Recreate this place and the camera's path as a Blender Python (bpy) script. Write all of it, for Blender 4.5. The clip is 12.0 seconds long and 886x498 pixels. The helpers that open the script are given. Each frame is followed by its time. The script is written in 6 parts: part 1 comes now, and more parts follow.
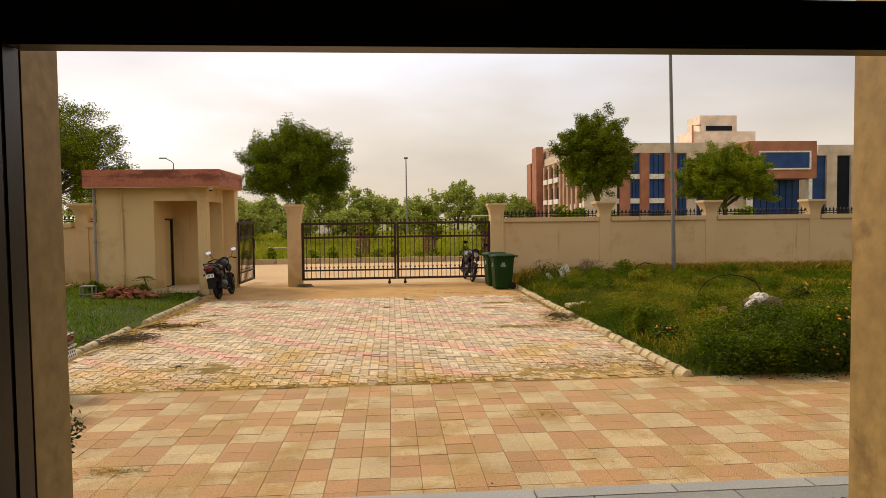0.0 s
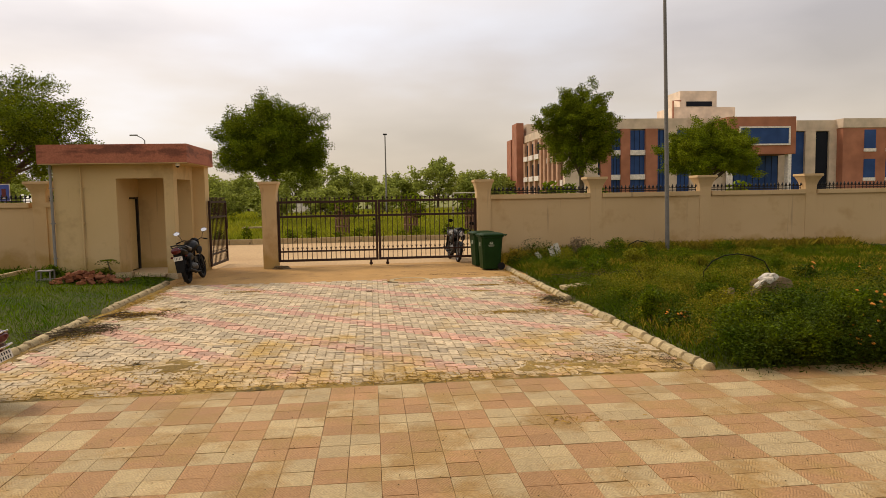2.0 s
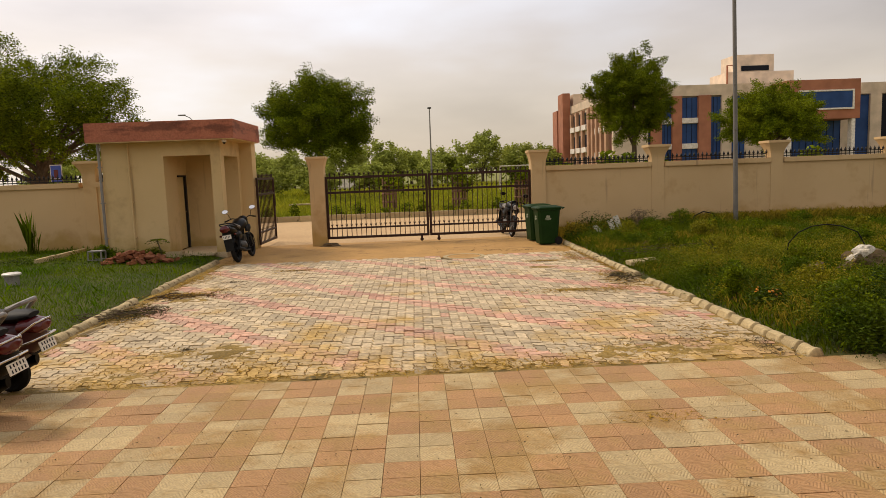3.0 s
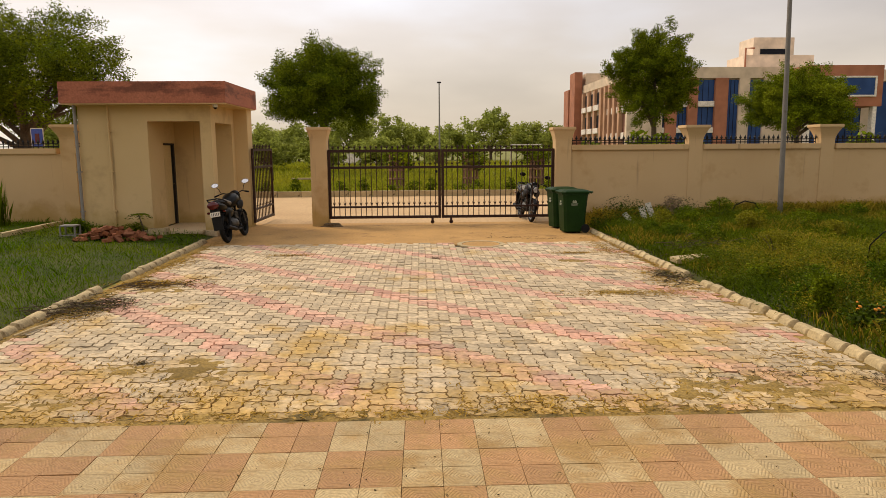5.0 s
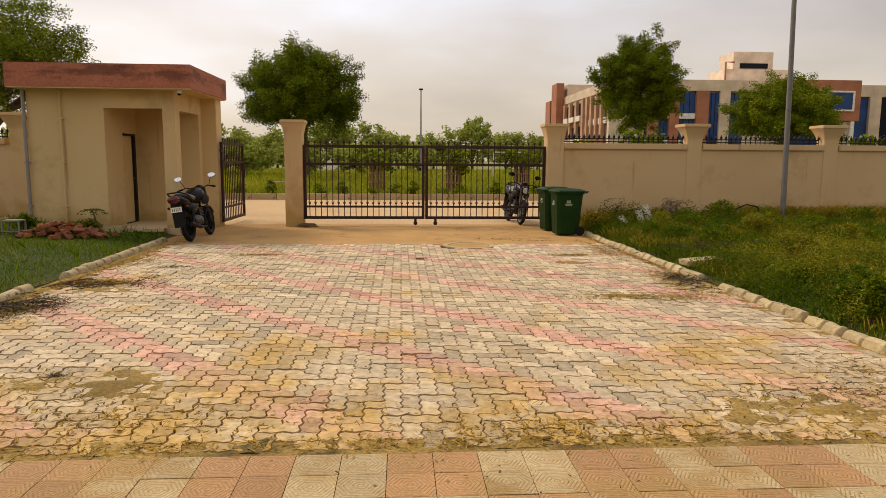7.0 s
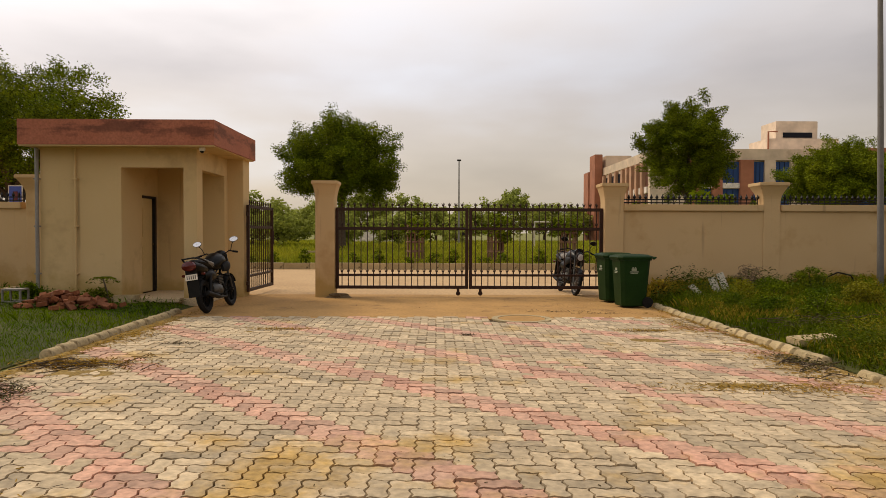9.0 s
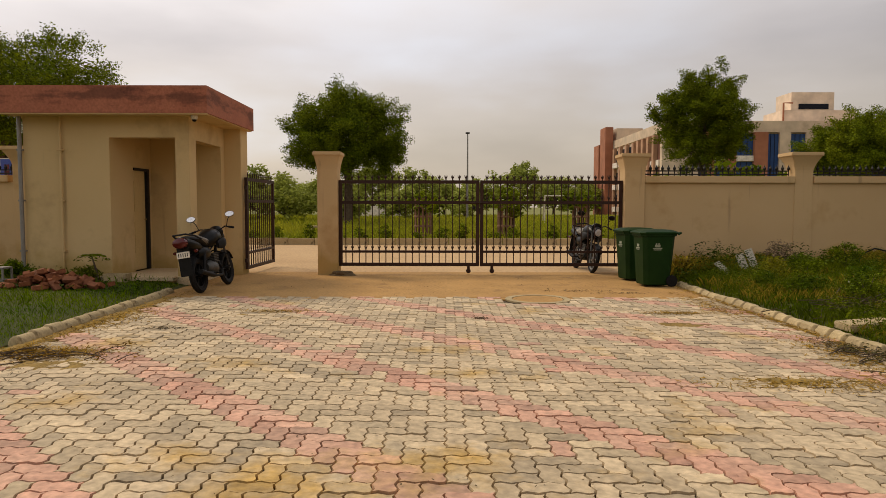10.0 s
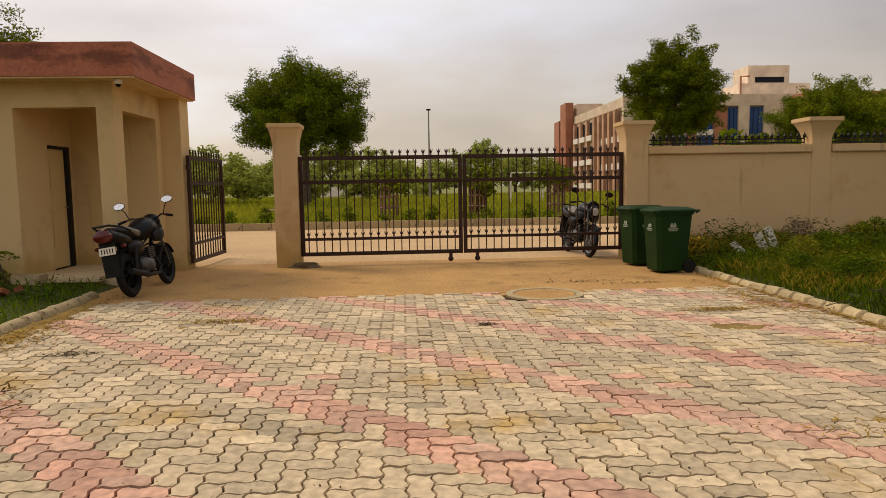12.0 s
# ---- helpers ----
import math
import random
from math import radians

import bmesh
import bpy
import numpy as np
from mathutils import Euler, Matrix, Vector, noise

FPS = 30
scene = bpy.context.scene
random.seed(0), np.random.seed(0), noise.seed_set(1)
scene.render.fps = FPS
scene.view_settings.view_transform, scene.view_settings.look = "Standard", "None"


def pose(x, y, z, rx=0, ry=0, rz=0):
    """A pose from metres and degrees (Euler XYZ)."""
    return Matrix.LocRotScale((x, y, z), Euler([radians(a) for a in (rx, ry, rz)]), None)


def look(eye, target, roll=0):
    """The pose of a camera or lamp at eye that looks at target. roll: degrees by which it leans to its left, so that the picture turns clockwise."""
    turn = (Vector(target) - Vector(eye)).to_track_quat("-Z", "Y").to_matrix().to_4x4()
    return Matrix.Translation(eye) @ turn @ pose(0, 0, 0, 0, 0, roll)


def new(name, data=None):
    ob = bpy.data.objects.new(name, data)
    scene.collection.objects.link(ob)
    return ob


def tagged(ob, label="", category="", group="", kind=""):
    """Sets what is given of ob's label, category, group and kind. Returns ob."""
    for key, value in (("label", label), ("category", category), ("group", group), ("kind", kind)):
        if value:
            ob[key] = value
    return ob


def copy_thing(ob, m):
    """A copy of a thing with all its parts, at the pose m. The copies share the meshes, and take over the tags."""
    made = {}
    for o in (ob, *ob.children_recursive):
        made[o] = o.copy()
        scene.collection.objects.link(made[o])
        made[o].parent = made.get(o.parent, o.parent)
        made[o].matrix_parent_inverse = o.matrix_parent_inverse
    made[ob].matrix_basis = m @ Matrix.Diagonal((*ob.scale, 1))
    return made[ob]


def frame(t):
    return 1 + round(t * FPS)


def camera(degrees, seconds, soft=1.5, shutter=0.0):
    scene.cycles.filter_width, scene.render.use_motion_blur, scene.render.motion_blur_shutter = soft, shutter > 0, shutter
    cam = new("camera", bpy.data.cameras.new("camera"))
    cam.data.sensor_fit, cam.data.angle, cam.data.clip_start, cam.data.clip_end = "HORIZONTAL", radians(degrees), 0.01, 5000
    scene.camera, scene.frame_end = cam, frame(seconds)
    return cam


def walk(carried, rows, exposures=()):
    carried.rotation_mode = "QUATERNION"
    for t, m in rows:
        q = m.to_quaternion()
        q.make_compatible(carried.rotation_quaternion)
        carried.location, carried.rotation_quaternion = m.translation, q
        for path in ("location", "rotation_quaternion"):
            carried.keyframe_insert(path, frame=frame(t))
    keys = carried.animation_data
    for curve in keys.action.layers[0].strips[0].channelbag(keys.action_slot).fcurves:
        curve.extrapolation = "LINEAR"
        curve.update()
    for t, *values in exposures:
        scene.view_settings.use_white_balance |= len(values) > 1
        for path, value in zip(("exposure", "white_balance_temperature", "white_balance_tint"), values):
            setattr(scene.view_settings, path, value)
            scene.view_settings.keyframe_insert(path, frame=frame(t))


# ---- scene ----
cam = camera(66.5, 12.0, soft=0.55)
EXPOSURES = [(t, ev, 7330, 13) for t, ev in ((0.0, 0.25), (0.5, 0.13), (1.5, -0.05), (2.0, 0.06), (4.5, 0.09), (5.5, 0.22), (6.5, -0.04), (7.0, 0.10), (9.0, -0.11), (10.0, -0.20), (10.5, -0.17), (11.0, -0.04), (12.0, -0.08))]
PATH = [
    (0, (-0.033, -21.193, 2.06), (0.116, -19.201, 1.97), -0.7),
    (0.5, (0.047, -20.981, 2.046), (0.177, -18.997, 1.824), -1.4),
    (1, (-0.008, -20.711, 2.045), (0.038, -18.717, 1.892), 0.7),
    (1.5, (-0.029, -20.475, 2.036), (0.105, -18.488, 1.853), -0.3),
    (2, (-0.107, -20.15, 2.051), (0.102, -18.167, 1.894), -1.0),
    (2.5, (-0.152, -19.754, 2.014), (-0.099, -17.764, 1.821), -0.1),
    (2.7, (-0.22, -19.624, 2.007), (-0.163, -17.637, 1.78), -1.6),
    (4.3, (-0.415, -18.206, 1.994), (-0.243, -16.226, 1.767), -1.0),
    (4.5, (-0.469, -18.023, 2.003), (-0.246, -16.05, 1.767), -0.2),
    (5, (-0.447, -17.632, 1.977), (-0.383, -15.655, 1.684), -0.4),
    (5.5, (-0.501, -17.343, 1.942), (-0.373, -15.358, 1.736), -0.5),
    (6, (-0.461, -17.099, 1.907), (-0.391, -15.106, 1.746), -2.8),
    (6.5, (-0.441, -16.83, 1.766), (-0.384, -14.848, 1.508), -1.5),
    (7, (-0.505, -16.477, 1.622), (-0.38, -14.498, 1.361), 0.4),
    (7.2, (-0.477, -16.39, 1.509), (-0.535, -14.392, 1.436), -0.4),
    (8.8, (-0.582, -14.975, 1.426), (-0.58, -12.977, 1.328), 0.0),
    (9, (-0.606, -14.806, 1.425), (-0.589, -12.807, 1.376), 0.2),
    (9.5, (-0.593, -14.423, 1.433), (-0.525, -12.425, 1.407), 0.3),
    (10, (-0.626, -13.984, 1.419), (-0.633, -11.987, 1.294), 0.1),
    (10.5, (-0.714, -13.579, 1.413), (-0.716, -11.582, 1.307), 0.5),
    (11, (-0.774, -13.089, 1.402), (-0.727, -11.092, 1.304), -0.2),
    (11.5, (-0.856, -12.61, 1.395), (-0.817, -10.616, 1.248), 0.5),
    (12, (-0.98, -12.159, 1.406), (-0.868, -10.171, 1.22), -1.0),
]
walk(cam, [(t, look(eye, target, roll)) for t, eye, target, roll in PATH], EXPOSURES)

# ---- world, sun, exposure ----
SUN_EL, SUN_AZ = 50.0, 305.0   # degrees; azimuth clockwise from +y
SUN_DIR = Vector((math.sin(radians(SUN_AZ)) * math.cos(radians(SUN_EL)), math.cos(radians(SUN_AZ)) * math.cos(radians(SUN_EL)), math.sin(radians(SUN_EL))))
world = bpy.data.worlds.new("world")
scene.world = world
world.use_nodes = True
wn, wl = world.node_tree.nodes, world.node_tree.links
wn.clear()
w_out = wn.new("ShaderNodeOutputWorld")
sky = wn.new("ShaderNodeTexSky")
sky.sky_type, sky.sun_disc = "NISHITA", False
sky.sun_elevation, sky.sun_rotation = radians(SUN_EL), radians(SUN_AZ)
sky.air_density, sky.dust_density = 1.0, 3.0
w_sky = wn.new("ShaderNodeBackground")
w_sky.inputs["Strength"].default_value = 0.10
wl.new(sky.outputs[0], w_sky.inputs["Color"])
w_co = wn.new("ShaderNodeTexCoord")
w_sep = wn.new("ShaderNodeSeparateXYZ")
wl.new(w_co.outputs["Generated"], w_sep.inputs[0])
w_ramp = wn.new("ShaderNodeValToRGB")
cr = w_ramp.color_ramp
cr.elements[0].position, cr.elements[0].color = 0.0, (0.73, 0.665, 0.57, 1)
cr.elements[1].position, cr.elements[1].color = 1.0, (0.68, 0.71, 0.80, 1)
for p_, c_ in ((0.10, (0.72, 0.68, 0.63, 1)), (0.22, (0.70, 0.70, 0.75, 1)), (0.34, (0.98, 1.0, 1.08, 1)), (0.55, (0.70, 0.73, 0.82, 1))):
    e_ = cr.elements.new(p_)
    e_.color = c_
wl.new(w_sep.outputs["Z"], w_ramp.inputs[0])
w_map = wn.new("ShaderNodeMapping")
w_map.inputs["Scale"].default_value = (1.0, 1.0, 3.2)
wl.new(w_co.outputs["Generated"], w_map.inputs["Vector"])
w_noise = wn.new("ShaderNodeTexNoise")
w_noise.inputs["Scale"].default_value = 2.3
w_noise.inputs["Detail"].default_value = 5.0
w_noise.inputs["Roughness"].default_value = 0.45
wl.new(w_map.outputs[0], w_noise.inputs["Vector"])
w_rng = wn.new("ShaderNodeMapRange")
w_rng.inputs["From Min"].default_value, w_rng.inputs["From Max"].default_value = 0.3, 0.7
w_rng.inputs["To Min"].default_value, w_rng.inputs["To Max"].default_value = 0.74, 1.18
wl.new(w_noise.outputs[0], w_rng.inputs["Value"])
w_dot = wn.new("ShaderNodeVectorMath")
w_dot.operation = "DOT_PRODUCT"
wl.new(w_co.outputs["Generated"], w_dot.inputs[0])
w_dot.inputs[1].default_value = tuple(SUN_DIR)
w_glow = wn.new("ShaderNodeMapRange")
w_glow.inputs["From Min"].default_value, w_glow.inputs["From Max"].default_value = 0.35, 1.0
w_glow.inputs["To Min"].default_value, w_glow.inputs["To Max"].default_value = 0.97, 1.66
wl.new(w_dot.outputs["Value"], w_glow.inputs["Value"])
w_mul = wn.new("ShaderNodeMath")
w_mul.operation = "MULTIPLY"
wl.new(w_rng.outputs[0], w_mul.inputs[0])
wl.new(w_glow.outputs[0], w_mul.inputs[1])
w_cloud = wn.new("ShaderNodeBackground")
w_thin = wn.new("ShaderNodeMix")
w_thin.data_type = "RGBA"
w_thin.inputs["B"].default_value = (0.66, 0.73, 0.86, 1)
w_tr = wn.new("ShaderNodeMapRange")
w_tr.inputs["From Min"].default_value, w_tr.inputs["From Max"].default_value = 0.5, 0.72
w_tr.inputs["To Max"].default_value = 0.85
wl.new(w_noise.outputs[0], w_tr.inputs["Value"])
wl.new(w_tr.outputs[0], w_thin.inputs["Factor"])
wl.new(w_ramp.outputs[0], w_thin.inputs["A"])
wl.new(w_thin.outputs["Result"], w_cloud.inputs["Color"])
wl.new(w_mul.outputs[0], w_cloud.inputs["Strength"])
w_mix = wn.new("ShaderNodeMixShader")
w_mix.inputs[0].default_value = 0.85
wl.new(w_sky.outputs[0], w_mix.inputs[1])
wl.new(w_cloud.outputs[0], w_mix.inputs[2])
wl.new(w_mix.outputs[0], w_out.inputs[0])

sun = new("sun", bpy.data.lights.new("sun", "SUN"))
sun.data.energy, sun.data.angle, sun.data.color = 1.9, radians(12), (1.0, 0.91, 0.76)
sun.matrix_world = look(SUN_DIR * 60, (0, 0, 0))


# ---- materials ----
def warm(c):
    """A base colour shifted warmer; an overall yellow cast is put into every surface colour."""
    return (c[0] * 1.02, c[1] * 0.965, c[2] * 0.89)


def mat(name, c1, c2, scale=6.0, rough=0.75, bump=0.15, metal=0.0, coord="Object", rand=0.0, island=0.0,
        stain=None, fine=60.0, spec=0.4, trans=0.0, drift=None, grain=0.22, odd=None):
    """A surface of two colours in broad patches, with fine grain in colour and relief. stain: (colour, scale, threshold).
    drift: (y0, y1, amount), earth that has gathered towards y0. odd: colour of the odd pieces in a batch."""
    c1, c2 = warm(c1), warm(c2)
    if stain:
        stain = (warm(stain[0]), *stain[1:])
    m = bpy.data.materials.new(name)
    m.use_nodes = True
    n, l = m.node_tree.nodes, m.node_tree.links
    b = n["Principled BSDF"]
    if coord == "World":
        co = n.new("ShaderNodeNewGeometry").outputs["Position"]
    else:
        co = n.new("ShaderNodeTexCoord").outputs["Object"]
    big = n.new("ShaderNodeTexNoise")
    big.inputs["Scale"].default_value, big.inputs["Detail"].default_value = scale, 4
    l.new(co, big.inputs["Vector"])
    small = n.new("ShaderNodeTexNoise")
    small.inputs["Scale"].default_value, small.inputs["Detail"].default_value = fine, 3
    l.new(co, small.inputs["Vector"])
    ramp = n.new("ShaderNodeMapRange")
    ramp.inputs["From Min"].default_value, ramp.inputs["From Max"].default_value = 0.3, 0.7
    l.new(big.outputs[0], ramp.inputs["Value"])
    mix = n.new("ShaderNodeMix")
    mix.data_type = "RGBA"
    l.new(ramp.outputs[0], mix.inputs["Factor"])
    mix.inputs["A"].default_value, mix.inputs["B"].default_value = (*c1, 1), (*c2, 1)
    col = mix.outputs["Result"]
    if odd:
        pick = n.new("ShaderNodeObjectInfo").outputs["Random"] if rand else n.new("ShaderNodeNewGeometry").outputs["Random Per Island"]
        sc = n.new("ShaderNodeMath")
        sc.operation = "MULTIPLY"
        sc.inputs[1].default_value = 17.37
        l.new(pick, sc.inputs[0])
        fr = n.new("ShaderNodeMath")
        fr.operation = "FRACT"
        l.new(sc.outputs[0], fr.inputs[0])
        om = n.new("ShaderNodeMapRange")
        om.inputs["From Min"].default_value, om.inputs["From Max"].default_value = 0.55, 1.0
        om.inputs["To Max"].default_value = 0.9
        l.new(fr.outputs[0], om.inputs["Value"])
        ox = n.new("ShaderNodeMix")
        ox.data_type = "RGBA"
        l.new(om.outputs[0], ox.inputs["Factor"])
        l.new(col, ox.inputs["A"])
        ox.inputs["B"].default_value = (*warm(odd), 1)
        col = ox.outputs["Result"]
    if stain:
        sn = n.new("ShaderNodeTexNoise")
        sn.inputs["Scale"].default_value, sn.inputs["Detail"].default_value = stain[1], 6
        sn.inputs["Roughness"].default_value = 0.65
        l.new(co, sn.inputs["Vector"])
        sr = n.new("ShaderNodeMapRange")
        sr.inputs["From Min"].default_value, sr.inputs["From Max"].default_value = stain[2], stain[2] + 0.14
        amount = sn.outputs[0]
        if drift:
            dy = n.new("ShaderNodeSeparateXYZ")
            l.new(co, dy.inputs[0])
            dr = n.new("ShaderNodeMapRange")
            dr.inputs["From Min"].default_value, dr.inputs["From Max"].default_value = drift[0], drift[1]
            dr.inputs["To Min"].default_value, dr.inputs["To Max"].default_value = drift[2], 0.0
            l.new(dy.outputs["Y"], dr.inputs["Value"])
            da = n.new("ShaderNodeMath")
            l.new(amount, da.inputs[0])
            l.new(dr.outputs[0], da.inputs[1])
            amount = da.outputs[0]
        l.new(amount, sr.inputs["Value"])
        sm = n.new("ShaderNodeMix")
        sm.data_type = "RGBA"
        l.new(sr.outputs[0], sm.inputs["Factor"])
        l.new(col, sm.inputs["A"])
        sm.inputs["B"].default_value = (*stain[0], 1)
        col = sm.outputs["Result"]
    val = n.new("ShaderNodeMapRange")
    val.inputs["To Min"].default_value, val.inputs["To Max"].default_value = 1 - grain, 1 + grain
    val.inputs["From Min"].default_value, val.inputs["From Max"].default_value = 0.25, 0.75
    l.new(small.outputs[0], val.inputs["Value"])
    value = val.outputs[0]
    if rand or island:
        src = n.new("ShaderNodeObjectInfo").outputs["Random"] if rand else n.new("ShaderNodeNewGeometry").outputs["Random Per Island"]
        amt = rand or island
        rr = n.new("ShaderNodeMapRange")
        rr.inputs["To Min"].default_value, rr.inputs["To Max"].default_value = 1 - amt, 1 + amt
        l.new(src, rr.inputs["Value"])
        mul = n.new("ShaderNodeMath")
        mul.operation = "MULTIPLY"
        l.new(rr.outputs[0], mul.inputs[0])
        l.new(value, mul.inputs[1])
        value = mul.outputs[0]
    hsv = n.new("ShaderNodeHueSaturation")
    l.new(col, hsv.inputs["Color"])
    l.new(value, hsv.inputs["Value"])
    l.new(hsv.outputs[0], b.inputs["Base Color"])
    b.inputs["Roughness"].default_value, b.inputs["Metallic"].default_value = rough, metal
    b.inputs["Specular IOR Level"].default_value = spec
    if bump:
        bp = n.new("ShaderNodeBump")
        bp.inputs["Strength"].default_value, bp.inputs["Distance"].default_value = bump, 0.01
        l.new(small.outputs[0], bp.inputs["Height"])
        l.new(bp.outputs[0], b.inputs["Normal"])
    if trans:
        t = n.new("ShaderNodeBsdfTranslucent")
        l.new(hsv.outputs[0], t.inputs["Color"])
        ms = n.new("ShaderNodeMixShader")
        ms.inputs[0].default_value = trans
        l.new(b.outputs[0], ms.inputs[1])
        l.new(t.outputs[0], ms.inputs[2])
        l.new(ms.outputs[0], n["Material Output"].inputs["Surface"])
    return m


def tile_mat(name, c1, c2):
    """Pressed cement tile with nested hexagon grooves; UV 0..1 on each tile."""
    m = mat(name, c1, c2, 1.1, 0.8, 0.0, coord="World", rand=0.0, stain=((0.36, 0.225, 0.08), 1.3, 0.47), fine=45)
    n, l = m.node_tree.nodes, m.node_tree.links
    uv = n.new("ShaderNodeTexCoord").outputs["UV"]
    sep = n.new("ShaderNodeSeparateXYZ")
    l.new(uv, sep.inputs[0])

    def math_node(op, a, b=None, c=None):
        q = n.new("ShaderNodeMath")
        q.operation = op
        for i, v in enumerate((a, b, c)):
            if v is None:
                continue
            if isinstance(v, (int, float)):
                q.inputs[i].default_value = v
            else:
                l.new(v, q.inputs[i])
        return q.outputs[0]
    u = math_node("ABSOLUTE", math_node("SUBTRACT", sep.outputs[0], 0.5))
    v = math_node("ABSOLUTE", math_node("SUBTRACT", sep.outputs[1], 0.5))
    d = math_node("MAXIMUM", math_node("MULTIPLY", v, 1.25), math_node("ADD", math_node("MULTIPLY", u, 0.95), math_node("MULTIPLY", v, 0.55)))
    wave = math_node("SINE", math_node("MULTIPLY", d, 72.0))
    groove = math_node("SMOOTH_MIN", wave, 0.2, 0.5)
    noise_out = [q for q in n if q.bl_idname == "ShaderNodeTexNoise" and q.inputs["Scale"].default_value == 45][0].outputs[0]
    h = math_node("ADD", math_node("MULTIPLY", groove, 0.5), math_node("MULTIPLY", noise_out, 0.5))
    bp = n.new("ShaderNodeBump")
    bp.inputs["Strength"].default_value, bp.inputs["Distance"].default_value = 0.8, 0.006
    l.new(h, bp.inputs["Height"])
    l.new(bp.outputs[0], n["Principled BSDF"].inputs["Normal"])
    # darkens the groove lines: relief shade put into the colour, beside the bump
    groove_shade = n.new("ShaderNodeMapRange")
    groove_shade.inputs["From Min"].default_value, groove_shade.inputs["From Max"].default_value = -1.0, -0.5
    groove_shade.inputs["To Min"].default_value, groove_shade.inputs["To Max"].default_value = 0.84, 1.0
    l.new(groove, groove_shade.inputs["Value"])
    ri = n.new("ShaderNodeMapRange")
    ri.inputs["To Min"].default_value, ri.inputs["To Max"].default_value = 0.89, 1.08
    wn_ = n.new("ShaderNodeTexWhiteNoise")
    snap = n.new("ShaderNodeVectorMath")
    snap.operation = "FLOOR"
    off = n.new("ShaderNodeVectorMath")
    off.operation = "MULTIPLY_ADD"
    off.inputs[1].default_value, off.inputs[2].default_value = (4.0, 4.0, 0.0), (0.32, 61.52, 0.0)
    l.new(n.new("ShaderNodeNewGeometry").outputs["Position"], off.inputs[0])
    l.new(off.outputs[0], snap.inputs[0])
    l.new(snap.outputs[0], wn_.inputs["Vector"])
    l.new(wn_.outputs["Value"], ri.inputs["Value"])
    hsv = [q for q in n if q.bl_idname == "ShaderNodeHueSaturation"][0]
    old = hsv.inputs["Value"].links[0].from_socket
    l.new(math_node("MULTIPLY", math_node("MULTIPLY", old, groove_shade.outputs[0]), ri.outputs[0]), hsv.inputs["Value"])
    return m


def streaks(m):
    """Adds thin dark rain streaks that run down a wall."""
    n, l = m.node_tree.nodes, m.node_tree.links
    mp = n.new("ShaderNodeMapping")
    mp.inputs["Scale"].default_value = (7.0, 7.0, 0.35)
    l.new(n.new("ShaderNodeNewGeometry").outputs["Position"], mp.inputs["Vector"])
    t = n.new("ShaderNodeTexNoise")
    t.inputs["Scale"].default_value, t.inputs["Detail"].default_value = 1.0, 5
    l.new(mp.outputs[0], t.inputs["Vector"])
    r = n.new("ShaderNodeMapRange")
    r.inputs["From Min"].default_value, r.inputs["From Max"].default_value = 0.655, 0.76
    r.inputs["To Min"].default_value, r.inputs["To Max"].default_value = 1.0, 0.66
    l.new(t.outputs[0], r.inputs["Value"])
    hsv = [q for q in n if q.bl_idname == "ShaderNodeHueSaturation"][0]
    k = n.new("ShaderNodeMath")
    k.operation = "MULTIPLY"
    l.new(hsv.inputs["Value"].links[0].from_socket, k.inputs[0])
    l.new(r.outputs[0], k.inputs[1])
    l.new(k.outputs[0], hsv.inputs["Value"])
    return m


def moss(m, height, tone):
    """Adds ragged ochre moss and splashed mud along a wall's foot."""
    n, l = m.node_tree.nodes, m.node_tree.links
    pos = n.new("ShaderNodeNewGeometry").outputs["Position"]
    t = n.new("ShaderNodeTexNoise")
    t.inputs["Scale"].default_value, t.inputs["Detail"].default_value, t.inputs["Roughness"].default_value = 1.1, 6, 0.6
    l.new(pos, t.inputs["Vector"])
    sep = n.new("ShaderNodeSeparateXYZ")
    l.new(pos, sep.inputs[0])
    edge = n.new("ShaderNodeMath")
    edge.operation = "MULTIPLY_ADD"
    edge.inputs[1].default_value = -0.45 / height
    l.new(sep.outputs["Z"], edge.inputs[0])
    l.new(t.outputs[0], edge.inputs[2])
    r = n.new("ShaderNodeMapRange")
    r.inputs["From Min"].default_value, r.inputs["From Max"].default_value = 0.16, 0.34
    r.inputs["To Max"].default_value = 0.75
    l.new(edge.outputs[0], r.inputs["Value"])
    hsv = [q for q in n if q.bl_idname == "ShaderNodeHueSaturation"][0]
    mix = n.new("ShaderNodeMix")
    mix.data_type = "RGBA"
    l.new(r.outputs[0], mix.inputs["Factor"])
    l.new(hsv.inputs["Color"].links[0].from_socket, mix.inputs["A"])
    mix.inputs["B"].default_value = (*warm(tone), 1)
    l.new(mix.outputs["Result"], hsv.inputs["Color"])
    return m


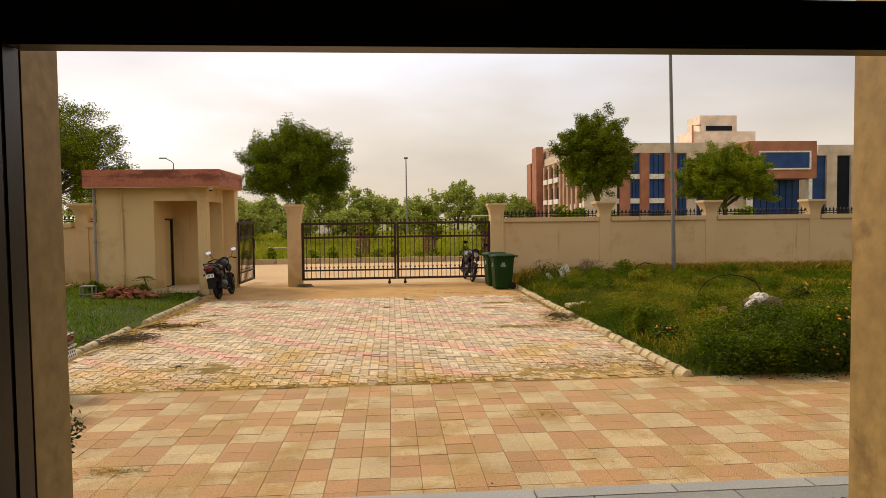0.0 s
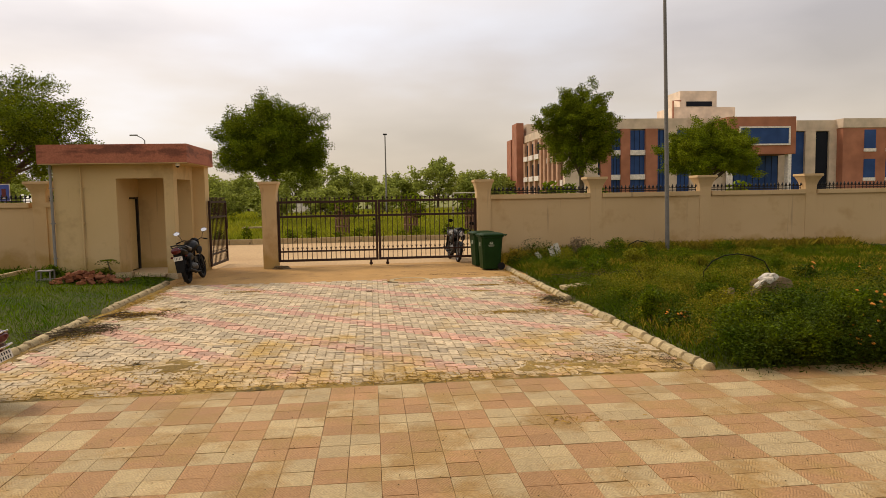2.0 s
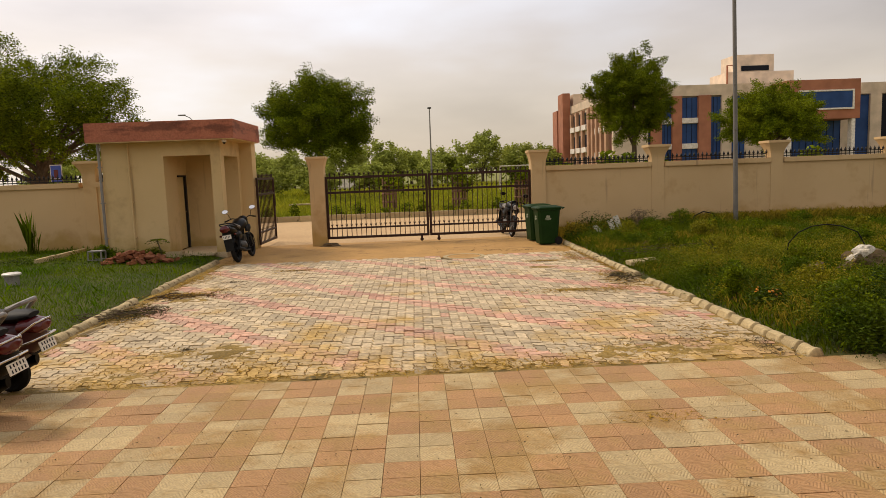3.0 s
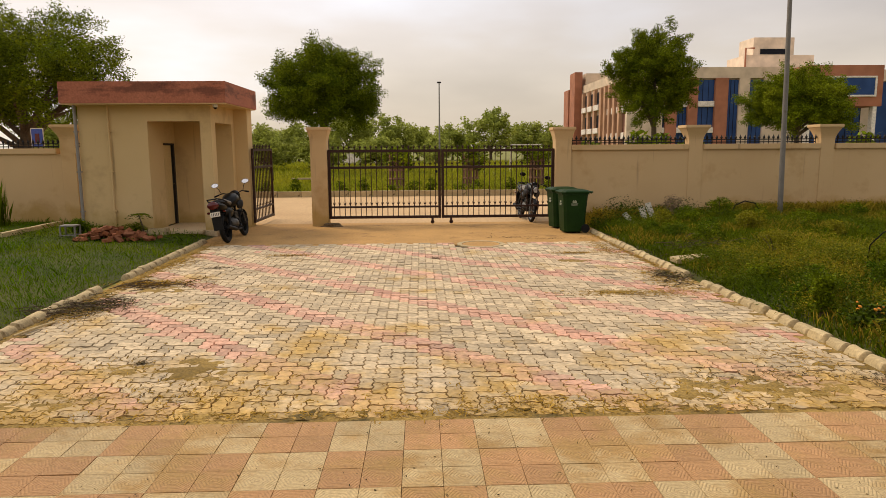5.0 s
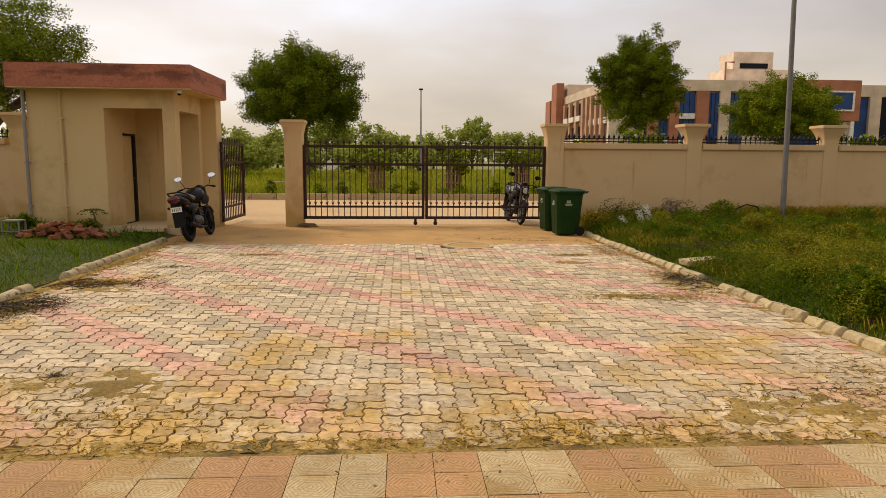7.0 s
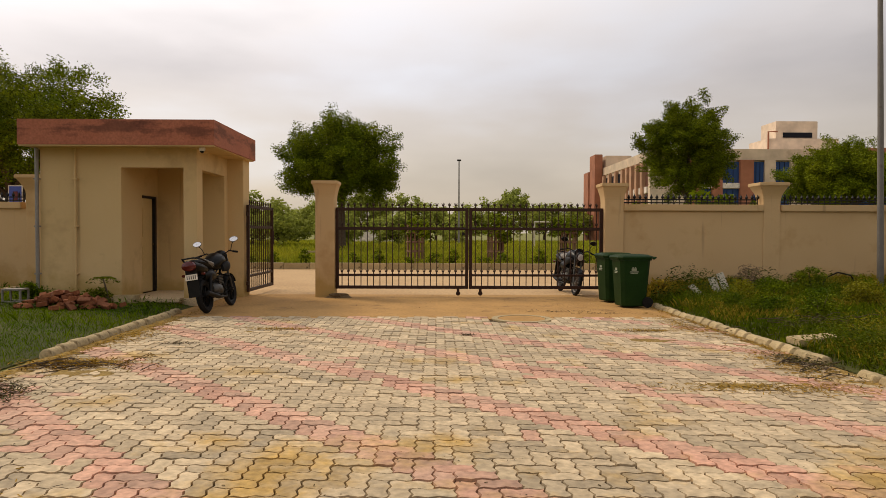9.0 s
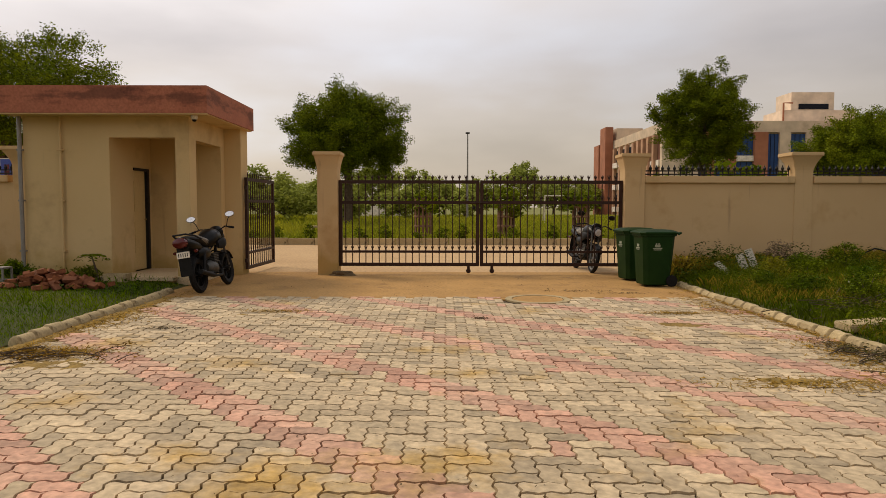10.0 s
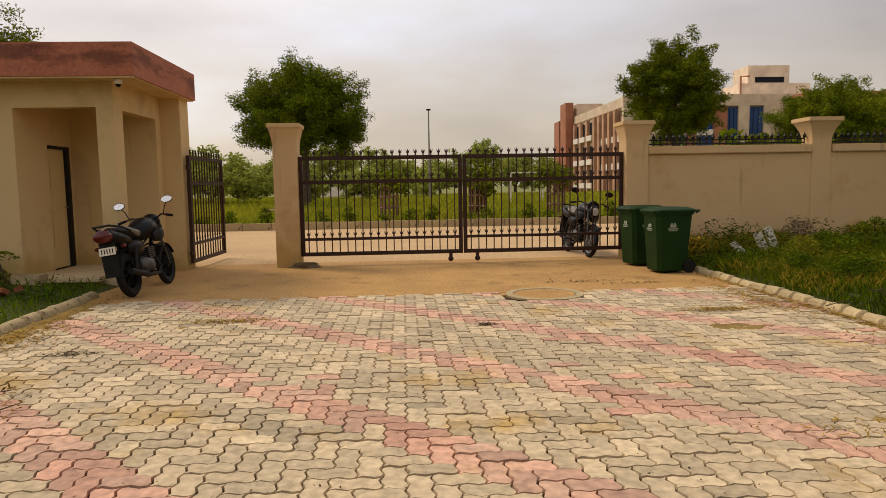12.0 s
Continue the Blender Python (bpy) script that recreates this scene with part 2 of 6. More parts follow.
def damp(m):
    """Adds a ragged dark damp stain that runs along the middle of a fascia."""
    n, l = m.node_tree.nodes, m.node_tree.links
    pos = n.new("ShaderNodeNewGeometry").outputs["Position"]
    mp = n.new("ShaderNodeMapping")
    mp.inputs["Scale"].default_value = (0.9, 0.9, 3.2)
    l.new(pos, mp.inputs["Vector"])
    t = n.new("ShaderNodeTexNoise")
    t.inputs["Scale"].default_value, t.inputs["Detail"].default_value, t.inputs["Roughness"].default_value = 1.6, 7, 0.62
    l.new(mp.outputs[0], t.inputs["Vector"])
    sep = n.new("ShaderNodeSeparateXYZ")
    l.new(pos, sep.inputs[0])
    off = n.new("ShaderNodeMath")
    off.operation = "SUBTRACT"
    off.inputs[1].default_value = 3.30
    l.new(sep.outputs["Z"], off.inputs[0])
    ab = n.new("ShaderNodeMath")
    ab.operation = "ABSOLUTE"
    l.new(off.outputs[0], ab.inputs[0])
    k = n.new("ShaderNodeMath")
    k.operation = "MULTIPLY_ADD"
    k.inputs[1].default_value = -1.25
    l.new(ab.outputs[0], k.inputs[0])
    l.new(t.outputs[0], k.inputs[2])
    r = n.new("ShaderNodeMapRange")
    r.inputs["From Min"].default_value, r.inputs["From Max"].default_value = 0.35, 0.48
    r.inputs["To Min"].default_value, r.inputs["To Max"].default_value = 1.0, 0.5
    l.new(k.outputs[0], r.inputs["Value"])
    hsv = [q for q in n if q.bl_idname == "ShaderNodeHueSaturation"][0]
    w = n.new("ShaderNodeMath")
    w.operation = "MULTIPLY"
    l.new(hsv.inputs["Value"].links[0].from_socket, w.inputs[0])
    l.new(r.outputs[0], w.inputs[1])
    l.new(w.outputs[0], hsv.inputs["Value"])
    return m


def glass_mat(name, tint=(0.9, 0.95, 0.95)):
    m = bpy.data.materials.new(name)
    m.use_nodes = True
    b = m.node_tree.nodes["Principled BSDF"]
    b.inputs["Base Color"].default_value = (*tint, 1)
    b.inputs["Transmission Weight"].default_value = 1.0
    b.inputs["Roughness"].default_value = 0.02
    b.inputs["IOR"].default_value = 1.1
    return m


M = {}
M["soil"] = mat("soil", (0.10, 0.065, 0.03), (0.17, 0.12, 0.06), 2, 0.95, 0.5, coord="World", fine=30)
M["joint"] = mat("joint_soil", (0.030, 0.022, 0.012), (0.075, 0.05, 0.022), 3, 0.95, 0.5, coord="World", fine=40, stain=((0.15, 0.10, 0.035), 1.1, 0.56))
M["tile_joint"] = mat("tile_joint_dust", (0.09, 0.056, 0.025), (0.15, 0.095, 0.04), 3, 0.95, 0.4, coord="World", fine=40)
M["sand"] = mat("sandy_concrete", (0.45, 0.265, 0.09), (0.35, 0.20, 0.065), 1.2, 0.95, 0.25, coord="World", fine=22, stain=((0.23, 0.13, 0.045), 1.5, 0.56))
M["road"] = mat("dusty_road", (0.52, 0.36, 0.19), (0.43, 0.285, 0.145), 0.5, 0.95, 0.15, coord="World", fine=14, stain=((0.33, 0.21, 0.09), 0.8, 0.62))
M["field"] = mat("field_ground", (0.13, 0.15, 0.025), (0.20, 0.19, 0.04), 0.15, 1.0, 0.4, coord="World", fine=4, stain=((0.26, 0.19, 0.07), 0.2, 0.66))
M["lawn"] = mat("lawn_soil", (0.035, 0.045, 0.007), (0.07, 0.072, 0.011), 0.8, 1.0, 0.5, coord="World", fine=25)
M["paver_cream"] = mat("cream_cement_paver", (0.53, 0.43, 0.285), (0.445, 0.36, 0.24), 0.9, 0.88, 0.55, coord="World", fine=17, grain=0.3, rand=0.19, stain=((0.44, 0.29, 0.095), 0.8, 0.56), drift=(-12.9, -9.4, 0.165), odd=(0.345, 0.285, 0.195))
M["paver_red"] = mat("red_cement_paver", (0.50, 0.275, 0.20), (0.54, 0.345, 0.25), 0.9, 0.88, 0.55, coord="World", fine=17, grain=0.3, rand=0.2, stain=((0.45, 0.30, 0.13), 0.8, 0.57), drift=(-12.9, -9.4, 0.2), odd=(0.44, 0.29, 0.215))
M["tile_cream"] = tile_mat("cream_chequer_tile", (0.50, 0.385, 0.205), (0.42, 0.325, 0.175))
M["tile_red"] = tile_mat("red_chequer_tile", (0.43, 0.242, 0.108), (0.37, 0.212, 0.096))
M["kerb"] = mat("kerb_concrete", (0.37, 0.29, 0.155), (0.48, 0.39, 0.23), 3, 0.9, 0.5, fine=40, rand=0.15, stain=((0.11, 0.08, 0.035), 4, 0.57))
M["wall"] = moss(streaks(mat("beige_wall_paint", (0.54, 0.38, 0.20), (0.585, 0.42, 0.23), 0.7, 0.85, 0.03, coord="World", fine=90, stain=((0.47, 0.315, 0.145), 0.9, 0.55), grain=0.07)), 0.75, (0.40, 0.26, 0.07))
M["hut"] = moss(streaks(mat("cream_hut_paint", (0.55, 0.405, 0.20), (0.59, 0.445, 0.235), 0.7, 0.8, 0.03, coord="World", fine=90, stain=((0.43, 0.31, 0.15), 0.8, 0.54), grain=0.07)), 0.7, (0.38, 0.27, 0.08))
M["porch"] = mat("pale_porch_stone", (0.50, 0.40, 0.25), (0.57, 0.46, 0.30), 3, 0.6, 0.1, fine=40, stain=((0.36, 0.26, 0.13), 3, 0.58))
M["redband"] = damp(mat("red_fascia_paint", (0.33, 0.108, 0.06), (0.38, 0.135, 0.076), 1.6, 0.8, 0.15, coord="World", fine=25, stain=((0.24, 0.075, 0.045), 1.3, 0.55)))
M["gate"] = mat("brown_gate_paint", (0.028, 0.012, 0.008), (0.042, 0.018, 0.011), 5, 0.5, 0.1, fine=60, stain=((0.08, 0.03, 0.015), 9, 0.68), spec=0.25)
M["black_iron"] = mat("black_iron_paint", (0.008, 0.0075, 0.0075), (0.014, 0.012, 0.011), 8, 0.55, 0.1, spec=0.25)
M["galv"] = mat("galvanised_steel", (0.20, 0.195, 0.19), (0.26, 0.255, 0.245), 5, 0.5, 0.05, metal=0.3)
M["granite"] = mat("grey_floor_stone", (0.165, 0.175, 0.16), (0.21, 0.22, 0.20), 1.5, 0.55, 0.05, coord="World", fine=90, stain=((0.13, 0.13, 0.11), 3, 0.6), rand=0.06)
M["stone_clad"] = mat("tan_stone_cladding", (0.31, 0.195, 0.065), (0.40, 0.26, 0.095), 2.2, 0.6, 0.25, coord="World", fine=18, stain=((0.18, 0.10, 0.035), 4, 0.58))
M["dark_frame"] = mat("dark_brown_aluminium", (0.022, 0.015, 0.011), (0.03, 0.02, 0.015), 4, 0.35, 0.03)
M["lobby"] = mat("lobby_plaster", (0.30, 0.26, 0.2), (0.34, 0.3, 0.23), 2, 0.8, 0.05, coord="World")
M["glass"] = glass_mat("clear_glass")
M["rubber"] = mat("black_rubber", (0.006, 0.006, 0.006), (0.011, 0.0105, 0.010), 8, 0.75, 0.2, spec=0.2)
M["bark"] = mat("bark", (0.07, 0.05, 0.032), (0.12, 0.09, 0.06), 6, 0.95, 0.8, fine=18)
M["leaf_a"] = mat("mid_green_leaves", (0.09, 0.135, 0.006), (0.165, 0.2, 0.009), 0.7, 0.65, 0, island=0.65, spec=0.06, trans=0.3)
M["leaf_b"] = mat("yellow_green_leaves", (0.115, 0.17, 0.007), (0.19, 0.225, 0.010), 0.6, 0.65, 0, island=0.55, spec=0.06, trans=0.25)
# paler than the near leaves: distance haze put into the leaf colour
M["leaf_far"] = mat("hazed_distant_leaves", (0.26, 0.32, 0.065), (0.35, 0.38, 0.075), 0.15, 0.8, 0, island=0.4, spec=0.15, trans=0.3)
M["leaf_dark"] = mat("dark_green_leaves", (0.03, 0.058, 0.003), (0.068, 0.10, 0.006), 1.2, 0.55, 0, island=0.6, spec=0.06, trans=0.2)
M["grass"] = mat("grass_blades", (0.042, 0.092, 0.002), (0.125, 0.155, 0.005), 0.4, 0.75, 0, coord="World", island=0.55, spec=0.06, trans=0.25)
M["grass_short"] = mat("short_grass_blades", (0.065, 0.15, 0.002), (0.15, 0.21, 0.003), 0.55, 0.8, 0, coord="World", island=0.5, spec=0.05, trans=0.25)
M["grass_dry"] = mat("yellowed_grass_blades", (0.26, 0.205, 0.02), (0.36, 0.265, 0.035), 0.8, 0.8, 0, coord="World", island=0.4, spec=0.06, trans=0.3)
M["grass_field"] = mat("field_grass_blades", (0.20, 0.25, 0.014), (0.36, 0.34, 0.025), 0.12, 0.8, 0, coord="World", island=0.35, spec=0.2, trans=0.35)
M["hay"] = mat("dry_debris", (0.22, 0.13, 0.02), (0.34, 0.21, 0.035), 3, 0.95, 0, coord="World", island=0.45, spec=0.1)
M["bld_brown"] = mat("brick_red_cladding", (0.34, 0.13, 0.07), (0.38, 0.155, 0.09), 0.2, 0.85, 0.0, coord="World", fine=0.6)
M["bld_cream"] = mat("buff_building_render", (0.56, 0.445, 0.335), (0.61, 0.495, 0.38), 0.2, 0.85, 0.0, coord="World", fine=0.6, stain=((0.42, 0.32, 0.23), 0.35, 0.6))
M["bld_white"] = mat("white_band_paint", (0.68, 0.63, 0.58), (0.74, 0.69, 0.63), 0.3, 0.8, 0.03, coord="World", fine=4)
M["bld_pale"] = mat("pale_roof_room_paint", (0.64, 0.53, 0.43), (0.69, 0.58, 0.47), 0.3, 0.85, 0.0, coord="World", fine=0.6)
M["bld_tan"] = mat("tan_pier_paint", (0.42, 0.24, 0.15), (0.47, 0.28, 0.18), 0.3, 0.85, 0.0, coord="World", fine=0.6)
# bld_brown at under half its brightness, for the recess behind the fins
M["bld_shade"] = mat("dark_brown_recess_tone", (0.13, 0.05, 0.03), (0.16, 0.065, 0.04), 0.3, 0.8, 0.0, coord="World", fine=0.6)
M["bld_glass"] = mat("blue_reflective_glazing", (0.018, 0.05, 0.16), (0.028, 0.07, 0.20), 0.25, 0.3, 0.0, coord="World", spec=0.12, fine=0.6)
M["bld_dark"] = mat("dark_glazing", (0.010, 0.012, 0.018), (0.016, 0.018, 0.026), 0.3, 0.3, 0, coord="World", spec=0.05)


# ---- mesh helpers ----
def box(bm, x0, x1, y0, y1, z0, z1, bevel=0.0):
    vs = [bm.verts.new((x, y, z)) for z in (z0, z1) for y in (y0, y1) for x in (x0, x1)]
    fs = [bm.faces.new([vs[i] for i in q]) for q in ((0, 2, 3, 1), (4, 5, 7, 6), (0, 1, 5, 4), (2, 6, 7, 3), (0, 4, 6, 2), (1, 3, 7, 5))]
    if bevel:
        es = list({e for f in fs for e in f.edges})
        bmesh.ops.bevel(bm, geom=es, offset=bevel, segments=2, affect="EDGES")


def tube(bm, pts, r, n=8, caps=True):
    """A round bar along pts; r is one radius or one for each point."""
    pts = [Vector(p) for p in pts]
    rings = []
    for i, p in enumerate(pts):
        d = (pts[min(i + 1, len(pts) - 1)] - pts[max(i - 1, 0)]).normalized()
        a = d.orthogonal().normalized() if i == 0 else (a_last - d * a_last.dot(d)).normalized()
        a_last = a
        c = d.cross(a)
        rr = r[i] if isinstance(r, (list, tuple)) else r
        rings.append([bm.verts.new(p + (a * math.cos(k * 2 * math.pi / n) + c * math.sin(k * 2 * math.pi / n)) * rr) for k in range(n)])
    for a, c in zip(rings, rings[1:]):
        for k in range(n):
            bm.faces.new((a[k], a[(k + 1) % n], c[(k + 1) % n], c[k]))
    if caps:
        bm.faces.new(rings[0][::-1])
        bm.faces.new(rings[-1])


def loft(bm, rings, caps=True):
    """A skin over rings of equally many points."""
    rs = [[bm.verts.new(p) for p in ring] for ring in rings]
    n = len(rs[0])
    for a, c in zip(rs, rs[1:]):
        for k in range(n):
            bm.faces.new((a[k], a[(k + 1) % n], c[(k + 1) % n], c[k]))
    if caps:
        bm.faces.new(rs[0][::-1])
        bm.faces.new(rs[-1])


def lathe(bm, profile, m=None, n=20):
    """Turns (radius, height) pairs about z, then applies m."""
    m = m or Matrix()
    rings = [[m @ Vector((r * math.cos(k * 2 * math.pi / n), r * math.sin(k * 2 * math.pi / n), z)) for k in range(n)] for r, z in profile]
    loft(bm, rings)


def squares(w, h, z, cx=0.0, cy=0.0, k=0.12):
    """A rectangle ring with cut corners."""
    c = min(w, h) * k
    return [(cx + sx, cy + sy, z) for sx, sy in ((-w / 2 + c, -h / 2), (w / 2 - c, -h / 2), (w / 2, -h / 2 + c), (w / 2, h / 2 - c),
                                                 (w / 2 - c, h / 2), (-w / 2 + c, h / 2), (-w / 2, h / 2 - c), (-w / 2, -h / 2 + c))]


def mesh_of(name, bm, material, smooth=False):
    me = bpy.data.meshes.new(name)
    bmesh.ops.recalc_face_normals(bm, faces=bm.faces[:])
    bm.to_mesh(me)
    bm.free()
    me.materials.append(material)
    if smooth:
        for p in me.polygons:
            p.use_smooth = True
        me.set_sharp_from_angle(angle=radians(40))
    return me


def part(name, bm, material, parent=None, label="", smooth=False):
    ob = new(name, mesh_of(name, bm, material, smooth))
    if parent:
        ob.parent = parent
    return tagged(ob, label) if label else ob


def thing(name, m, label, category, group="", kind=""):
    ob = new(name)
    ob.empty_display_size = 0.2
    ob.matrix_world = m
    return tagged(ob, label, category, group, kind)


def structure(name, bm, material, label, category, smooth=False):
    return tagged(part(name, bm, material, None, "", smooth), label, category, "", "structure")


def raw_mesh(name, verts, faces, material):
    """A mesh from arrays: verts (n, 3), faces (m, 3 or 4)."""
    verts, faces = np.asarray(verts, np.float32), np.asarray(faces, np.int32)
    me = bpy.data.meshes.new(name)
    me.vertices.add(len(verts))
    me.vertices.foreach_set("co", verts.ravel())
    k = faces.shape[1]
    me.loops.add(faces.size)
    me.loops.foreach_set("vertex_index", faces.ravel())
    me.polygons.add(len(faces))
    me.polygons.foreach_set("loop_start", np.arange(0, faces.size, k, dtype=np.int32))
    me.update(calc_edges=True)
    me.materials.append(material)
    return me


def one(fn, *args, **kw):
    bm = bmesh.new()
    fn(bm, *args, **kw)
    return bm


# ---- ground, road, paving beds ----
GROUND = -0.035
structure("ground", one(box, -900, 900, -300, 1500, -1.0, GROUND), M["field"], "flat ground of grass and bare earth reaching the horizon", "ground")
structure("pavement_sand", one(box, -9.0, 3.9, -3.40, 0.7, GROUND - 0.05, -0.004), M["sand"], "sandy concrete apron in front of the gate", "pavement")
structure("road", one(box, -120, 120, 0.7, 11.15, GROUND - 0.05, -0.008), M["road"], "dusty pale concrete road outside the gate", "road")
paver_bed = structure("pavement_pavers", one(box, -5.05, 3.62, -12.84, -3.40, GROUND - 0.05, -0.030), M["joint"], "bed of soil and sand under interlocking pavers", "pavement")
tile_bed = structure("pavement_tiles", one(box, -13.0, 13.0, -17.0, -12.84, GROUND - 0.05, -0.012), M["tile_joint"], "bed under chequered cement tiles", "pavement")


def lawn_height(x, y):
    s = min(1.0, max(0.0, (x - 3.8) / 3.0)) if x > 0 else min(1.0, max(0.0, (-5.3 - x) / 3.0))
    edge = min(1.0, max(0.0, (x - 3.68) / 0.5), max(0.0, (y + 13.0) / 0.6)) if x > 0 else min(1.0, max(0.0, (-5.1 - x) / 0.4))
    h = 0.05 + 0.10 * s + 0.10 * s * min(1.0, max(0.0, (y + 6) / 6.0)) * (1 if x > 0 else 0.2) + 0.05 * noise.noise(Vector((x * 0.5, y * 0.5, 0)))
    return h * edge - 0.03 * (1 - edge)


def lawn_sheet(name, x0, x1, y0, y1, label):
    nx, ny = int((x1 - x0) / 0.4), int((y1 - y0) / 0.4)
    vs = []
    for j in range(ny + 1):
        for i in range(nx + 1):
            x, y = x0 + (x1 - x0) * i / nx, y0 + (y1 - y0) * j / ny
            vs.append((x, y, lawn_height(x, y)))
    fs = [(j * (nx + 1) + i, j * (nx + 1) + i + 1, (j + 1) * (nx + 1) + i + 1, (j + 1) * (nx + 1) + i) for j in range(ny) for i in range(nx)]
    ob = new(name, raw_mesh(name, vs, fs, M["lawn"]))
    return tagged(ob, label, "lawn", "", "structure")


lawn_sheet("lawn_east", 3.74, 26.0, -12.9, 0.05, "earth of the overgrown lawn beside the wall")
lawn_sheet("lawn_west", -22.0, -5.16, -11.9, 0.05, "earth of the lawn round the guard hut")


# ---- entrance: veranda, steps, doorway ----
FLOOR = 0.60
EDGE = -17.66
structure("veranda_base", one(box, -9, 9, -19.05, EDGE, GROUND - 0.05, FLOOR - 0.035), M["granite"], "raised veranda base of grey stone", "floor")
vfloor = structure("veranda_floor", one(box, -9, 9, -26, -19.05, GROUND - 0.05, FLOOR - 0.004), M["granite"], "grey stone floor of the entrance hall", "floor")
for i in range(3):
    structure("step_%d" % (i + 1), one(box, -9, 9, EDGE, EDGE + 0.30 * (3 - i), GROUND - 0.05 - 0.002 * i, 0.15 * (i + 1) - 0.001, 0.006), M["granite"], "grey stone step below the veranda", "step")
DX0, DX1 = -1.01, 1.46
WY0, WY1 = -19.30, -19.10
HEAD = 3.35
bm = bmesh.new()
box(bm, -9, DX0, WY0, WY1, FLOOR, 5.2)
box(bm, DX1, 9, WY0, WY1, FLOOR, 5.2)
box(bm, DX0, DX1, WY0, WY1, HEAD, 5.2)
structure("wall_entrance", bm, M["stone_clad"], "entrance wall clad in tan stone", "wall")
bm = bmesh.new()
box(bm, -5, -4.8, -26, WY0, FLOOR, 5.2)
box(bm, 4.8, 5, -26, WY0, FLOOR, 5.2)
box(bm, -5, 5, -26.2, -26, FLOOR, 5.2)
structure("wall_lobby", bm, M["lobby"], "plain plastered walls of the entrance hall", "wall")
structure("ceiling", one(box, -5, 5, -26.2, WY0, 4.0, 4.2), M["lobby"], "plain plastered ceiling of the entrance hall", "ceiling")
door = thing("door_frame", pose(0, WY0 - 0.04, FLOOR), "dark brown aluminium entrance door frame with glass fanlight", "door frame", "", "structure")
door["kind"] = "structure"
for x0, x1 in ((DX0 - 0.16, DX0 + 0.0), (DX1, DX1 + 0.16)):
    part("jamb", one(box, x0, x1, -0.05, 0.035, 0, HEAD - FLOOR, 0.006), M["dark_frame"], door)
part("transom", one(box, DX0, DX1, -0.05, 0.035, 1.915, 2.05, 0.008), M["dark_frame"], door)
part("head", one(box, DX0, DX1, -0.05, 0.035, HEAD - FLOOR - 0.08, HEAD - FLOOR, 0.006), M["dark_frame"], door)
pane = part("pane", one(box, DX0, DX1, -0.012, -0.006, 2.05, HEAD - FLOOR - 0.08), M["glass"], door, "clear glass fanlight")
pane.visible_shadow = False
for hx, s in ((DX0 - 0.02, 1), (DX1 + 0.02, -1)):
    leaf = thing("entrance_door", pose(hx, WY0 - 0.10, FLOOR, 0, 0, -90 - 4 * s), "open dark-framed glass entrance door swung inwards", "door", "entrance doors")
    for a in ((0.0, 0.09, 0.02, 1.92), (1.15, 1.24, 0.02, 1.92), (0.09, 1.15, 0.02, 0.16), (0.09, 1.15, 1.82, 1.92)):
        part("stile" if a[1] - a[0] < 0.2 else "rail", one(box, a[0], a[1], -0.022, 0.022, a[2], a[3], 0.004), M["dark_frame"], leaf)
    g = part("pane", one(box, 0.09, 1.15, -0.004, 0.004, 0.16, 1.82), M["glass"], leaf, "clear glass pane")
    g.visible_shadow = False
    part("handle", one(tube, [(1.19, -0.02, 0.8), (1.19, -0.07, 0.82), (1.19, -0.07, 1.2), (1.19, -0.02, 1.22)], 0.011, 8), M["galv"], leaf)

# ---- compound wall ----
WALL_Y0, WALL_Y1 = 0.10, 0.37
PIL_STEP, PIL_X = 3.53, 6.79   # pillar spacing, centre of the first pillar right of the gate


def wall_pillar(x, w, cap_w, h, y=0.255, d=None, name="wall_pillar"):
    """A square rendered pillar whose head flares into a flat slab."""
    d = d or w
    bm = bmesh.new()
    rings = [squares(w + 0.02, d + 0.02, -0.05, k=0.03), squares(w, d, 0.02, k=0.03), squares(w, d, h - 0.42, k=0.03)]
    for i in range(1, 7):
        f = i / 6
        e = (cap_w - 0.04 - w) * (1 - math.cos(f * math.pi / 2))
        rings.append(squares(w + e, d + e, h - 0.42 + 0.34 * f, k=0.03))
    loft(bm, rings)
    ob = thing(name, pose(x, y, 0), "beige rendered wall pillar with a flared flat cap", "pillar", "wall pillars", "structure")
    part("shaft", bm, M["wall"], ob)
    part("cap", one(box, -cap_w / 2, cap_w / 2, -d / 2 - (cap_w - w) / 2, d / 2 + (cap_w - w) / 2, h - 0.08, h, 0.012), M["wall"], ob)
    return ob


wall_pillar(-3.075, 0.42, 0.58, 2.55, name="gate_pillar")
wall_pillar(3.29, 0.42, 0.60, 2.52, name="gate_pillar")
wall_pillar(PIL_X, 0.38, 0.66, 2.55, 0.25, 0.34)
for i in range(1, 5):
    wall_pillar(PIL_X + PIL_STEP * i, 0.38, 0.66, 2.55, 0.25, 0.34)
wall_pillar(-9.42, 0.38, 0.7, 2.65)
wall_pillar(-13.0, 0.38, 0.66, 2.62)
wall_pillar(-16.6, 0.38, 0.66, 2.62)


def spike_mesh():
    bm = bmesh.new()
    tube(bm, [(0, 0, 0), (0, 0, 0.15)], 0.011, 5)
    lathe(bm, [(0.012, 0.12), (0.030, 0.145), (0.036, 0.17), (0.014, 0.205), (0.003, 0.24)], n=6)
    return mesh_of("spike", bm, M["black_iron"])


SPIKE = spike_mesh()


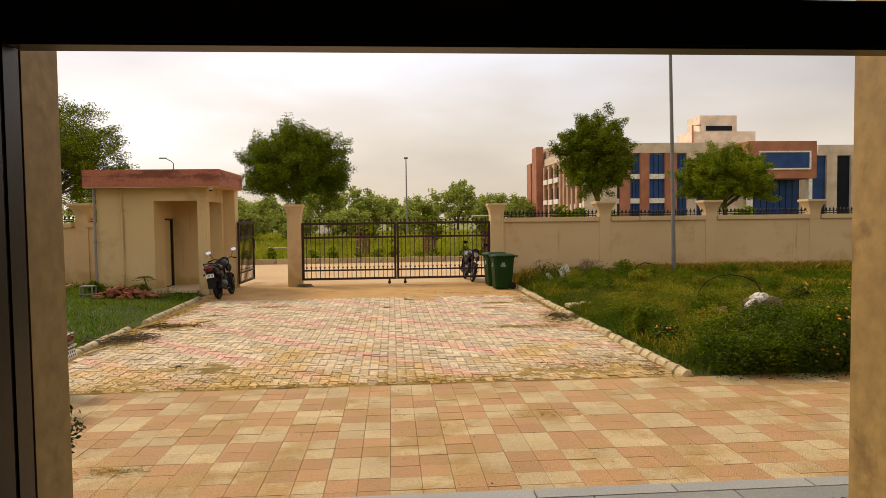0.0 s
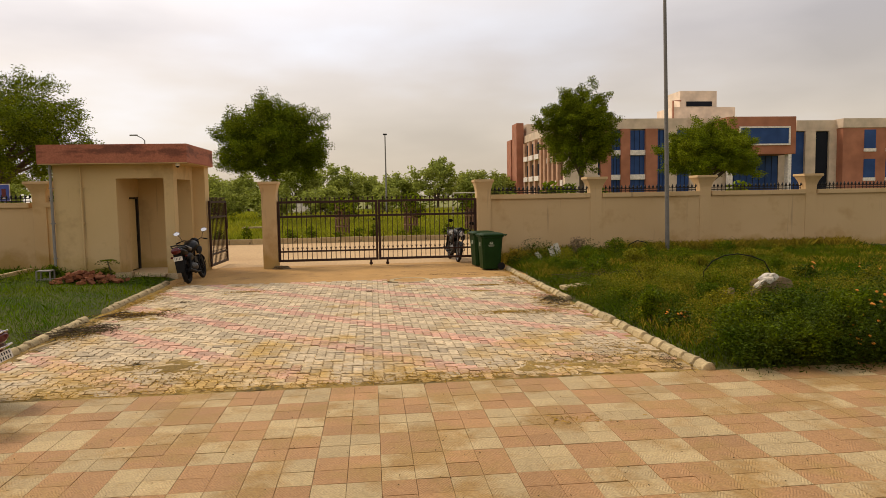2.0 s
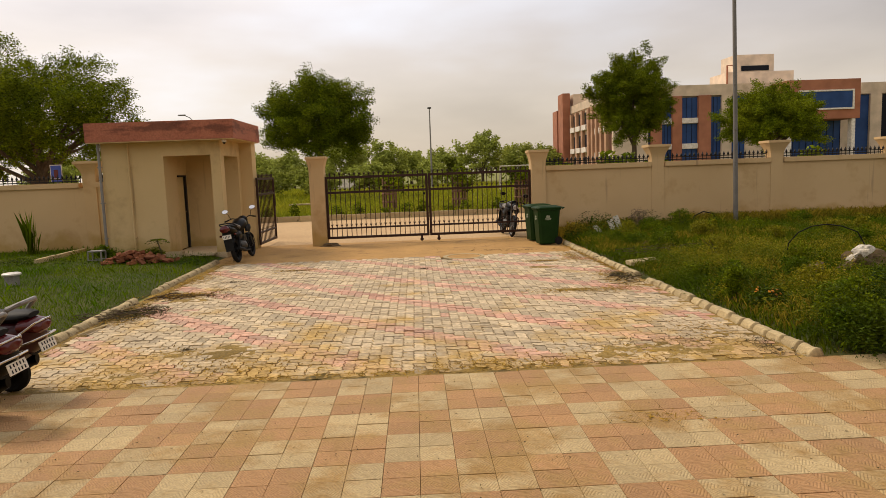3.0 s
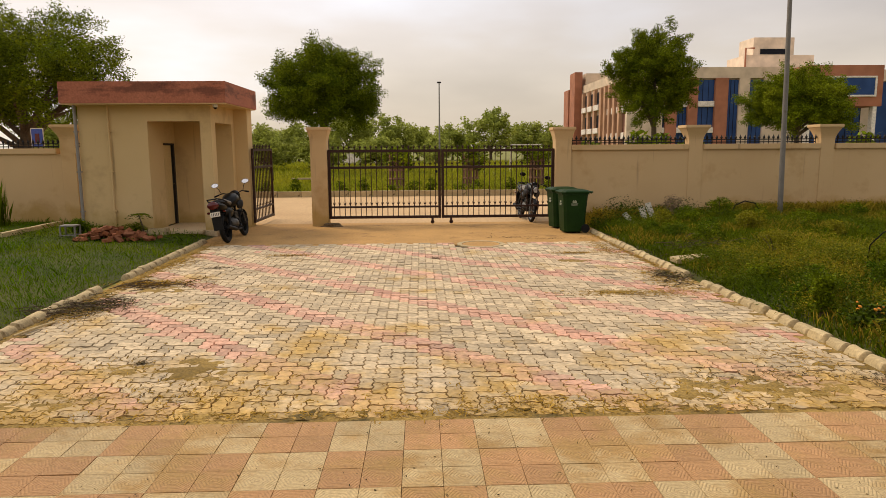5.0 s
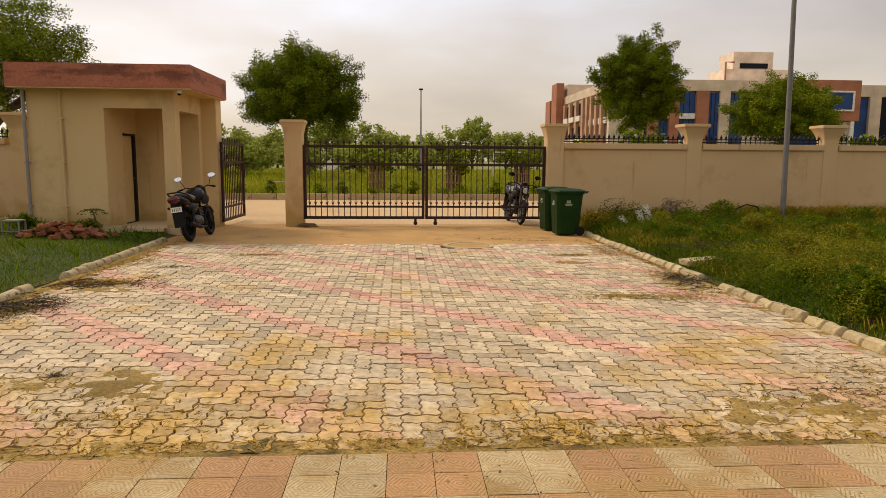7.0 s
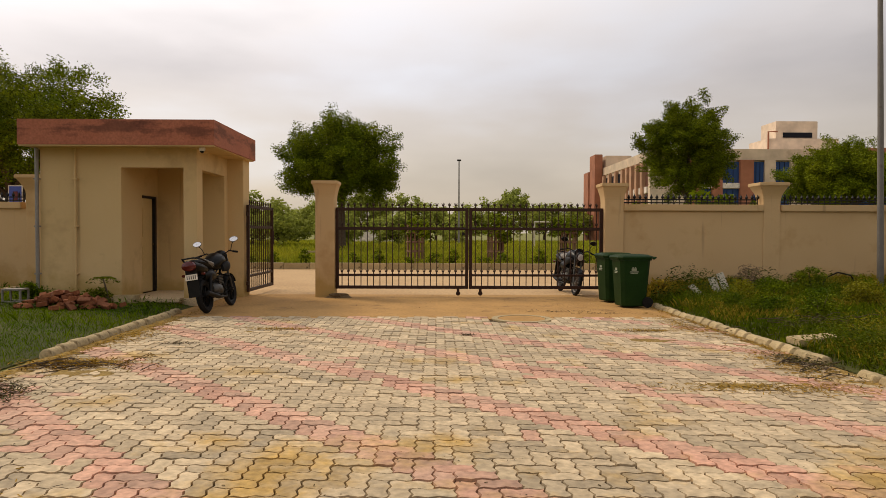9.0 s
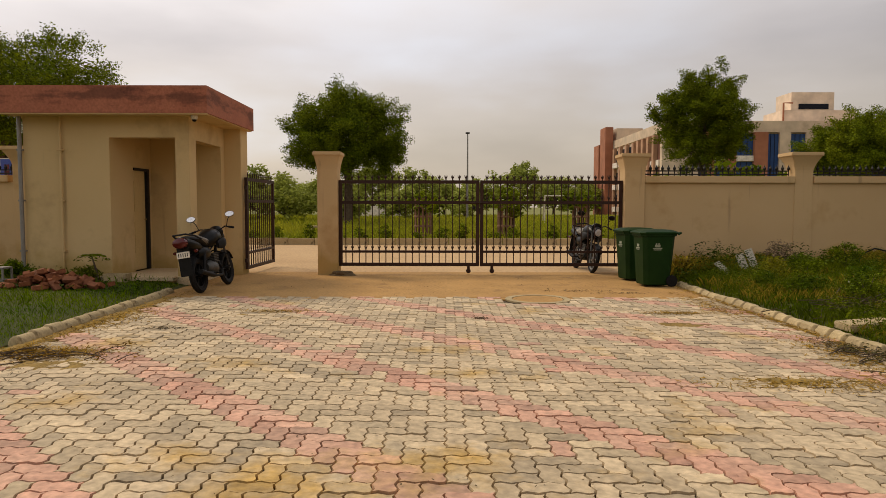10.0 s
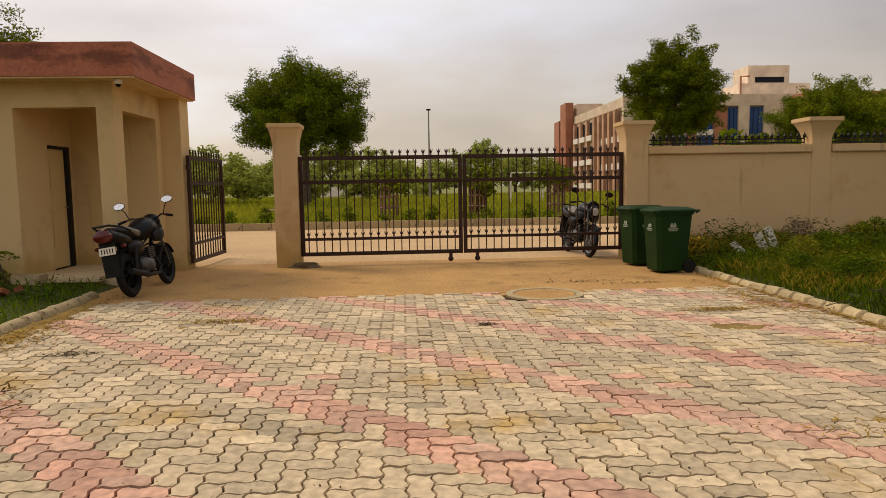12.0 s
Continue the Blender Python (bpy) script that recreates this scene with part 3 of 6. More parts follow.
def wall_run(nm, x0, x1, pillars):
    """A stretch of wall, with coping and spiked rails between its pillars."""
    structure(nm, one(box, x0, x1, WALL_Y0, WALL_Y1, -0.2, 1.915), M["wall"], "beige rendered compound wall with rain stains", "wall")
    edges = [x0] + [v for p in pillars for v in (p - 0.2, p + 0.2)] + [x1]
    for a, b in zip(edges[0::2], edges[1::2]):
        if b - a < 0.2:
            continue
        structure("coping", one(box, a, b, WALL_Y0 - 0.06, WALL_Y1 + 0.06, 1.915, 2.06, 0.012), M["wall"], "beige projecting coping on the compound wall", "coping")
        rail = thing("spiked_rail", pose((a + b) / 2, 0.255, 2.06), "black iron rail with spearheads on the wall coping", "railing", "wall spikes")
        h = (b - a) / 2 - 0.04
        for z in (0.045, 0.115):
            part("bar", one(box, -h, h, -0.008, 0.008, z - 0.013, z + 0.013), M["black_iron"], rail)
        n = int(2 * h / 0.125)
        for i in range(n + 1):
            s = new("spike", SPIKE)
            s.parent = rail
            s.location = (-h + 2 * h * i / n, 0, 0)


wall_run("wall_east", 3.5, 24.0, [PIL_X + PIL_STEP * i for i in range(5)])
wall_run("wall_west", -24.0, -8.16, [-16.6, -13.0, -9.5])


# ---- gates ----
def finial_mesh(nm):
    bm = bmesh.new()
    lathe(bm, [(0.010, 0), (0.016, 0.012), (0.011, 0.028), (0.019, 0.055), (0.010, 0.085), (0.002, 0.118)], n=6)
    for s in (-1, 1):
        tube(bm, [(0, 0, 0.03), (s * 0.018, 0, 0.05), (s * 0.026, 0, 0.085), (s * 0.036, 0, 0.105)], [0.007, 0.009, 0.007, 0.002], 5)
    return mesh_of(nm, bm, M["gate"])


FINIAL = finial_mesh("finial")


def gate_leaf(name, m, width, bars, label, tops, wheel=None):
    """A leaf from its hinge (x = 0) to x = width; tops are rail heights."""
    g = thing(name, m, label, "gate", "entrance gates")
    z0, z1, z2, z3 = tops
    for x in (0.0, width - 0.07):
        part("stile", one(box, x, x + 0.07, -0.03, 0.03, z0, z3, 0.004), M["gate"], g)
    for z, t in ((z0, 0.07), (z1, 0.05), (z2, 0.065), (z3 - 0.07, 0.07)):
        part("rail", one(box, 0.07, width - 0.07, -0.025, 0.025, z, z + t, 0.004), M["gate"], g)
    bar = mesh_of("bar", one(box, -0.0095, 0.0095, -0.0095, 0.0095, z0 + 0.05, z3), M["gate"])
    for i in range(bars):
        x = 0.07 + (width - 0.14) * (i + 0.5) / bars
        b = new("bar", bar)
        b.parent, b.location = g, (x, 0, 0)
        for z in (z1 + 0.05, z2 + 0.065, z3):
            f = new("finial", FINIAL)
            f.parent, f.location = g, (x, 0, z)
    if wheel is not None:
        w = part("wheel", one(lathe, [(0.012, -0.018), (0.05, -0.016), (0.05, 0.016), (0.012, 0.018)], pose(wheel, 0, 0.07, 90, 0, 0), 12), M["gate"], g)
        part("wheel_bracket", one(box, wheel - 0.03, wheel + 0.03, -0.025, 0.025, 0.07, z0, 0.004), M["gate"], g)
    for z in (z0 + 0.15, z3 - 0.25):
        part("hinge", one(box, -0.06, 0.0, -0.02, 0.02, z, z + 0.08, 0.004), M["gate"], g)
    return g


RAILS = (0.17, 0.45, 1.475, 1.97)
left_leaf = gate_leaf("main_gate_leaf", pose(-2.86, 0.21, 0), 2.945, 20, "closed dark brown steel gate leaf with spear finials", RAILS, 2.72)
right_leaf = gate_leaf("main_gate_leaf", pose(3.075, 0.21, 0) @ Matrix.Rotation(math.pi, 4, "Z"), 2.975, 20, "closed dark brown steel gate leaf with spear finials", RAILS, 2.72)
part("latch", one(tube, [(2.75, -0.045, 1.50), (3.12, -0.045, 1.50)], 0.013, 8), M["gate"], left_leaf, "sliding bolt")
part("padlock", one(box, 2.80, 2.86, -0.075, -0.035, 1.36, 1.43, 0.01), M["black_iron"], left_leaf, "black padlock")
small = gate_leaf("pedestrian_gate", pose(-4.78, 0.10, 0, 0, 0, 88), 1.95, 12, "open dark brown steel pedestrian gate with spear finials", (0.10, 0.42, 1.50, 2.02))
part("latch", one(tube, [(1.88, -0.05, 1.45), (1.88, -0.05, 1.15), (1.93, -0.05, 1.12)], 0.012, 8), M["gate"], small, "drop bolt")


# ---- guard hut ----
hut = thing("guard_hut", pose(0, 0, 0), "small cream guard hut with a stained red flat roof fascia", "guard hut")
HX0, HX1, HY0, HY1 = -8.15, -5.19, -1.88, 0.52   # wall faces
OX0, OX1 = -6.62, -5.44                            # front porch opening
PZ = 0.16
DOORY0, DOORY1 = -0.98, -0.30
bm = bmesh.new()
box(bm, HX0, OX0, HY0, HY0 + 0.2, -0.1, 3.0)
box(bm, OX0, OX1, HY0, HY0 + 0.2, 2.64, 3.0)
part("front_wall", bm, M["hut"], hut)
part("corner_column", one(box, OX1, HX1, HY0, HY0 + 0.32, -0.1, 3.0), M["hut"], hut)
part("side_beam", one(box, HX1 - 0.22, HX1, HY0 + 0.32, HY1 - 0.72, 2.62, 3.0), M["hut"], hut)
part("left_wall", one(box, HX0, HX0 + 0.2, HY0 + 0.2, HY1, -0.1, 3.0), M["hut"], hut)
bm = bmesh.new()
box(bm, OX0 - 0.15, OX0, HY0 + 0.2, DOORY0, -0.1, 3.0)
box(bm, OX0 - 0.15, OX0, DOORY0, DOORY1, 2.16, 3.0)
box(bm, OX0 - 0.15, OX0, DOORY1, HY1 - 0.2, -0.1, 3.0)
part("porch_wall", bm, M["hut"], hut)
part("back_wall", one(box, HX0 + 0.2, HX1 - 0.0, HY1 - 0.72, HY1 - 0.5, -0.1, 3.0), M["hut"], hut)
part("pier", one(box, -5.2, -4.85, 0.02, 0.5, -0.1, 3.02, 0.01), M["hut"], hut)
part("porch_floor", one(box, OX0, HX1 + 0.02, HY0 - 0.02, HY1 - 0.72, 0.0, PZ - 0.004, 0.008), M["porch"], hut, "pale stone porch floor")
part("porch_step", one(box, OX0 - 0.18, OX1 - 0.01, HY0 - 0.20, HY0 - 0.022, 0.09, PZ + 0.003, 0.008), M["porch"], hut, "pale stone step slab")
part("step_base", one(box, OX0 - 0.12, OX1 - 0.06, HY0 - 0.12, HY0 - 0.022, -0.1, 0.09), M["hut"], hut)
part("roof_slab", one(box, -8.30, -4.75, -2.26, 0.50, 3.0, 3.12), M["hut"], hut)
for x0, x1, y0, y1 in ((-8.33, -4.72, -2.29, -2.17), (-8.33, -4.72, 0.42, 0.54), (-8.33, -8.21, -2.17, 0.42), (-4.84, -4.72, -2.17, 0.42)):
    part("fascia", one(box, x0, x1, y0, y1, 3.02, 3.485), M["redband"], hut, "red painted fascia with dark damp stains")
part("drip_edge", one(box, -8.32, -4.73, -2.275, -2.23, 2.995, 3.018), M["hut"], hut)


# ---- building across the road ----
BY = 77.0
bld = thing("office_building", pose(0, 0, 0), "three-storey brick-red and buff office block with blue glazing", "building")
bm = bmesh.new()
box(bm, 28.4, 84, BY + 0.6, BY + 28, -1, 12.2)
box(bm, 28.2, 52.5, BY, BY + 0.6, 11.4, 12.9)
box(bm, 64.3, 80, BY, BY + 0.6, 10.9, 12.5)
box(bm, 28.2, 28.8, BY + 0.6, BY + 27, 11.4, 12.7)
part("wall", bm, M["bld_cream"], bld)
part("roof", one(box, 28.8, 80, BY + 0.6, BY + 28, 12.2, 12.4), M["bld_cream"], bld)
part("stair_tower", one(box, 26.8, 28.15, BY + 26, BY + 30, -1, 15.1, 0.05), M["bld_brown"], bld, "brick-red stair tower")
part("stair_tower", one(box, 26.6, 27.6, BY + 30.1, BY + 34, -1, 12.4, 0.05), M["bld_brown"], bld, "brick-red stair tower")
for x0, x1 in ((28.2, 33.2), (33.6, 35.2), (36.7, 38.1), (40.5, 42.3)):
    part("pier", one(box, x0, x1, BY - 0.3, BY + 0.6, -1, 11.4, 0.03), M["bld_brown"] if x0 > 33.3 else M["bld_cream"], bld, "brick-red pier" if x0 > 33.3 else "")


def window_stack(x0, x1, bands):
    for z0, z1 in bands:
        w = part("window", one(box, x0 - 0.05, x1 + 0.05, BY + 0.25, BY + 0.5, z0, z1), M["bld_glass"], bld, "blue reflective window")
        part("window_sill", one(box, x0, x1, BY - 0.1, BY + 0.5, z0 - 0.75, z0, 0.03), M["bld_white"], w)
        for k in (1, 2):
            xm = x0 + (x1 - x0) * k / 3
            part("mullion", one(box, xm - 0.03, xm + 0.03, BY + 0.2, BY + 0.26, z0, z1), M["bld_dark"], w)


for x0, x1 in ((35.2, 36.7), (38.1, 40.5), (33.2, 33.6)):
    window_stack(x0, x1, ((8.3, 11.2), (4.7, 7.5), (1.0, 4.0)))
part("pier", one(box, 43.9, 45.4, BY - 0.1, BY + 0.6, -1, 11.4, 0.03), M["bld_cream"], bld)
window_stack(42.3, 43.9, ((1.0, 11.2),))
window_stack(45.4, 47.4, ((1.0, 11.2),))
part("pier", one(box, 47.4, 52.5, BY - 0.1, BY + 0.6, -1, 11.4, 0.03), M["bld_cream"], bld)
portico = part("portico", one(box, 51.2, 61.6, BY - 4, BY + 0.5, 7.25, 12.65, 0.05), M["bld_brown"], bld, "projecting brick-red entrance portico")
part("glass_band", one(box, 53.0, 60.4, BY - 4.12, BY - 4, 8.75, 11.0), M["bld_glass"], portico, "blue glazed band")
for a in ((52.8, 60.65, 11.0, 11.22), (52.8, 60.65, 8.52, 8.75), (60.38, 60.65, 8.75, 11.0), (52.8, 53.05, 8.75, 11.0)):
    part("band_frame", one(box, a[0], a[1], BY - 4.2, BY - 4.0, a[2], a[3], 0.02), M["bld_white"], portico, "white window surround")
for x in (51.5, 60.5):
    part("column", one(box, x, x + 0.55, BY - 3.9, BY - 3.0, -1, 7.25, 0.05), M["bld_white"], portico)
part("curtain_wall", one(box, 53.5, 61.6, BY + 0.3, BY + 0.55, -1, 7.6), M["bld_glass"], bld, "blue glazed entrance wall")
for i in range(9):
    part("mullion", one(box, 53.5 + i, 53.56 + i, BY + 0.24, BY + 0.32, -1, 7.6), M["bld_dark"], bld)
part("window", one(box, 63.7, 65.8, BY + 0.3, BY + 0.55, 0, 10.8), M["bld_glass"], bld, "tall blue window")
part("pier", one(box, 65.7, 67.4, BY - 0.1, BY + 0.6, -1, 10.9, 0.03), M["bld_cream"], bld)
part("window", one(box, 67.4, 69.6, BY + 0.3, BY + 0.55, 0, 10.8), M["bld_dark"], bld, "tall dark window")
part("pier", one(box, 69.6, 71.8, BY - 0.1, BY + 0.6, -1, 10.9, 0.03), M["bld_cream"], bld)
end_bay = part("end_bay", one(box, 70.8, 84, BY - 1.5, BY + 0.6, -1, 11.2, 0.03), M["bld_brown"], bld, "brick-red end bay")
part("parapet", one(box, 70.7, 84.1, BY - 1.6, BY + 0.6, 11.2, 12.6, 0.03), M["bld_cream"], end_bay)
for x in (74.2, 77.8, 81.2):
    for z in (3.7, 8.1):
        part("window", one(box, x, x + 1.9, BY - 1.53, BY - 1.4, z, z + 2.8), M["bld_glass"], end_bay, "blue reflective window")
        part("window_sill", one(box, x - 0.05, x + 1.95, BY - 1.62, BY - 1.4, z - 0.5, z, 0.02), M["bld_white"], end_bay)
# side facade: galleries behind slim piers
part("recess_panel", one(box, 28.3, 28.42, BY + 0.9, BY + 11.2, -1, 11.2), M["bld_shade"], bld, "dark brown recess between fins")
part("roof_parapet", one(box, 28.7, 33.2, BY + 26, BY + 30, 12.2, 14.9, 0.05), M["bld_cream"], bld)
for k, y in enumerate((BY + 2.0, BY + 4.6, BY + 7.2, BY + 9.6)):
    part("fin", one(box, 27.75, 28.6, y, y + 0.9, -1, 11.2, 0.03), M["bld_tan"], bld)
    for z in (3.2, 6.9):
        part("window_sill", one(box, 28.05, 28.3, y - 1.2, y, z, z + 0.9, 0.03), M["bld_white"], bld)
for y in (BY + 12.5, BY + 16.5, BY + 20.5, BY + 24.3):
    part("pier", one(box, 27.9, 28.6, y, y + 1.1, -1, 11.2, 0.03), M["bld_tan"], bld)
for s in range(3):
    z = 0.6 + 3.65 * s
    for k in range(3):
        y = BY + 13.6 + 4.0 * k
        w = part("window", one(box, 28.32, 28.45, y, y + 2.9, z + 0.9, z + 2.9), M["bld_dark"], bld)
        part("window_sill", one(box, 27.7, 28.5, y, y + 2.9, z, z + 0.85, 0.03), M["bld_white"], w)
roof_room = part("roof_room", one(box, 52.9, 59.5, BY + 15, BY + 20, 12.2, 19.2, 0.05), M["bld_pale"], bld)
part("opening", one(box, 54.0, 58.6, BY + 14.9, BY + 15.1, 16.6, 17.4), M["bld_dark"], roof_room)
part("roof_parapet", one(box, 51.4, 62.6, BY + 14.5, BY + 21, 12.2, 16.4, 0.05), M["bld_pale"], bld)
part("roof_pipe", one(tube, [(51.2, BY + 14, 12.3), (51.2, BY + 14, 17.4), (52.6, BY + 14, 17.4)], 0.14, 8), M["bld_brown"], bld)


# ---- kerb beyond the road ----
far_kerb = thing("far_kerb", pose(0, 11.15, 0), "pale concrete kerb stones along the far side of the road", "kerb", "", "structure")
KB = mesh_of("kerb_stone", one(box, -0.49, 0.49, 0, 0.16, -0.05, 0.24, 0.015), M["kerb"])
for i in range(80):
    k = new("kerb_stone", KB)
    k.parent, k.location = far_kerb, (-38 + i, 0, 0.008 * math.sin(i * 2.1))


# ---- trees ----
def leaf_cloud(rng, centres, per, spread, size, flat=0.6, slim=0.45):
    """Small pointed leaves scattered round the centres."""
    c = np.repeat(np.asarray(centres), per, axis=0)
    n = len(c)
    p = c + np.clip(rng.normal(size=(n, 3)), -1.5, 1.5) * np.array([spread, spread, spread * 0.75])
    a = rng.normal(size=(n, 3))
    a[:, 2] = a[:, 2] * flat - 0.25
    a /= np.linalg.norm(a, axis=1)[:, None]
    b = np.cross(a, rng.normal(size=(n, 3)))
    b /= np.linalg.norm(b, axis=1)[:, None] + 1e-6
    s = size * rng.uniform(0.6, 1.3, (n, 1))
    v = np.stack([p - a * s, p + b * s * slim, p + a * s, p - b * s * slim], axis=1).reshape(-1, 3)
    f = np.arange(4 * n).reshape(-1, 4)
    return v, f


def crown_centres(rng, n, c, r, low=-1.0):
    """Clump centres through a lobed, ragged crown with gaps, thickest near its skin."""
    k = Vector((rng.uniform(0, 50), rng.uniform(0, 50), rng.uniform(0, 50)))
    out = []
    tries = 0
    while len(out) < n:
        tries += 1
        d = Vector(rng.normal(size=3)).normalized()
        if d.z < low:
            continue
        skin = 0.84 + 0.34 * noise.noise(d * 1.7 + k) + 0.12 * noise.noise(d * 4.1 + k)
        p = d * skin * rng.uniform(0.12, 1.0) ** 0.5
        if noise.noise(p * 3.4 + k) < -0.30 and tries < 40 * n:
            continue
        out.append((c[0] + p.x * r[0], c[1] + p.y * r[1], c[2] + p.z * r[2]))
    return out


def tree(seed, x, y, c, r, material, clumps, per, spread, size, trunk_r, label, low=-0.75, name="tree"):
    """c: crown centre relative to the foot; r: its radii."""
    rng = np.random.default_rng(seed)
    t = thing(name, pose(x, y, GROUND), label, "tree", "trees outside the wall")
    cs = crown_centres(rng, clumps, c, r, low)
    tips = []
    for p in cs:
        out = Vector((p[0] - c[0], p[1] - c[1], (p[2] - c[2]) * 1.2 + 0.4 * r[2])).normalized()
        way = (out + Vector(rng.normal(size=3)) * 0.55).normalized() * spread * rng.uniform(0.9, 2.1)
        tips += [tuple(Vector(p) + way * q) for q in (0.0, 0.35, 0.7, 1.0)]
    v, f = leaf_cloud(rng, tips, max(8, per // 4), spread * 0.62, size)
    crown = new("crown", raw_mesh("crown", v, f, material))
    crown.parent = t
    zf = c[2] - r[2] * 0.62
    part("trunk", one(tube, [(0, 0, -0.2), (c[0] * 0.2, 0.05, zf * 0.5), (c[0] * 0.55, 0, zf), (c[0] * 0.8, 0, c[2])], [trunk_r * 1.3, trunk_r, trunk_r * 0.85, trunk_r * 0.4], 9), M["bark"], t)
    for k in range(12):
        e = Vector(cs[k * 3 % len(cs)])
        s = Vector((c[0] * 0.5, 0, zf * rng.uniform(0.75, 1.05)))
        mid = s.lerp(e, 0.5) + Vector((rng.normal() * 0.2, rng.normal() * 0.2, 0.25))
        part("limb", one(tube, [s, mid, s.lerp(e, 0.92)], [trunk_r * 0.5, trunk_r * 0.3, trunk_r * 0.08], 6), M["bark"], t)
    return t


tree(1, -7.7, 35.2, (0, 0, 6.4), (4.8, 4.5, 3.7), M["leaf_a"], 640, 230, 0.40, 0.078, 0.28, "broad dark green roadside tree with a dense round crown", low=-0.8)
tree(2, 14.5, 25.5, (-0.2, 0, 6.25), (2.9, 2.7, 3.3), M["leaf_a"], 480, 230, 0.26, 0.06, 0.17, "green roadside tree in front of the office block", low=-0.9)
tree(3, 23.7, 25.5, (0, 0, 4.6), (3.6, 3.0, 2.4), M["leaf_b"], 520, 230, 0.27, 0.06, 0.16, "bright green spreading roadside tree")
tree(4, -15.2, 8.5, (0, 0, 4.5), (5.0, 3.8, 3.1), M["leaf_a"], 760, 180, 0.26, 0.048, 0.22, "feathery green tree close behind the compound wall")
tree(14, -19.6, 10.5, (0, 0, 4.3), (3.6, 3.4, 2.9), M["leaf_a"], 180, 110, 0.30, 0.09, 0.2, "feathery green tree close behind the compound wall")

rng_far = np.random.default_rng(77)
for i in range(17):
    x = -64 + i * 6.4 + rng_far.uniform(-1.5, 1.5)
    y = rng_far.uniform(84, 112)
    h = rng_far.uniform(5.4, 8.6)
    w = rng_far.uniform(3.4, 4.8)
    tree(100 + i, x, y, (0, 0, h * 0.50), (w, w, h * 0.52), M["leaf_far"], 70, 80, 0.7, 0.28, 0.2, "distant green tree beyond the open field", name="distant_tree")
for i, (x, y, h, w) in enumerate(((-13.5, 41, 3.6, 2.6), (-17.5, 47, 4.6, 3.0), (-22, 52, 5.0, 3.6), (-9.5, 45, 3.2, 2.2), (-4.5, 50, 3.0, 2.4), (-28, 46, 5.5, 4.0), (1.5, 62, 3.2, 2.5))):
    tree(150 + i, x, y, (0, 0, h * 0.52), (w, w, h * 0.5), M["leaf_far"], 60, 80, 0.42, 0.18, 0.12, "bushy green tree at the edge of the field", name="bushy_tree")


def bush(seed, x, y, z, r, material, clumps, per, spread, size, name, label, category, group=""):
    rng = np.random.default_rng(seed)
    b = thing(name, pose(x, y, z), label, category, group)
    cs = crown_centres(rng, clumps, (0, 0, r[2]), r, -0.95)
    v, f = leaf_cloud(rng, cs, per, spread, size)
    leaves = new("leaves", raw_mesh("leaves", v, f, material))
    leaves.parent = b
    for k in range(7):
        e = cs[k]
        part("stem", one(tube, [(0.02 * k - 0.06, 0, -0.03), (e[0] * 0.4, e[1] * 0.4, e[2] * 0.6), e], [0.012, 0.009, 0.003], 5), M["bark"], b)
    return b


# shrubs planted along the far kerb
rng_sh = np.random.default_rng(5)
proto = [bush(300 + k, -200 - 3 * k, 300, 0, (0.28, 0.28, 0.26 + 0.07 * k), M["leaf_a"], 14, 40, 0.09, 0.055, "roadside_shrub", "small dark green shrub planted behind the far kerb", "shrub", "roadside shrubs") for k in range(3)]
for i in range(26):
    copy_thing(proto[i % 3], pose(-14.5 + i * 1.05 + rng_sh.uniform(-0.25, 0.25), 12.2 + rng_sh.uniform(-0.2, 0.4), GROUND, 0, 0, rng_sh.uniform(0, 360)))
for p_ in proto:
    for o_ in (*p_.children_recursive, p_):
        bpy.data.objects.remove(o_)
# leafy plants showing over the wall
for i, (x, y, h, w) in enumerate(((4.6, 1.3, 1.25, 0.6), (5.6, 1.5, 1.28, 0.7), (6.4, 1.6, 1.22, 0.6), (7.6, 2.4, 1.15, 0.6), (12.4, 1.6, 1.2, 0.5))):
    bush(330 + i, x, y, 0, (w, 0.5, h), M["leaf_b"], 46, 26, 0.15, 0.12, "croton_shrub", "yellow-green leafy shrub just outside the wall", "shrub", "shrubs outside the wall")


# ---- grass and weeds ----
def blades(rng, pts, h0, h1, w, lean=0.35):
    """Grass blades, each a bent pair of triangles, standing on pts (n, 3)."""
    n = len(pts)
    a = rng.uniform(0, 2 * math.pi, n)
    h = rng.uniform(h0, h1, n)
    u = np.stack([np.cos(a), np.sin(a), np.zeros(n)], 1) * (w * rng.uniform(0.6, 1.3, n))[:, None]
    d = np.stack([-np.sin(a), np.cos(a), np.zeros(n)], 1) * (h * rng.normal(0, lean, n))[:, None]
    up = np.zeros((n, 3))
    up[:, 2] = h
    v = np.stack([pts - u, pts + u, pts + d * 0.35 + up * 0.62 + u * 0.55, pts + d + up * 0.95], 1).reshape(-1, 3)
    k = np.arange(n)[:, None] * 4
    f = np.concatenate([k + np.array([[0, 1, 2]]), k + np.array([[0, 2, 3]])], 0)
    return v, f


def grass(name, seed, n, x0, x1, y0, y1, h0, h1, w, material, label, keep=None, z=None):
    rng = np.random.default_rng(seed)
    x, y = rng.uniform(x0, x1, n), rng.uniform(y0, y1, n)
    if keep:
        k = np.array([keep(a, b) for a, b in zip(x, y)], bool)
        x, y = x[k], y[k]
    zz = np.array([lawn_height(a, b) for a, b in zip(x, y)]) - 0.015 if z is None else np.full(len(x), z)
    v, f = blades(rng, np.stack([x, y, zz], 1), h0, h1, w)
    return tagged(new(name, raw_mesh(name, v, f, material)), label, "grass", "", "stuff")


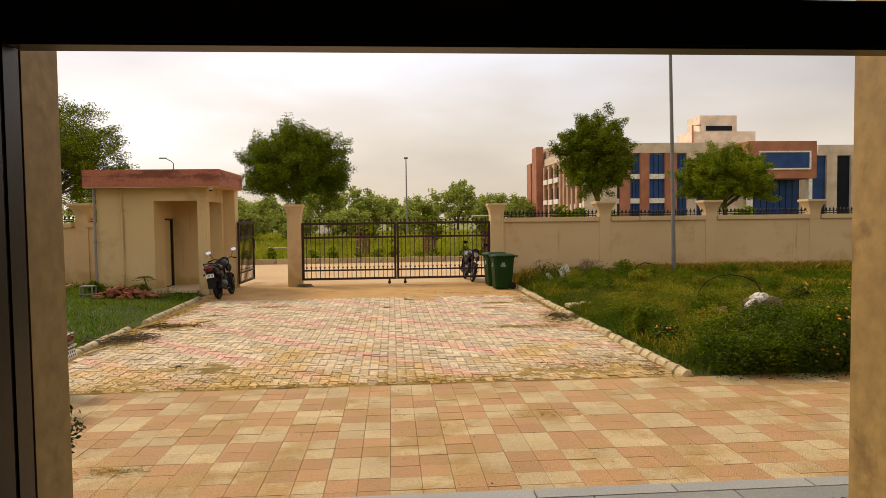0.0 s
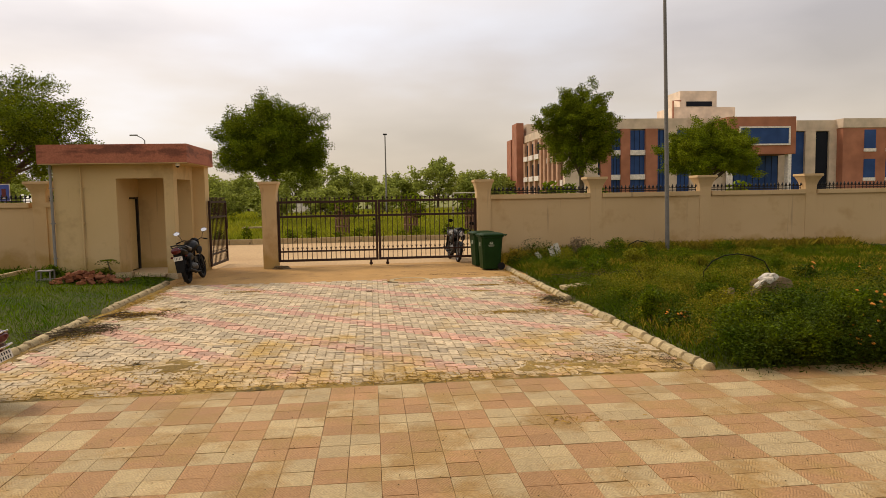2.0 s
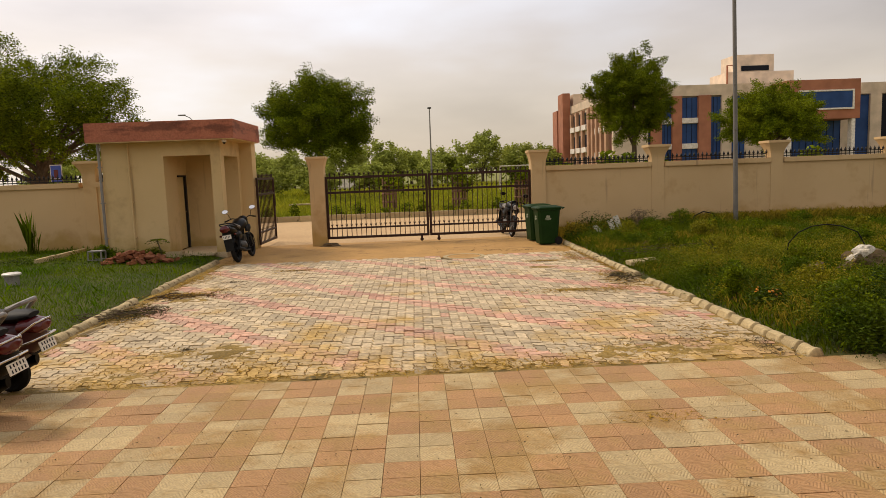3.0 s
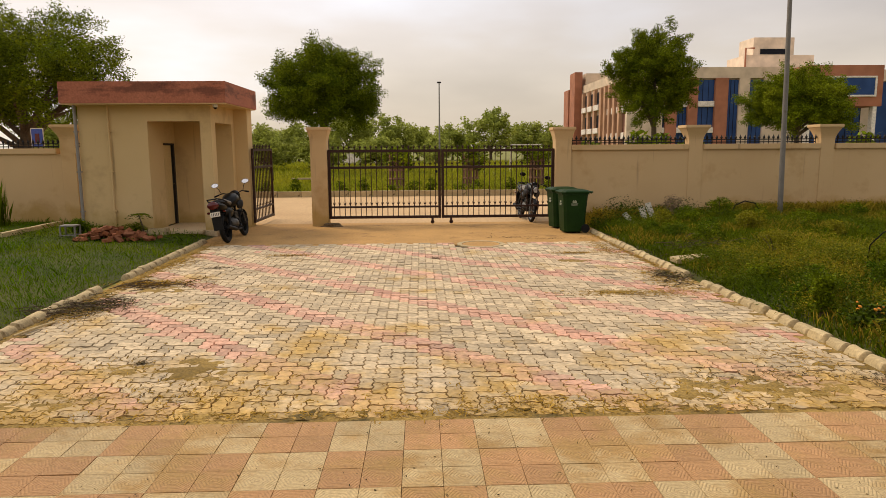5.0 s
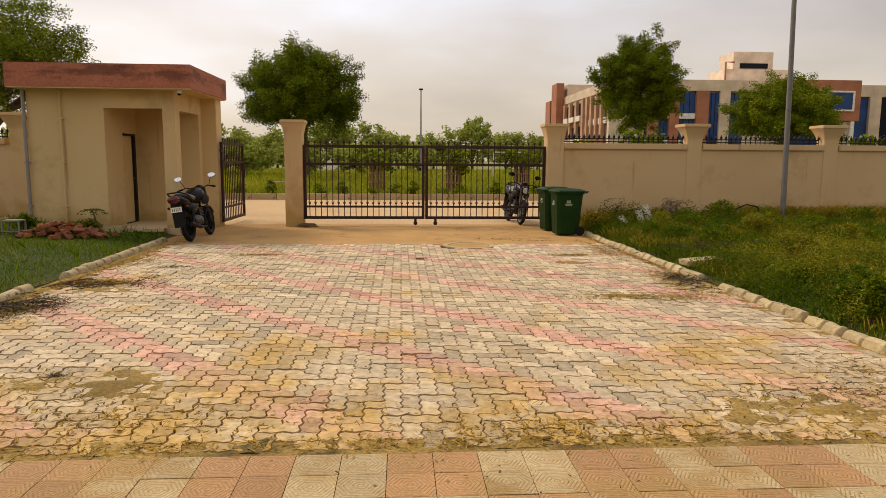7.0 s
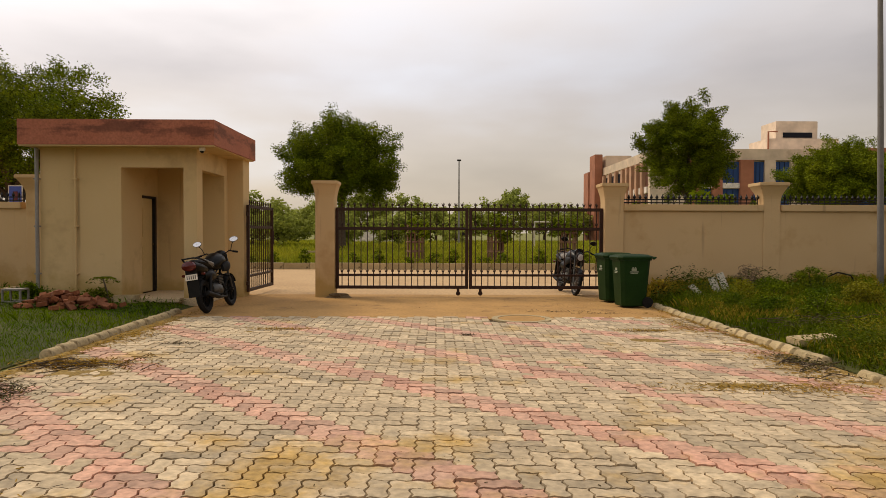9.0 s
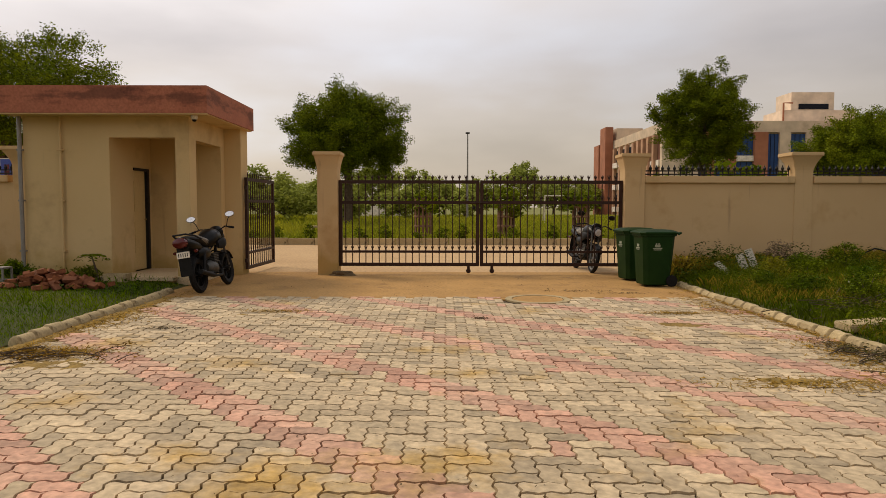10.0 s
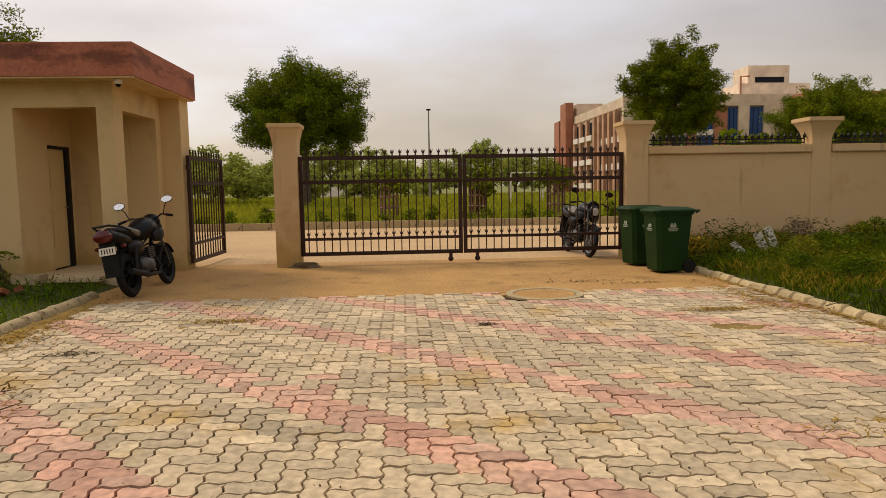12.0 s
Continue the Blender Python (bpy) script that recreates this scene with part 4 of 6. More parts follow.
def clear_of_hut(x, y):
    return not (-8.4 < x < -4.6 and y > -2.0) and not (x > -5.3 and y > -3.2)


def patchy(x, y):
    return noise.noise(Vector((x * 0.45, y * 0.45, 3.0))) > -0.12


def dry_patch(x, y):
    return noise.noise(Vector((x * 0.8, y * 0.8, 9.0))) > 0.0


grass("lawn_grass", 11, 150000, 3.8, 15.5, -12.8, 0.1, 0.05, 0.16, 0.0045, M["grass"], "green grass of the overgrown lawn")
grass("tall_grass", 12, 26000, 3.85, 15.5, -12.6, 0.1, 0.08, 0.22, 0.0045, M["grass"], "tall green grass clumps on the lawn", patchy)
grass("yellowed_grass", 13, 70000, 3.9, 15.5, -12.0, 0.1, 0.05, 0.20, 0.004, M["grass_dry"], "yellowing grass among the lawn", dry_patch)
grass("wall_foot_grass", 14, 9000, 3.7, 15.5, -0.7, 0.12, 0.15, 0.38, 0.005, M["grass_dry"], "yellowing grass along the foot of the wall", lambda x, y: patchy(x * 1.5, y))
grass("lawn_grass", 15, 190000, -14.0, -5.18, -11.8, 0.1, 0.02, 0.065, 0.004, M["grass_short"], "short green grass beside the guard hut", clear_of_hut)
grass("tall_grass", 16, 9000, -15.0, -5.3, -11.6, 0.1, 0.08, 0.20, 0.004, M["grass_short"], "tall green grass tufts beside the guard hut", lambda x, y: clear_of_hut(x, y) and patchy(x, y))
grass("field_grass", 17, 60000, -26, 26, 11.7, 30, 0.15, 0.5, 0.012, M["grass_field"], "bright green grass of the field across the road", None, GROUND)
grass("field_grass", 18, 50000, -50, 30, 30, 76, 0.25, 0.65, 0.03, M["grass_field"], "bright green grass of the field across the road", None, GROUND)
rng_c = np.random.default_rng(21)
pts = np.stack([-10.75 + rng_c.normal(0, 0.07, 70), -0.7 + rng_c.normal(0, 0.07, 70), np.full(70, 0.1)], 1)
v, f = blades(rng_c, pts, 0.6, 1.4, 0.009, 0.13)
tagged(new("reed_clump", raw_mesh("reed_clump", v, f, M["grass"])), "tall green reed clump at the foot of the wall", "plant")


M["leaf_bush"] = mat("bush_leaves", (0.035, 0.08, 0.002), (0.155, 0.20, 0.006), 1.5, 0.6, 0, coord="World", island=0.6, spec=0.06, trans=0.3)
M["leaf_weed"] = mat("weed_leaves", (0.042, 0.085, 0.003), (0.14, 0.16, 0.007), 0.5, 0.6, 0, coord="World", island=0.6, spec=0.06, trans=0.3)
M["weed_olive"] = mat("olive_weed_leaves", (0.13, 0.15, 0.008), (0.29, 0.245, 0.012), 0.6, 0.7, 0, island=0.5, spec=0.12, trans=0.3)


def weeds(name, seed, n, x0, x1, y0, y1, h, material, label, leaf=0.028, per=46, keep=None):
    """Leafy weeds: leaves set along upright stems."""
    rng = np.random.default_rng(seed)
    vs, fs, k = [], [], 0
    for _ in range(n):
        x, y = rng.uniform(x0, x1), rng.uniform(y0, y1)
        if keep and not keep(x, y):
            continue
        hh = h * rng.uniform(0.75, 1.1) * (0.68 + 0.75 * noise.noise(Vector((x * 1.1, y * 1.1, 2.0 + h))))
        base = np.array([x, y, lawn_height(x, y) - 0.02])
        stems = [base + np.array([rng.normal(0, 0.10), rng.normal(0, 0.10), max(hh, 0.08) * q]) for q in np.linspace(0.12, 1.0, 12)]
        v, f = leaf_cloud(rng, stems, per // 12 + 1, 0.06, leaf, 0.35, 0.3)
        vs.append(v)
        fs.append(f + k)
        k += len(v)
    return tagged(new(name, raw_mesh(name, np.concatenate(vs), np.concatenate(fs), material)), label, "weeds", "", "stuff")


weeds("leafy_weeds", 31, 460, 3.98, 8.6, -13.15, -10.6, 0.75, M["leaf_dark"], "dense dark green leafy weeds at the lawn's corner", 0.021, 230, lambda x, y: y < -12.35 + 0.45 * (x - 3.9) ** 0.8)
weeds("leafy_weeds", 37, 520, 3.95, 8.8, -12.0, -6.0, 0.56, M["weed_olive"], "yellow-olive feathery weeds over the lawn", 0.017, 150, lambda x, y: noise.noise(Vector((x * 0.7, y * 0.7, 5))) > 0.02)
weeds("leafy_weeds", 38, 160, 8.0, 14.0, -13.0, -8.0, 0.6, M["leaf_dark"], "dark green leafy weeds across the lawn", 0.028, 96)
weeds("leafy_weeds", 32, 1100, 3.9, 13.0, -11.5, -0.4, 0.40, M["leaf_weed"], "low green leafy weeds scattered over the lawn", 0.019, 96, lambda x, y: noise.noise(Vector((x * 0.6, y * 0.6, 7.0))) > -0.2)
weeds("leafy_weeds", 33, 120, 3.85, 5.2, -10.2, -6.5, 0.34, M["leaf_weed"], "yellow-green weeds along the kerb", 0.02, 110)
weeds("leafy_weeds", 34, 60, 3.9, 7.0, -1.8, 0.0, 0.5, M["leaf_dark"], "leafy weeds at the foot of the wall", 0.035, 48, patchy)
weeds("leafy_weeds", 35, 60, -12.0, -5.4, -3.6, -2.4, 0.12, M["leaf_dark"], "low weeds round the guard hut", 0.03, 36, clear_of_hut)
weeds("leafy_weeds", 36, 40, -8.2, -6.95, -2.3, -1.95, 0.22, M["grass"], "weeds against the guard hut wall", 0.03, 40)


for i, (x, y, w, h) in enumerate(((4.35, -12.65, 0.38, 0.56), (4.95, -12.8, 0.45, 0.66), (5.55, -12.55, 0.5, 0.8), (6.2, -11.95, 0.5, 0.72), (7.2, -12.0, 0.55, 0.78), (8.0, -12.5, 0.55, 0.8), (4.6, -12.0, 0.4, 0.6), (5.4, -11.85, 0.45, 0.66), (7.6, -11.8, 0.5, 0.7), (8.8, -12.5, 0.55, 0.8), (9.7, -12.8, 0.55, 0.8))):
    bush(540 + i, x, y, lawn_height(x, y) - 0.02, (w, w * 0.9, h / 2), M["leaf_bush"], 62, 64, 0.055, 0.025, "overgrown_bush", "overgrown dark green bush at the lawn's corner", "bush", "bushes at the lawn's corner")
rng_k = np.random.default_rng(61)
for i in range(26):
    x, y = rng_k.uniform(4.2, 10.5), rng_k.uniform(-10.8, -1.2)
    w, h = rng_k.uniform(0.18, 0.36), rng_k.uniform(0.28, 0.58)
    bush(570 + i, x, y, lawn_height(x, y) - 0.02, (w, w, h / 2), M["leaf_bush"] if i % 3 else M["weed_olive"], 30, 48, 0.05, 0.022, "weed_clump", "leafy weed clump growing out of the lawn", "weeds", "weed clumps on the lawn")
bush(600, 4.06, -10.35, lawn_height(4.06, -10.35) - 0.02, (0.13, 0.13, 0.30), M["leaf_bush"], 44, 60, 0.04, 0.02, "weed_clump", "tall slender green weed beside the kerb", "weeds", "weed clumps on the lawn")
M["dry_twig"] = mat("dry_grey_twigs", (0.17, 0.12, 0.07), (0.25, 0.18, 0.11), 5, 0.9, 0, island=0.3)
bush(520, 6.05, -0.55, 0.12, (0.36, 0.25, 0.34), M["dry_twig"], 34, 30, 0.07, 0.03, "dead_shrub", "dry grey dead shrub at the foot of the wall", "shrub")
bush(521, 4.1, -0.6, 0.1, (0.2, 0.16, 0.24), M["grass_dry"], 14, 26, 0.06, 0.035, "weed_clump", "yellowing weed clump behind the bins", "weeds")


def marigold(seed, x, y, h):
    rng = np.random.default_rng(seed)
    b = bush(seed, x, y, lawn_height(x, y) - 0.02, (0.26, 0.26, h / 2), M["leaf_dark"], 20, 30, 0.07, 0.032, "marigold_plant", "leafy marigold plant with orange-yellow flowers", "flower", "marigolds")
    petal = mesh_of("flower", one(lathe, [(0.004, -0.010), (0.017, -0.004), (0.022, 0.005), (0.013, 0.013), (0.002, 0.014)], None, 9), M_FLOWER)
    for k in range(9):
        fl = new("flower", petal)
        fl.parent = b
        a = rng.uniform(0, 6.28)
        fl.location = (0.24 * math.cos(a) * rng.uniform(0.3, 1), 0.24 * math.sin(a) * rng.uniform(0.3, 1), h * rng.uniform(0.6, 1.08))
        fl.rotation_euler = (rng.uniform(0, 0.9), rng.uniform(-0.4, 0.4), 0)
    return b


M_FLOWER = mat("orange_petals", (0.55, 0.17, 0.008), (0.62, 0.27, 0.012), 30, 0.7, 0.3, fine=150)
for i, (x, y, h) in enumerate(((5.75, -12.55, 0.55), (6.05, -12.75, 0.62), (5.55, -12.85, 0.42), (6.25, -12.25, 0.6), (6.5, -12.6, 0.5), (8.9, -7.0, 0.4), (9.6, -7.9, 0.42), (4.2, -10.85, 0.30))):
    marigold(400 + i, x, y, h)


def debris(name, seed, spots, material, label):
    """Short dry stalks lying flat in heaps: (x, y, rx, ry, count)."""
    rng = np.random.default_rng(seed)
    vs, fs, k = [], [], 0
    for x, y, rx, ry, n in spots:
        p = np.stack([x + rng.normal(0, rx / 2, n), y + rng.normal(0, ry / 2, n), rng.uniform(0.002, 0.014, n)], 1)
        a = rng.uniform(0, 6.28, n)
        l = rng.uniform(0.008, 0.035, n)[:, None] * (0.3 if rx > 3 and ry > 1 else 1.0)
        d = np.stack([np.cos(a), np.sin(a), rng.normal(0, 0.2, n)], 1) * l
        w = np.stack([-np.sin(a), np.cos(a), rng.normal(0, 0.3, n)], 1) * rng.uniform(0.0015, 0.005, n)[:, None]
        v = np.stack([p - d - w, p - d + w, p + d + w, p + d - w], 1).reshape(-1, 3)
        vs.append(v)
        fs.append(np.arange(4 * n).reshape(-1, 4) + k)
        k += 4 * n
    return tagged(new(name, raw_mesh(name, np.concatenate(vs), np.concatenate(fs), material)), label, "debris", "", "stuff")


debris("dry_grass_litter", 51, ((2.25, -8.6, 0.8, 0.22, 600), (2.9, -8.7, 0.6, 0.3, 400), (3.2, -7.6, 0.3, 1.2, 1200), (2.5, -5.0, 0.5, 0.14, 500), (2.2, -12.3, 1.1, 0.4, 200), (3.1, -11.6, 0.5, 0.7, 400), (0.6, -12.6, 1.2, 0.2, 400),
                                (-2.6, -12.3, 1.3, 0.45, 500), (-3.4, -11.6, 1.0, 0.6, 300), (-4.45, -7.5, 0.6, 0.25, 1500), (-2.9, -4.9, 0.5, 0.15, 350), (3.2, -4.4, 0.25, 1.3, 900), (-4.7, -9.4, 0.4, 0.6, 700), (-4.7, -5.6, 0.3, 0.9, 600), (-0.6, -12.76, 5.5, 0.12, 1100), (-0.6, -12.3, 6.0, 0.6, 700), (1.6, -14.3, 0.4, 0.15, 90), (-2.35, -15.5, 0.25, 0.1, 120), (3.5, -5.0, 0.1, 4.0, 1800), (-4.85, -6.5, 0.15, 4.5, 1800)), M["hay"], "dry yellow-brown grass litter swept over the pavers")
M["dark_litter"] = mat("dark_leaf_litter", (0.038, 0.025, 0.006), (0.085, 0.055, 0.012), 4, 0.95, 0, coord="World", island=0.4)
debris("dark_leaf_litter", 52, ((-4.62, -8.95, 0.42, 0.7, 900), (2.5, -12.05, 0.8, 0.3, 200), (3.45, -12.4, 0.2, 0.5, 250), (-0.18, -5.45, 0.12, 0.05, 90), (-3.08, -11.42, 0.06, 0.05, 60), (-3.9, -6.2, 0.3, 0.08, 120), (3.4, -7.2, 0.2, 0.5, 500), (-0.6, -8.0, 5.5, 6.5, 900), (-0.2, -14.4, 7.0, 2.2, 500), (0.5, -2.0, 4.0, 1.4, 350), (1.6, -2.6, 0.7, 0.15, 120), (2.3, -2.9, 0.5, 0.1, 100)), M["dark_litter"], "dark rotting leaf litter on the pavers")


# cut branches lying across the kerb
def brush(name, seed, x, y, rx, ry, n, long, material, label, heap=0.05):
    """Thin cut stems with small leaves, lying over one another."""
    rng = np.random.default_rng(seed)
    b = thing(name, pose(x, y, 0), label, "branches", "cut branches")
    spots = []
    for _ in range(n):
        p = Vector((rng.normal(0, rx / 2), rng.normal(0, ry / 2), 0.012 + rng.uniform(0, heap)))
        a = rng.normal(0.3, 0.6)
        d = Vector((math.cos(a), math.sin(a), rng.normal(0, 0.06))) * long * rng.uniform(0.4, 1.0)
        q = [p - d / 2, p + Vector((0, 0, 0.02)) + Vector(rng.normal(size=3)) * 0.02, p + d / 2]
        for v in q:
            v.z = max(0.008, v.z)
        part("stem", one(tube, q, [0.006, 0.005, 0.002], 5), M["bark"], b)
        spots += [tuple(q[0].lerp(q[2], k)) for k in (0.3, 0.55, 0.8)]
    v, f = leaf_cloud(rng, spots, 7, 0.035, 0.020, 0.2, 0.35)
    v[:, 2] = np.maximum(v[:, 2], 0.004)
    leaves = new("leaves", raw_mesh("leaves", v, f, material))
    leaves.parent = b
    return b


M["withered"] = mat("withered_leaves", (0.045, 0.05, 0.008), (0.13, 0.10, 0.018), 3, 0.85, 0, coord="World", island=0.5)
brush("brush_heap", 71, -4.62, -9.15, 0.65, 0.55, 42, 0.7, M["withered"], "cut leafy branches withering beside the kerb")
brush("brush_heap", 72, -4.35, -7.75, 0.7, 0.28, 26, 0.5, M["hay"], "dry cut stalks lying on the pavers by the kerb", 0.03)
brush("brush_heap", 73, 4.55, -5.4, 0.8, 0.55, 46, 0.6, M["withered"], "dark heap of cut branches on the lawn", 0.28)
brush("brush_heap", 74, 3.35, -7.75, 0.35, 0.5, 20, 0.4, M["withered"], "withered stalks spilling through a gap in the kerb", 0.03)
stick = part("stick", one(tube, [(-4.83, -10.45, 0.022), (-4.78, -10.15, 0.026), (-4.71, -9.82, 0.02)], [0.014, 0.016, 0.012], 8), M["kerb"], None)
tagged(stick, "pale dry stick lying along the kerb", "stick")
slab = part("concrete_slab", one(box, -0.30, 0.30, -0.14, 0.14, -0.05, 0.035, 0.012), M["kerb"], None)
slab.matrix_world = pose(4.12, -6.42, lawn_height(4.12, -6.42) + 0.06, 2, -3, 8)
tagged(slab, "flat weathered concrete slab half sunk in the grass", "slab")
edging = thing("garden_edging", pose(-9.43, -1.75, 0), "low line of pale concrete edging stones in the grass", "edging", "", "structure")
for k in range(5):
    part("edging_stone", one(box, -0.06, 0.06, -0.235, 0.235, -0.1, lawn_height(-9.43, -1.75) + 0.10, 0.015), M["kerb"], edging).location = (0.01 * (-1) ** k, -0.98 + 0.49 * k, 0)


# earth and moss gathered over the pavers
M["moss_earth"] = mat("mossy_earth", (0.17, 0.11, 0.024), (0.36, 0.24, 0.065), 1.3, 0.95, 0.6, coord="World", fine=45, stain=((0.055, 0.043, 0.012), 1.6, 0.53), grain=0.4)
SPOTS = ((2.3, -8.55, 0.8, 0.26, 1.2), (3.3, -8.3, 0.45, 0.6, 0.9), (2.15, -5.87, 0.5, 0.22, 1.1), (-4.2, -7.95, 0.65, 0.30, 1.15), (-4.7, -9.2, 0.5, 0.7, 0.9), (-2.65, -11.65, 1.0, 0.5, 1.1),
         (2.3, -12.35, 1.1, 0.40, 1.2), (3.2, -11.6, 0.5, 0.9, 0.8), (-0.6, -12.75, 5.5, 0.22, 0.85), (-3.6, -12.4, 1.2, 0.4, 0.85), (-3.3, -5.2, 0.4, 0.15, 1.0), (0.9, -12.2, 0.7, 0.35, 0.7),
         (3.5, -6.0, 0.18, 3.5, 0.85), (-4.85, -6.0, 0.2, 3.2, 0.8), (-0.9, -10.4, 0.5, 0.3, 0.6), (1.9, -10.2, 0.7, 0.5, 0.6))


def earth_height(x, y):
    a = max(k * math.exp(-((x - u) / p) ** 2 - ((y - w) / q) ** 2) for u, w, p, q, k in SPOTS)
    rough = 0.45 * noise.noise(Vector((x * 2.6, y * 2.6, 1.0))) + 0.60 * noise.noise(Vector((x * 7, y * 7, 4.0))) + 0.50 * noise.noise(Vector((x * 19, y * 19, 7.0)))
    return -0.030 + 0.036 * a * (0.86 + 1.0 * rough)


NX, NY = 210, 232
ev = [(-4.95 + 8.55 * i / NX, -12.84 + 9.4 * j / NY) for j in range(NY + 1) for i in range(NX + 1)]
ev = [(x, y, min(0.014, earth_height(x, y))) for x, y in ev]
ef = [q for q in ((j * (NX + 1) + i, j * (NX + 1) + i + 1, (j + 1) * (NX + 1) + i + 1, (j + 1) * (NX + 1) + i) for j in range(NY) for i in range(NX)) if max(ev[k][2] for k in q) > -0.016]
tagged(new("mossy_earth", raw_mesh("mossy_earth", ev, ef, M["moss_earth"])), "brown mossy earth gathered in the joints of the pavers", "earth", "", "stuff")


# ---- lamp posts ----
M["pole"] = mat("weathered_grey_pole_paint", (0.13, 0.125, 0.115), (0.18, 0.17, 0.155), 3, 0.6, 0.05, stain=((0.09, 0.07, 0.05), 6, 0.6))
lamp = thing("lamp_post", pose(8.78, -0.6, lawn_height(8.78, -0.6)), "tall slim galvanised steel lamp post by the wall", "lamp post")
part("pole", one(tube, [(0, 0, -0.1), (-0.06, 0, 3.5), (-0.165, 0, 8.2)], [0.068, 0.058, 0.045], 14), M["pole"], lamp, smooth=True)
part("base_plate", one(box, -0.14, 0.14, -0.14, 0.14, -0.02, 0.03, 0.005), M["galv"], lamp)
far_lamp = thing("street_lamp", pose(1.65, 56.2, GROUND), "slim grey street lamp far across the field", "street lamp", "street lamps")
part("pole", one(tube, [(0, 0, 0), (0, 0, 9.0)], [0.11, 0.06], 8), M["galv"], far_lamp)
part("head", one(box, -0.22, 0.22, -0.15, 0.15, 8.95, 9.1, 0.03), M["black_iron"], far_lamp)
far_lamp2 = thing("street_lamp", pose(-27.2, 66.0, GROUND), "grey street lamp with a slanting arm", "street lamp", "street lamps")
part("pole", one(tube, [(0, 0, 0), (0, 0, 9.4), (-0.3, 0, 9.7), (-0.9, 0, 10.0)], [0.11, 0.07, 0.05, 0.05], 8), M["galv"], far_lamp2)
part("head", one(box, -1.7, -0.8, -0.15, 0.15, 9.97, 10.12, 0.03), M["galv"], far_lamp2)


# ---- sand swept into the edges of the paving ----
structure("sand_fill", one(box, -5.0, 3.62, -12.88, -12.70, -0.033, -0.005), M["moss_earth"], "mossy earth filling the joint between pavers and tiles", "sand")
structure("sand_fill", one(box, -5.0, 3.62, -3.62, -3.395, -0.033, -0.007), M["sand"], "sand filling the joint between pavers and apron", "sand")
structure("sand_fill", one(box, -5.04, -4.76, -12.6, -3.4, -0.033, -0.006), M["moss_earth"], "mossy earth filling the paving edge along the kerb", "sand")
structure("sand_fill", one(box, 3.42, 3.66, -12.6, -3.4, -0.033, -0.006), M["moss_earth"], "mossy earth filling the paving edge along the kerb", "sand")


# ---- kerbs of the drive ----
KERB_R = []
for k in range(4):
    bm = bmesh.new()
    rng_k = np.random.default_rng(60 + k)
    L = 0.30
    rings = []
    for s in (0.0, 0.09, 0.5, 0.91, 1.0):
        sc = 0.64 if s in (0.0, 1.0) else 1.0
        ring = []
        for a in range(9):
            th = math.pi * a / 8
            r = 0.082 * sc * (1 + 0.06 * rng_k.normal())
            ring.append((-math.cos(th) * r * 0.95, (s - 0.5) * (L - 0.02), max(0.0, math.sin(th)) * r * 1.0 - 0.005))
        ring += [(0.09, (s - 0.5) * (L - 0.02), -0.12), (-0.09, (s - 0.5) * (L - 0.02), -0.12)]
        rings.append(ring)
    loft(bm, rings)
    KERB_R.append(mesh_of("kerb_stone", bm, M["kerb"], True))


def kerb_line(x_near, x_far, y_near, y_far, gaps, label):
    k = thing("drive_kerb", pose(0, 0, 0), label, "kerb", "drive kerbs", "structure")
    n = int((y_far - y_near) / 0.30)
    rng_k = np.random.default_rng(int(abs(x_near * 100)))
    for i in range(n):
        y = y_near + 0.30 * (i + 0.5)
        if any(a < y < b for a, b in gaps):
            continue
        s = new("kerb_stone", KERB_R[i % 4])
        s.parent = k
        s.location = (x_near + (x_far - x_near) * (y - y_near) / (y_far - y_near) + rng_k.normal(0, 0.008), y, rng_k.normal(0, 0.006))
        s.rotation_euler = (0, 0, rng_k.normal(0, 0.03))


kerb_line(3.72, 3.60, -12.9, -1.8, ((-8.12, -7.62),), "rounded weathered concrete kerb stones edging the drive")
kerb_line(-5.0, -5.16, -11.9, -2.9, ((-7.9, -7.05),), "rounded weathered concrete kerb stones edging the drive")


# ---- veranda slabs and mats ----
vera = thing("veranda_paving", pose(0, 0, FLOOR), "grey stone slabs of the veranda floor with a pale nosing", "floor", "", "structure")
M["nosing"] = mat("pale_grey_nosing", (0.24, 0.25, 0.235), (0.29, 0.295, 0.275), 2, 0.5, 0.03, fine=90, rand=0.05)
for i in range(18):
    s = part("nosing_slab", one(box, 0.004, 0.756, 0, 0.12, -0.035, 0.0, 0.003), M["nosing"], vera)
    s.location = (-6.9 + 0.76 * i, EDGE - 0.12, 0)
for j in range(2):
    for i in range(18):
        s = part("floor_slab", one(box, 0.003, 0.757, 0.003, 0.627, -0.035, -0.002, 0.002), M["granite"], vera)
        s.location = (-6.6 + 0.76 * i - 0.38 * j, EDGE - 0.12 - 0.63 * (j + 1), 0)


def rubber_mat(x0, x1, y0, y1):
    m_ = thing("door_mat", pose(x0, y0, FLOOR), "black rubber honeycomb mat on the veranda floor", "mat", "rubber mats")
    bm = bmesh.new()
    w, h, s = x1 - x0, y1 - y0, 0.052
    for j in range(int(h / (s * 0.87))):
        for i in range(int(w / s)):
            cx, cy = (i + 0.5 + 0.5 * (j % 2)) * s, (j + 0.5) * s * 0.87
            ro = [[bm.verts.new((cx + r * math.cos(a * math.pi / 3 + 0.52), cy + r * math.sin(a * math.pi / 3 + 0.52), z)) for a in range(6)]
                  for r, z in ((0.0285, 0.0), (0.0275, 0.02), (0.019, 0.02), (0.018, 0.0))]
            for p, q in zip(ro, ro[1:]):
                for a in range(6):
                    bm.faces.new((p[a], p[(a + 1) % 6], q[(a + 1) % 6], q[a]))
    part("honeycomb", bm, M["rubber"], m_)
    return m_


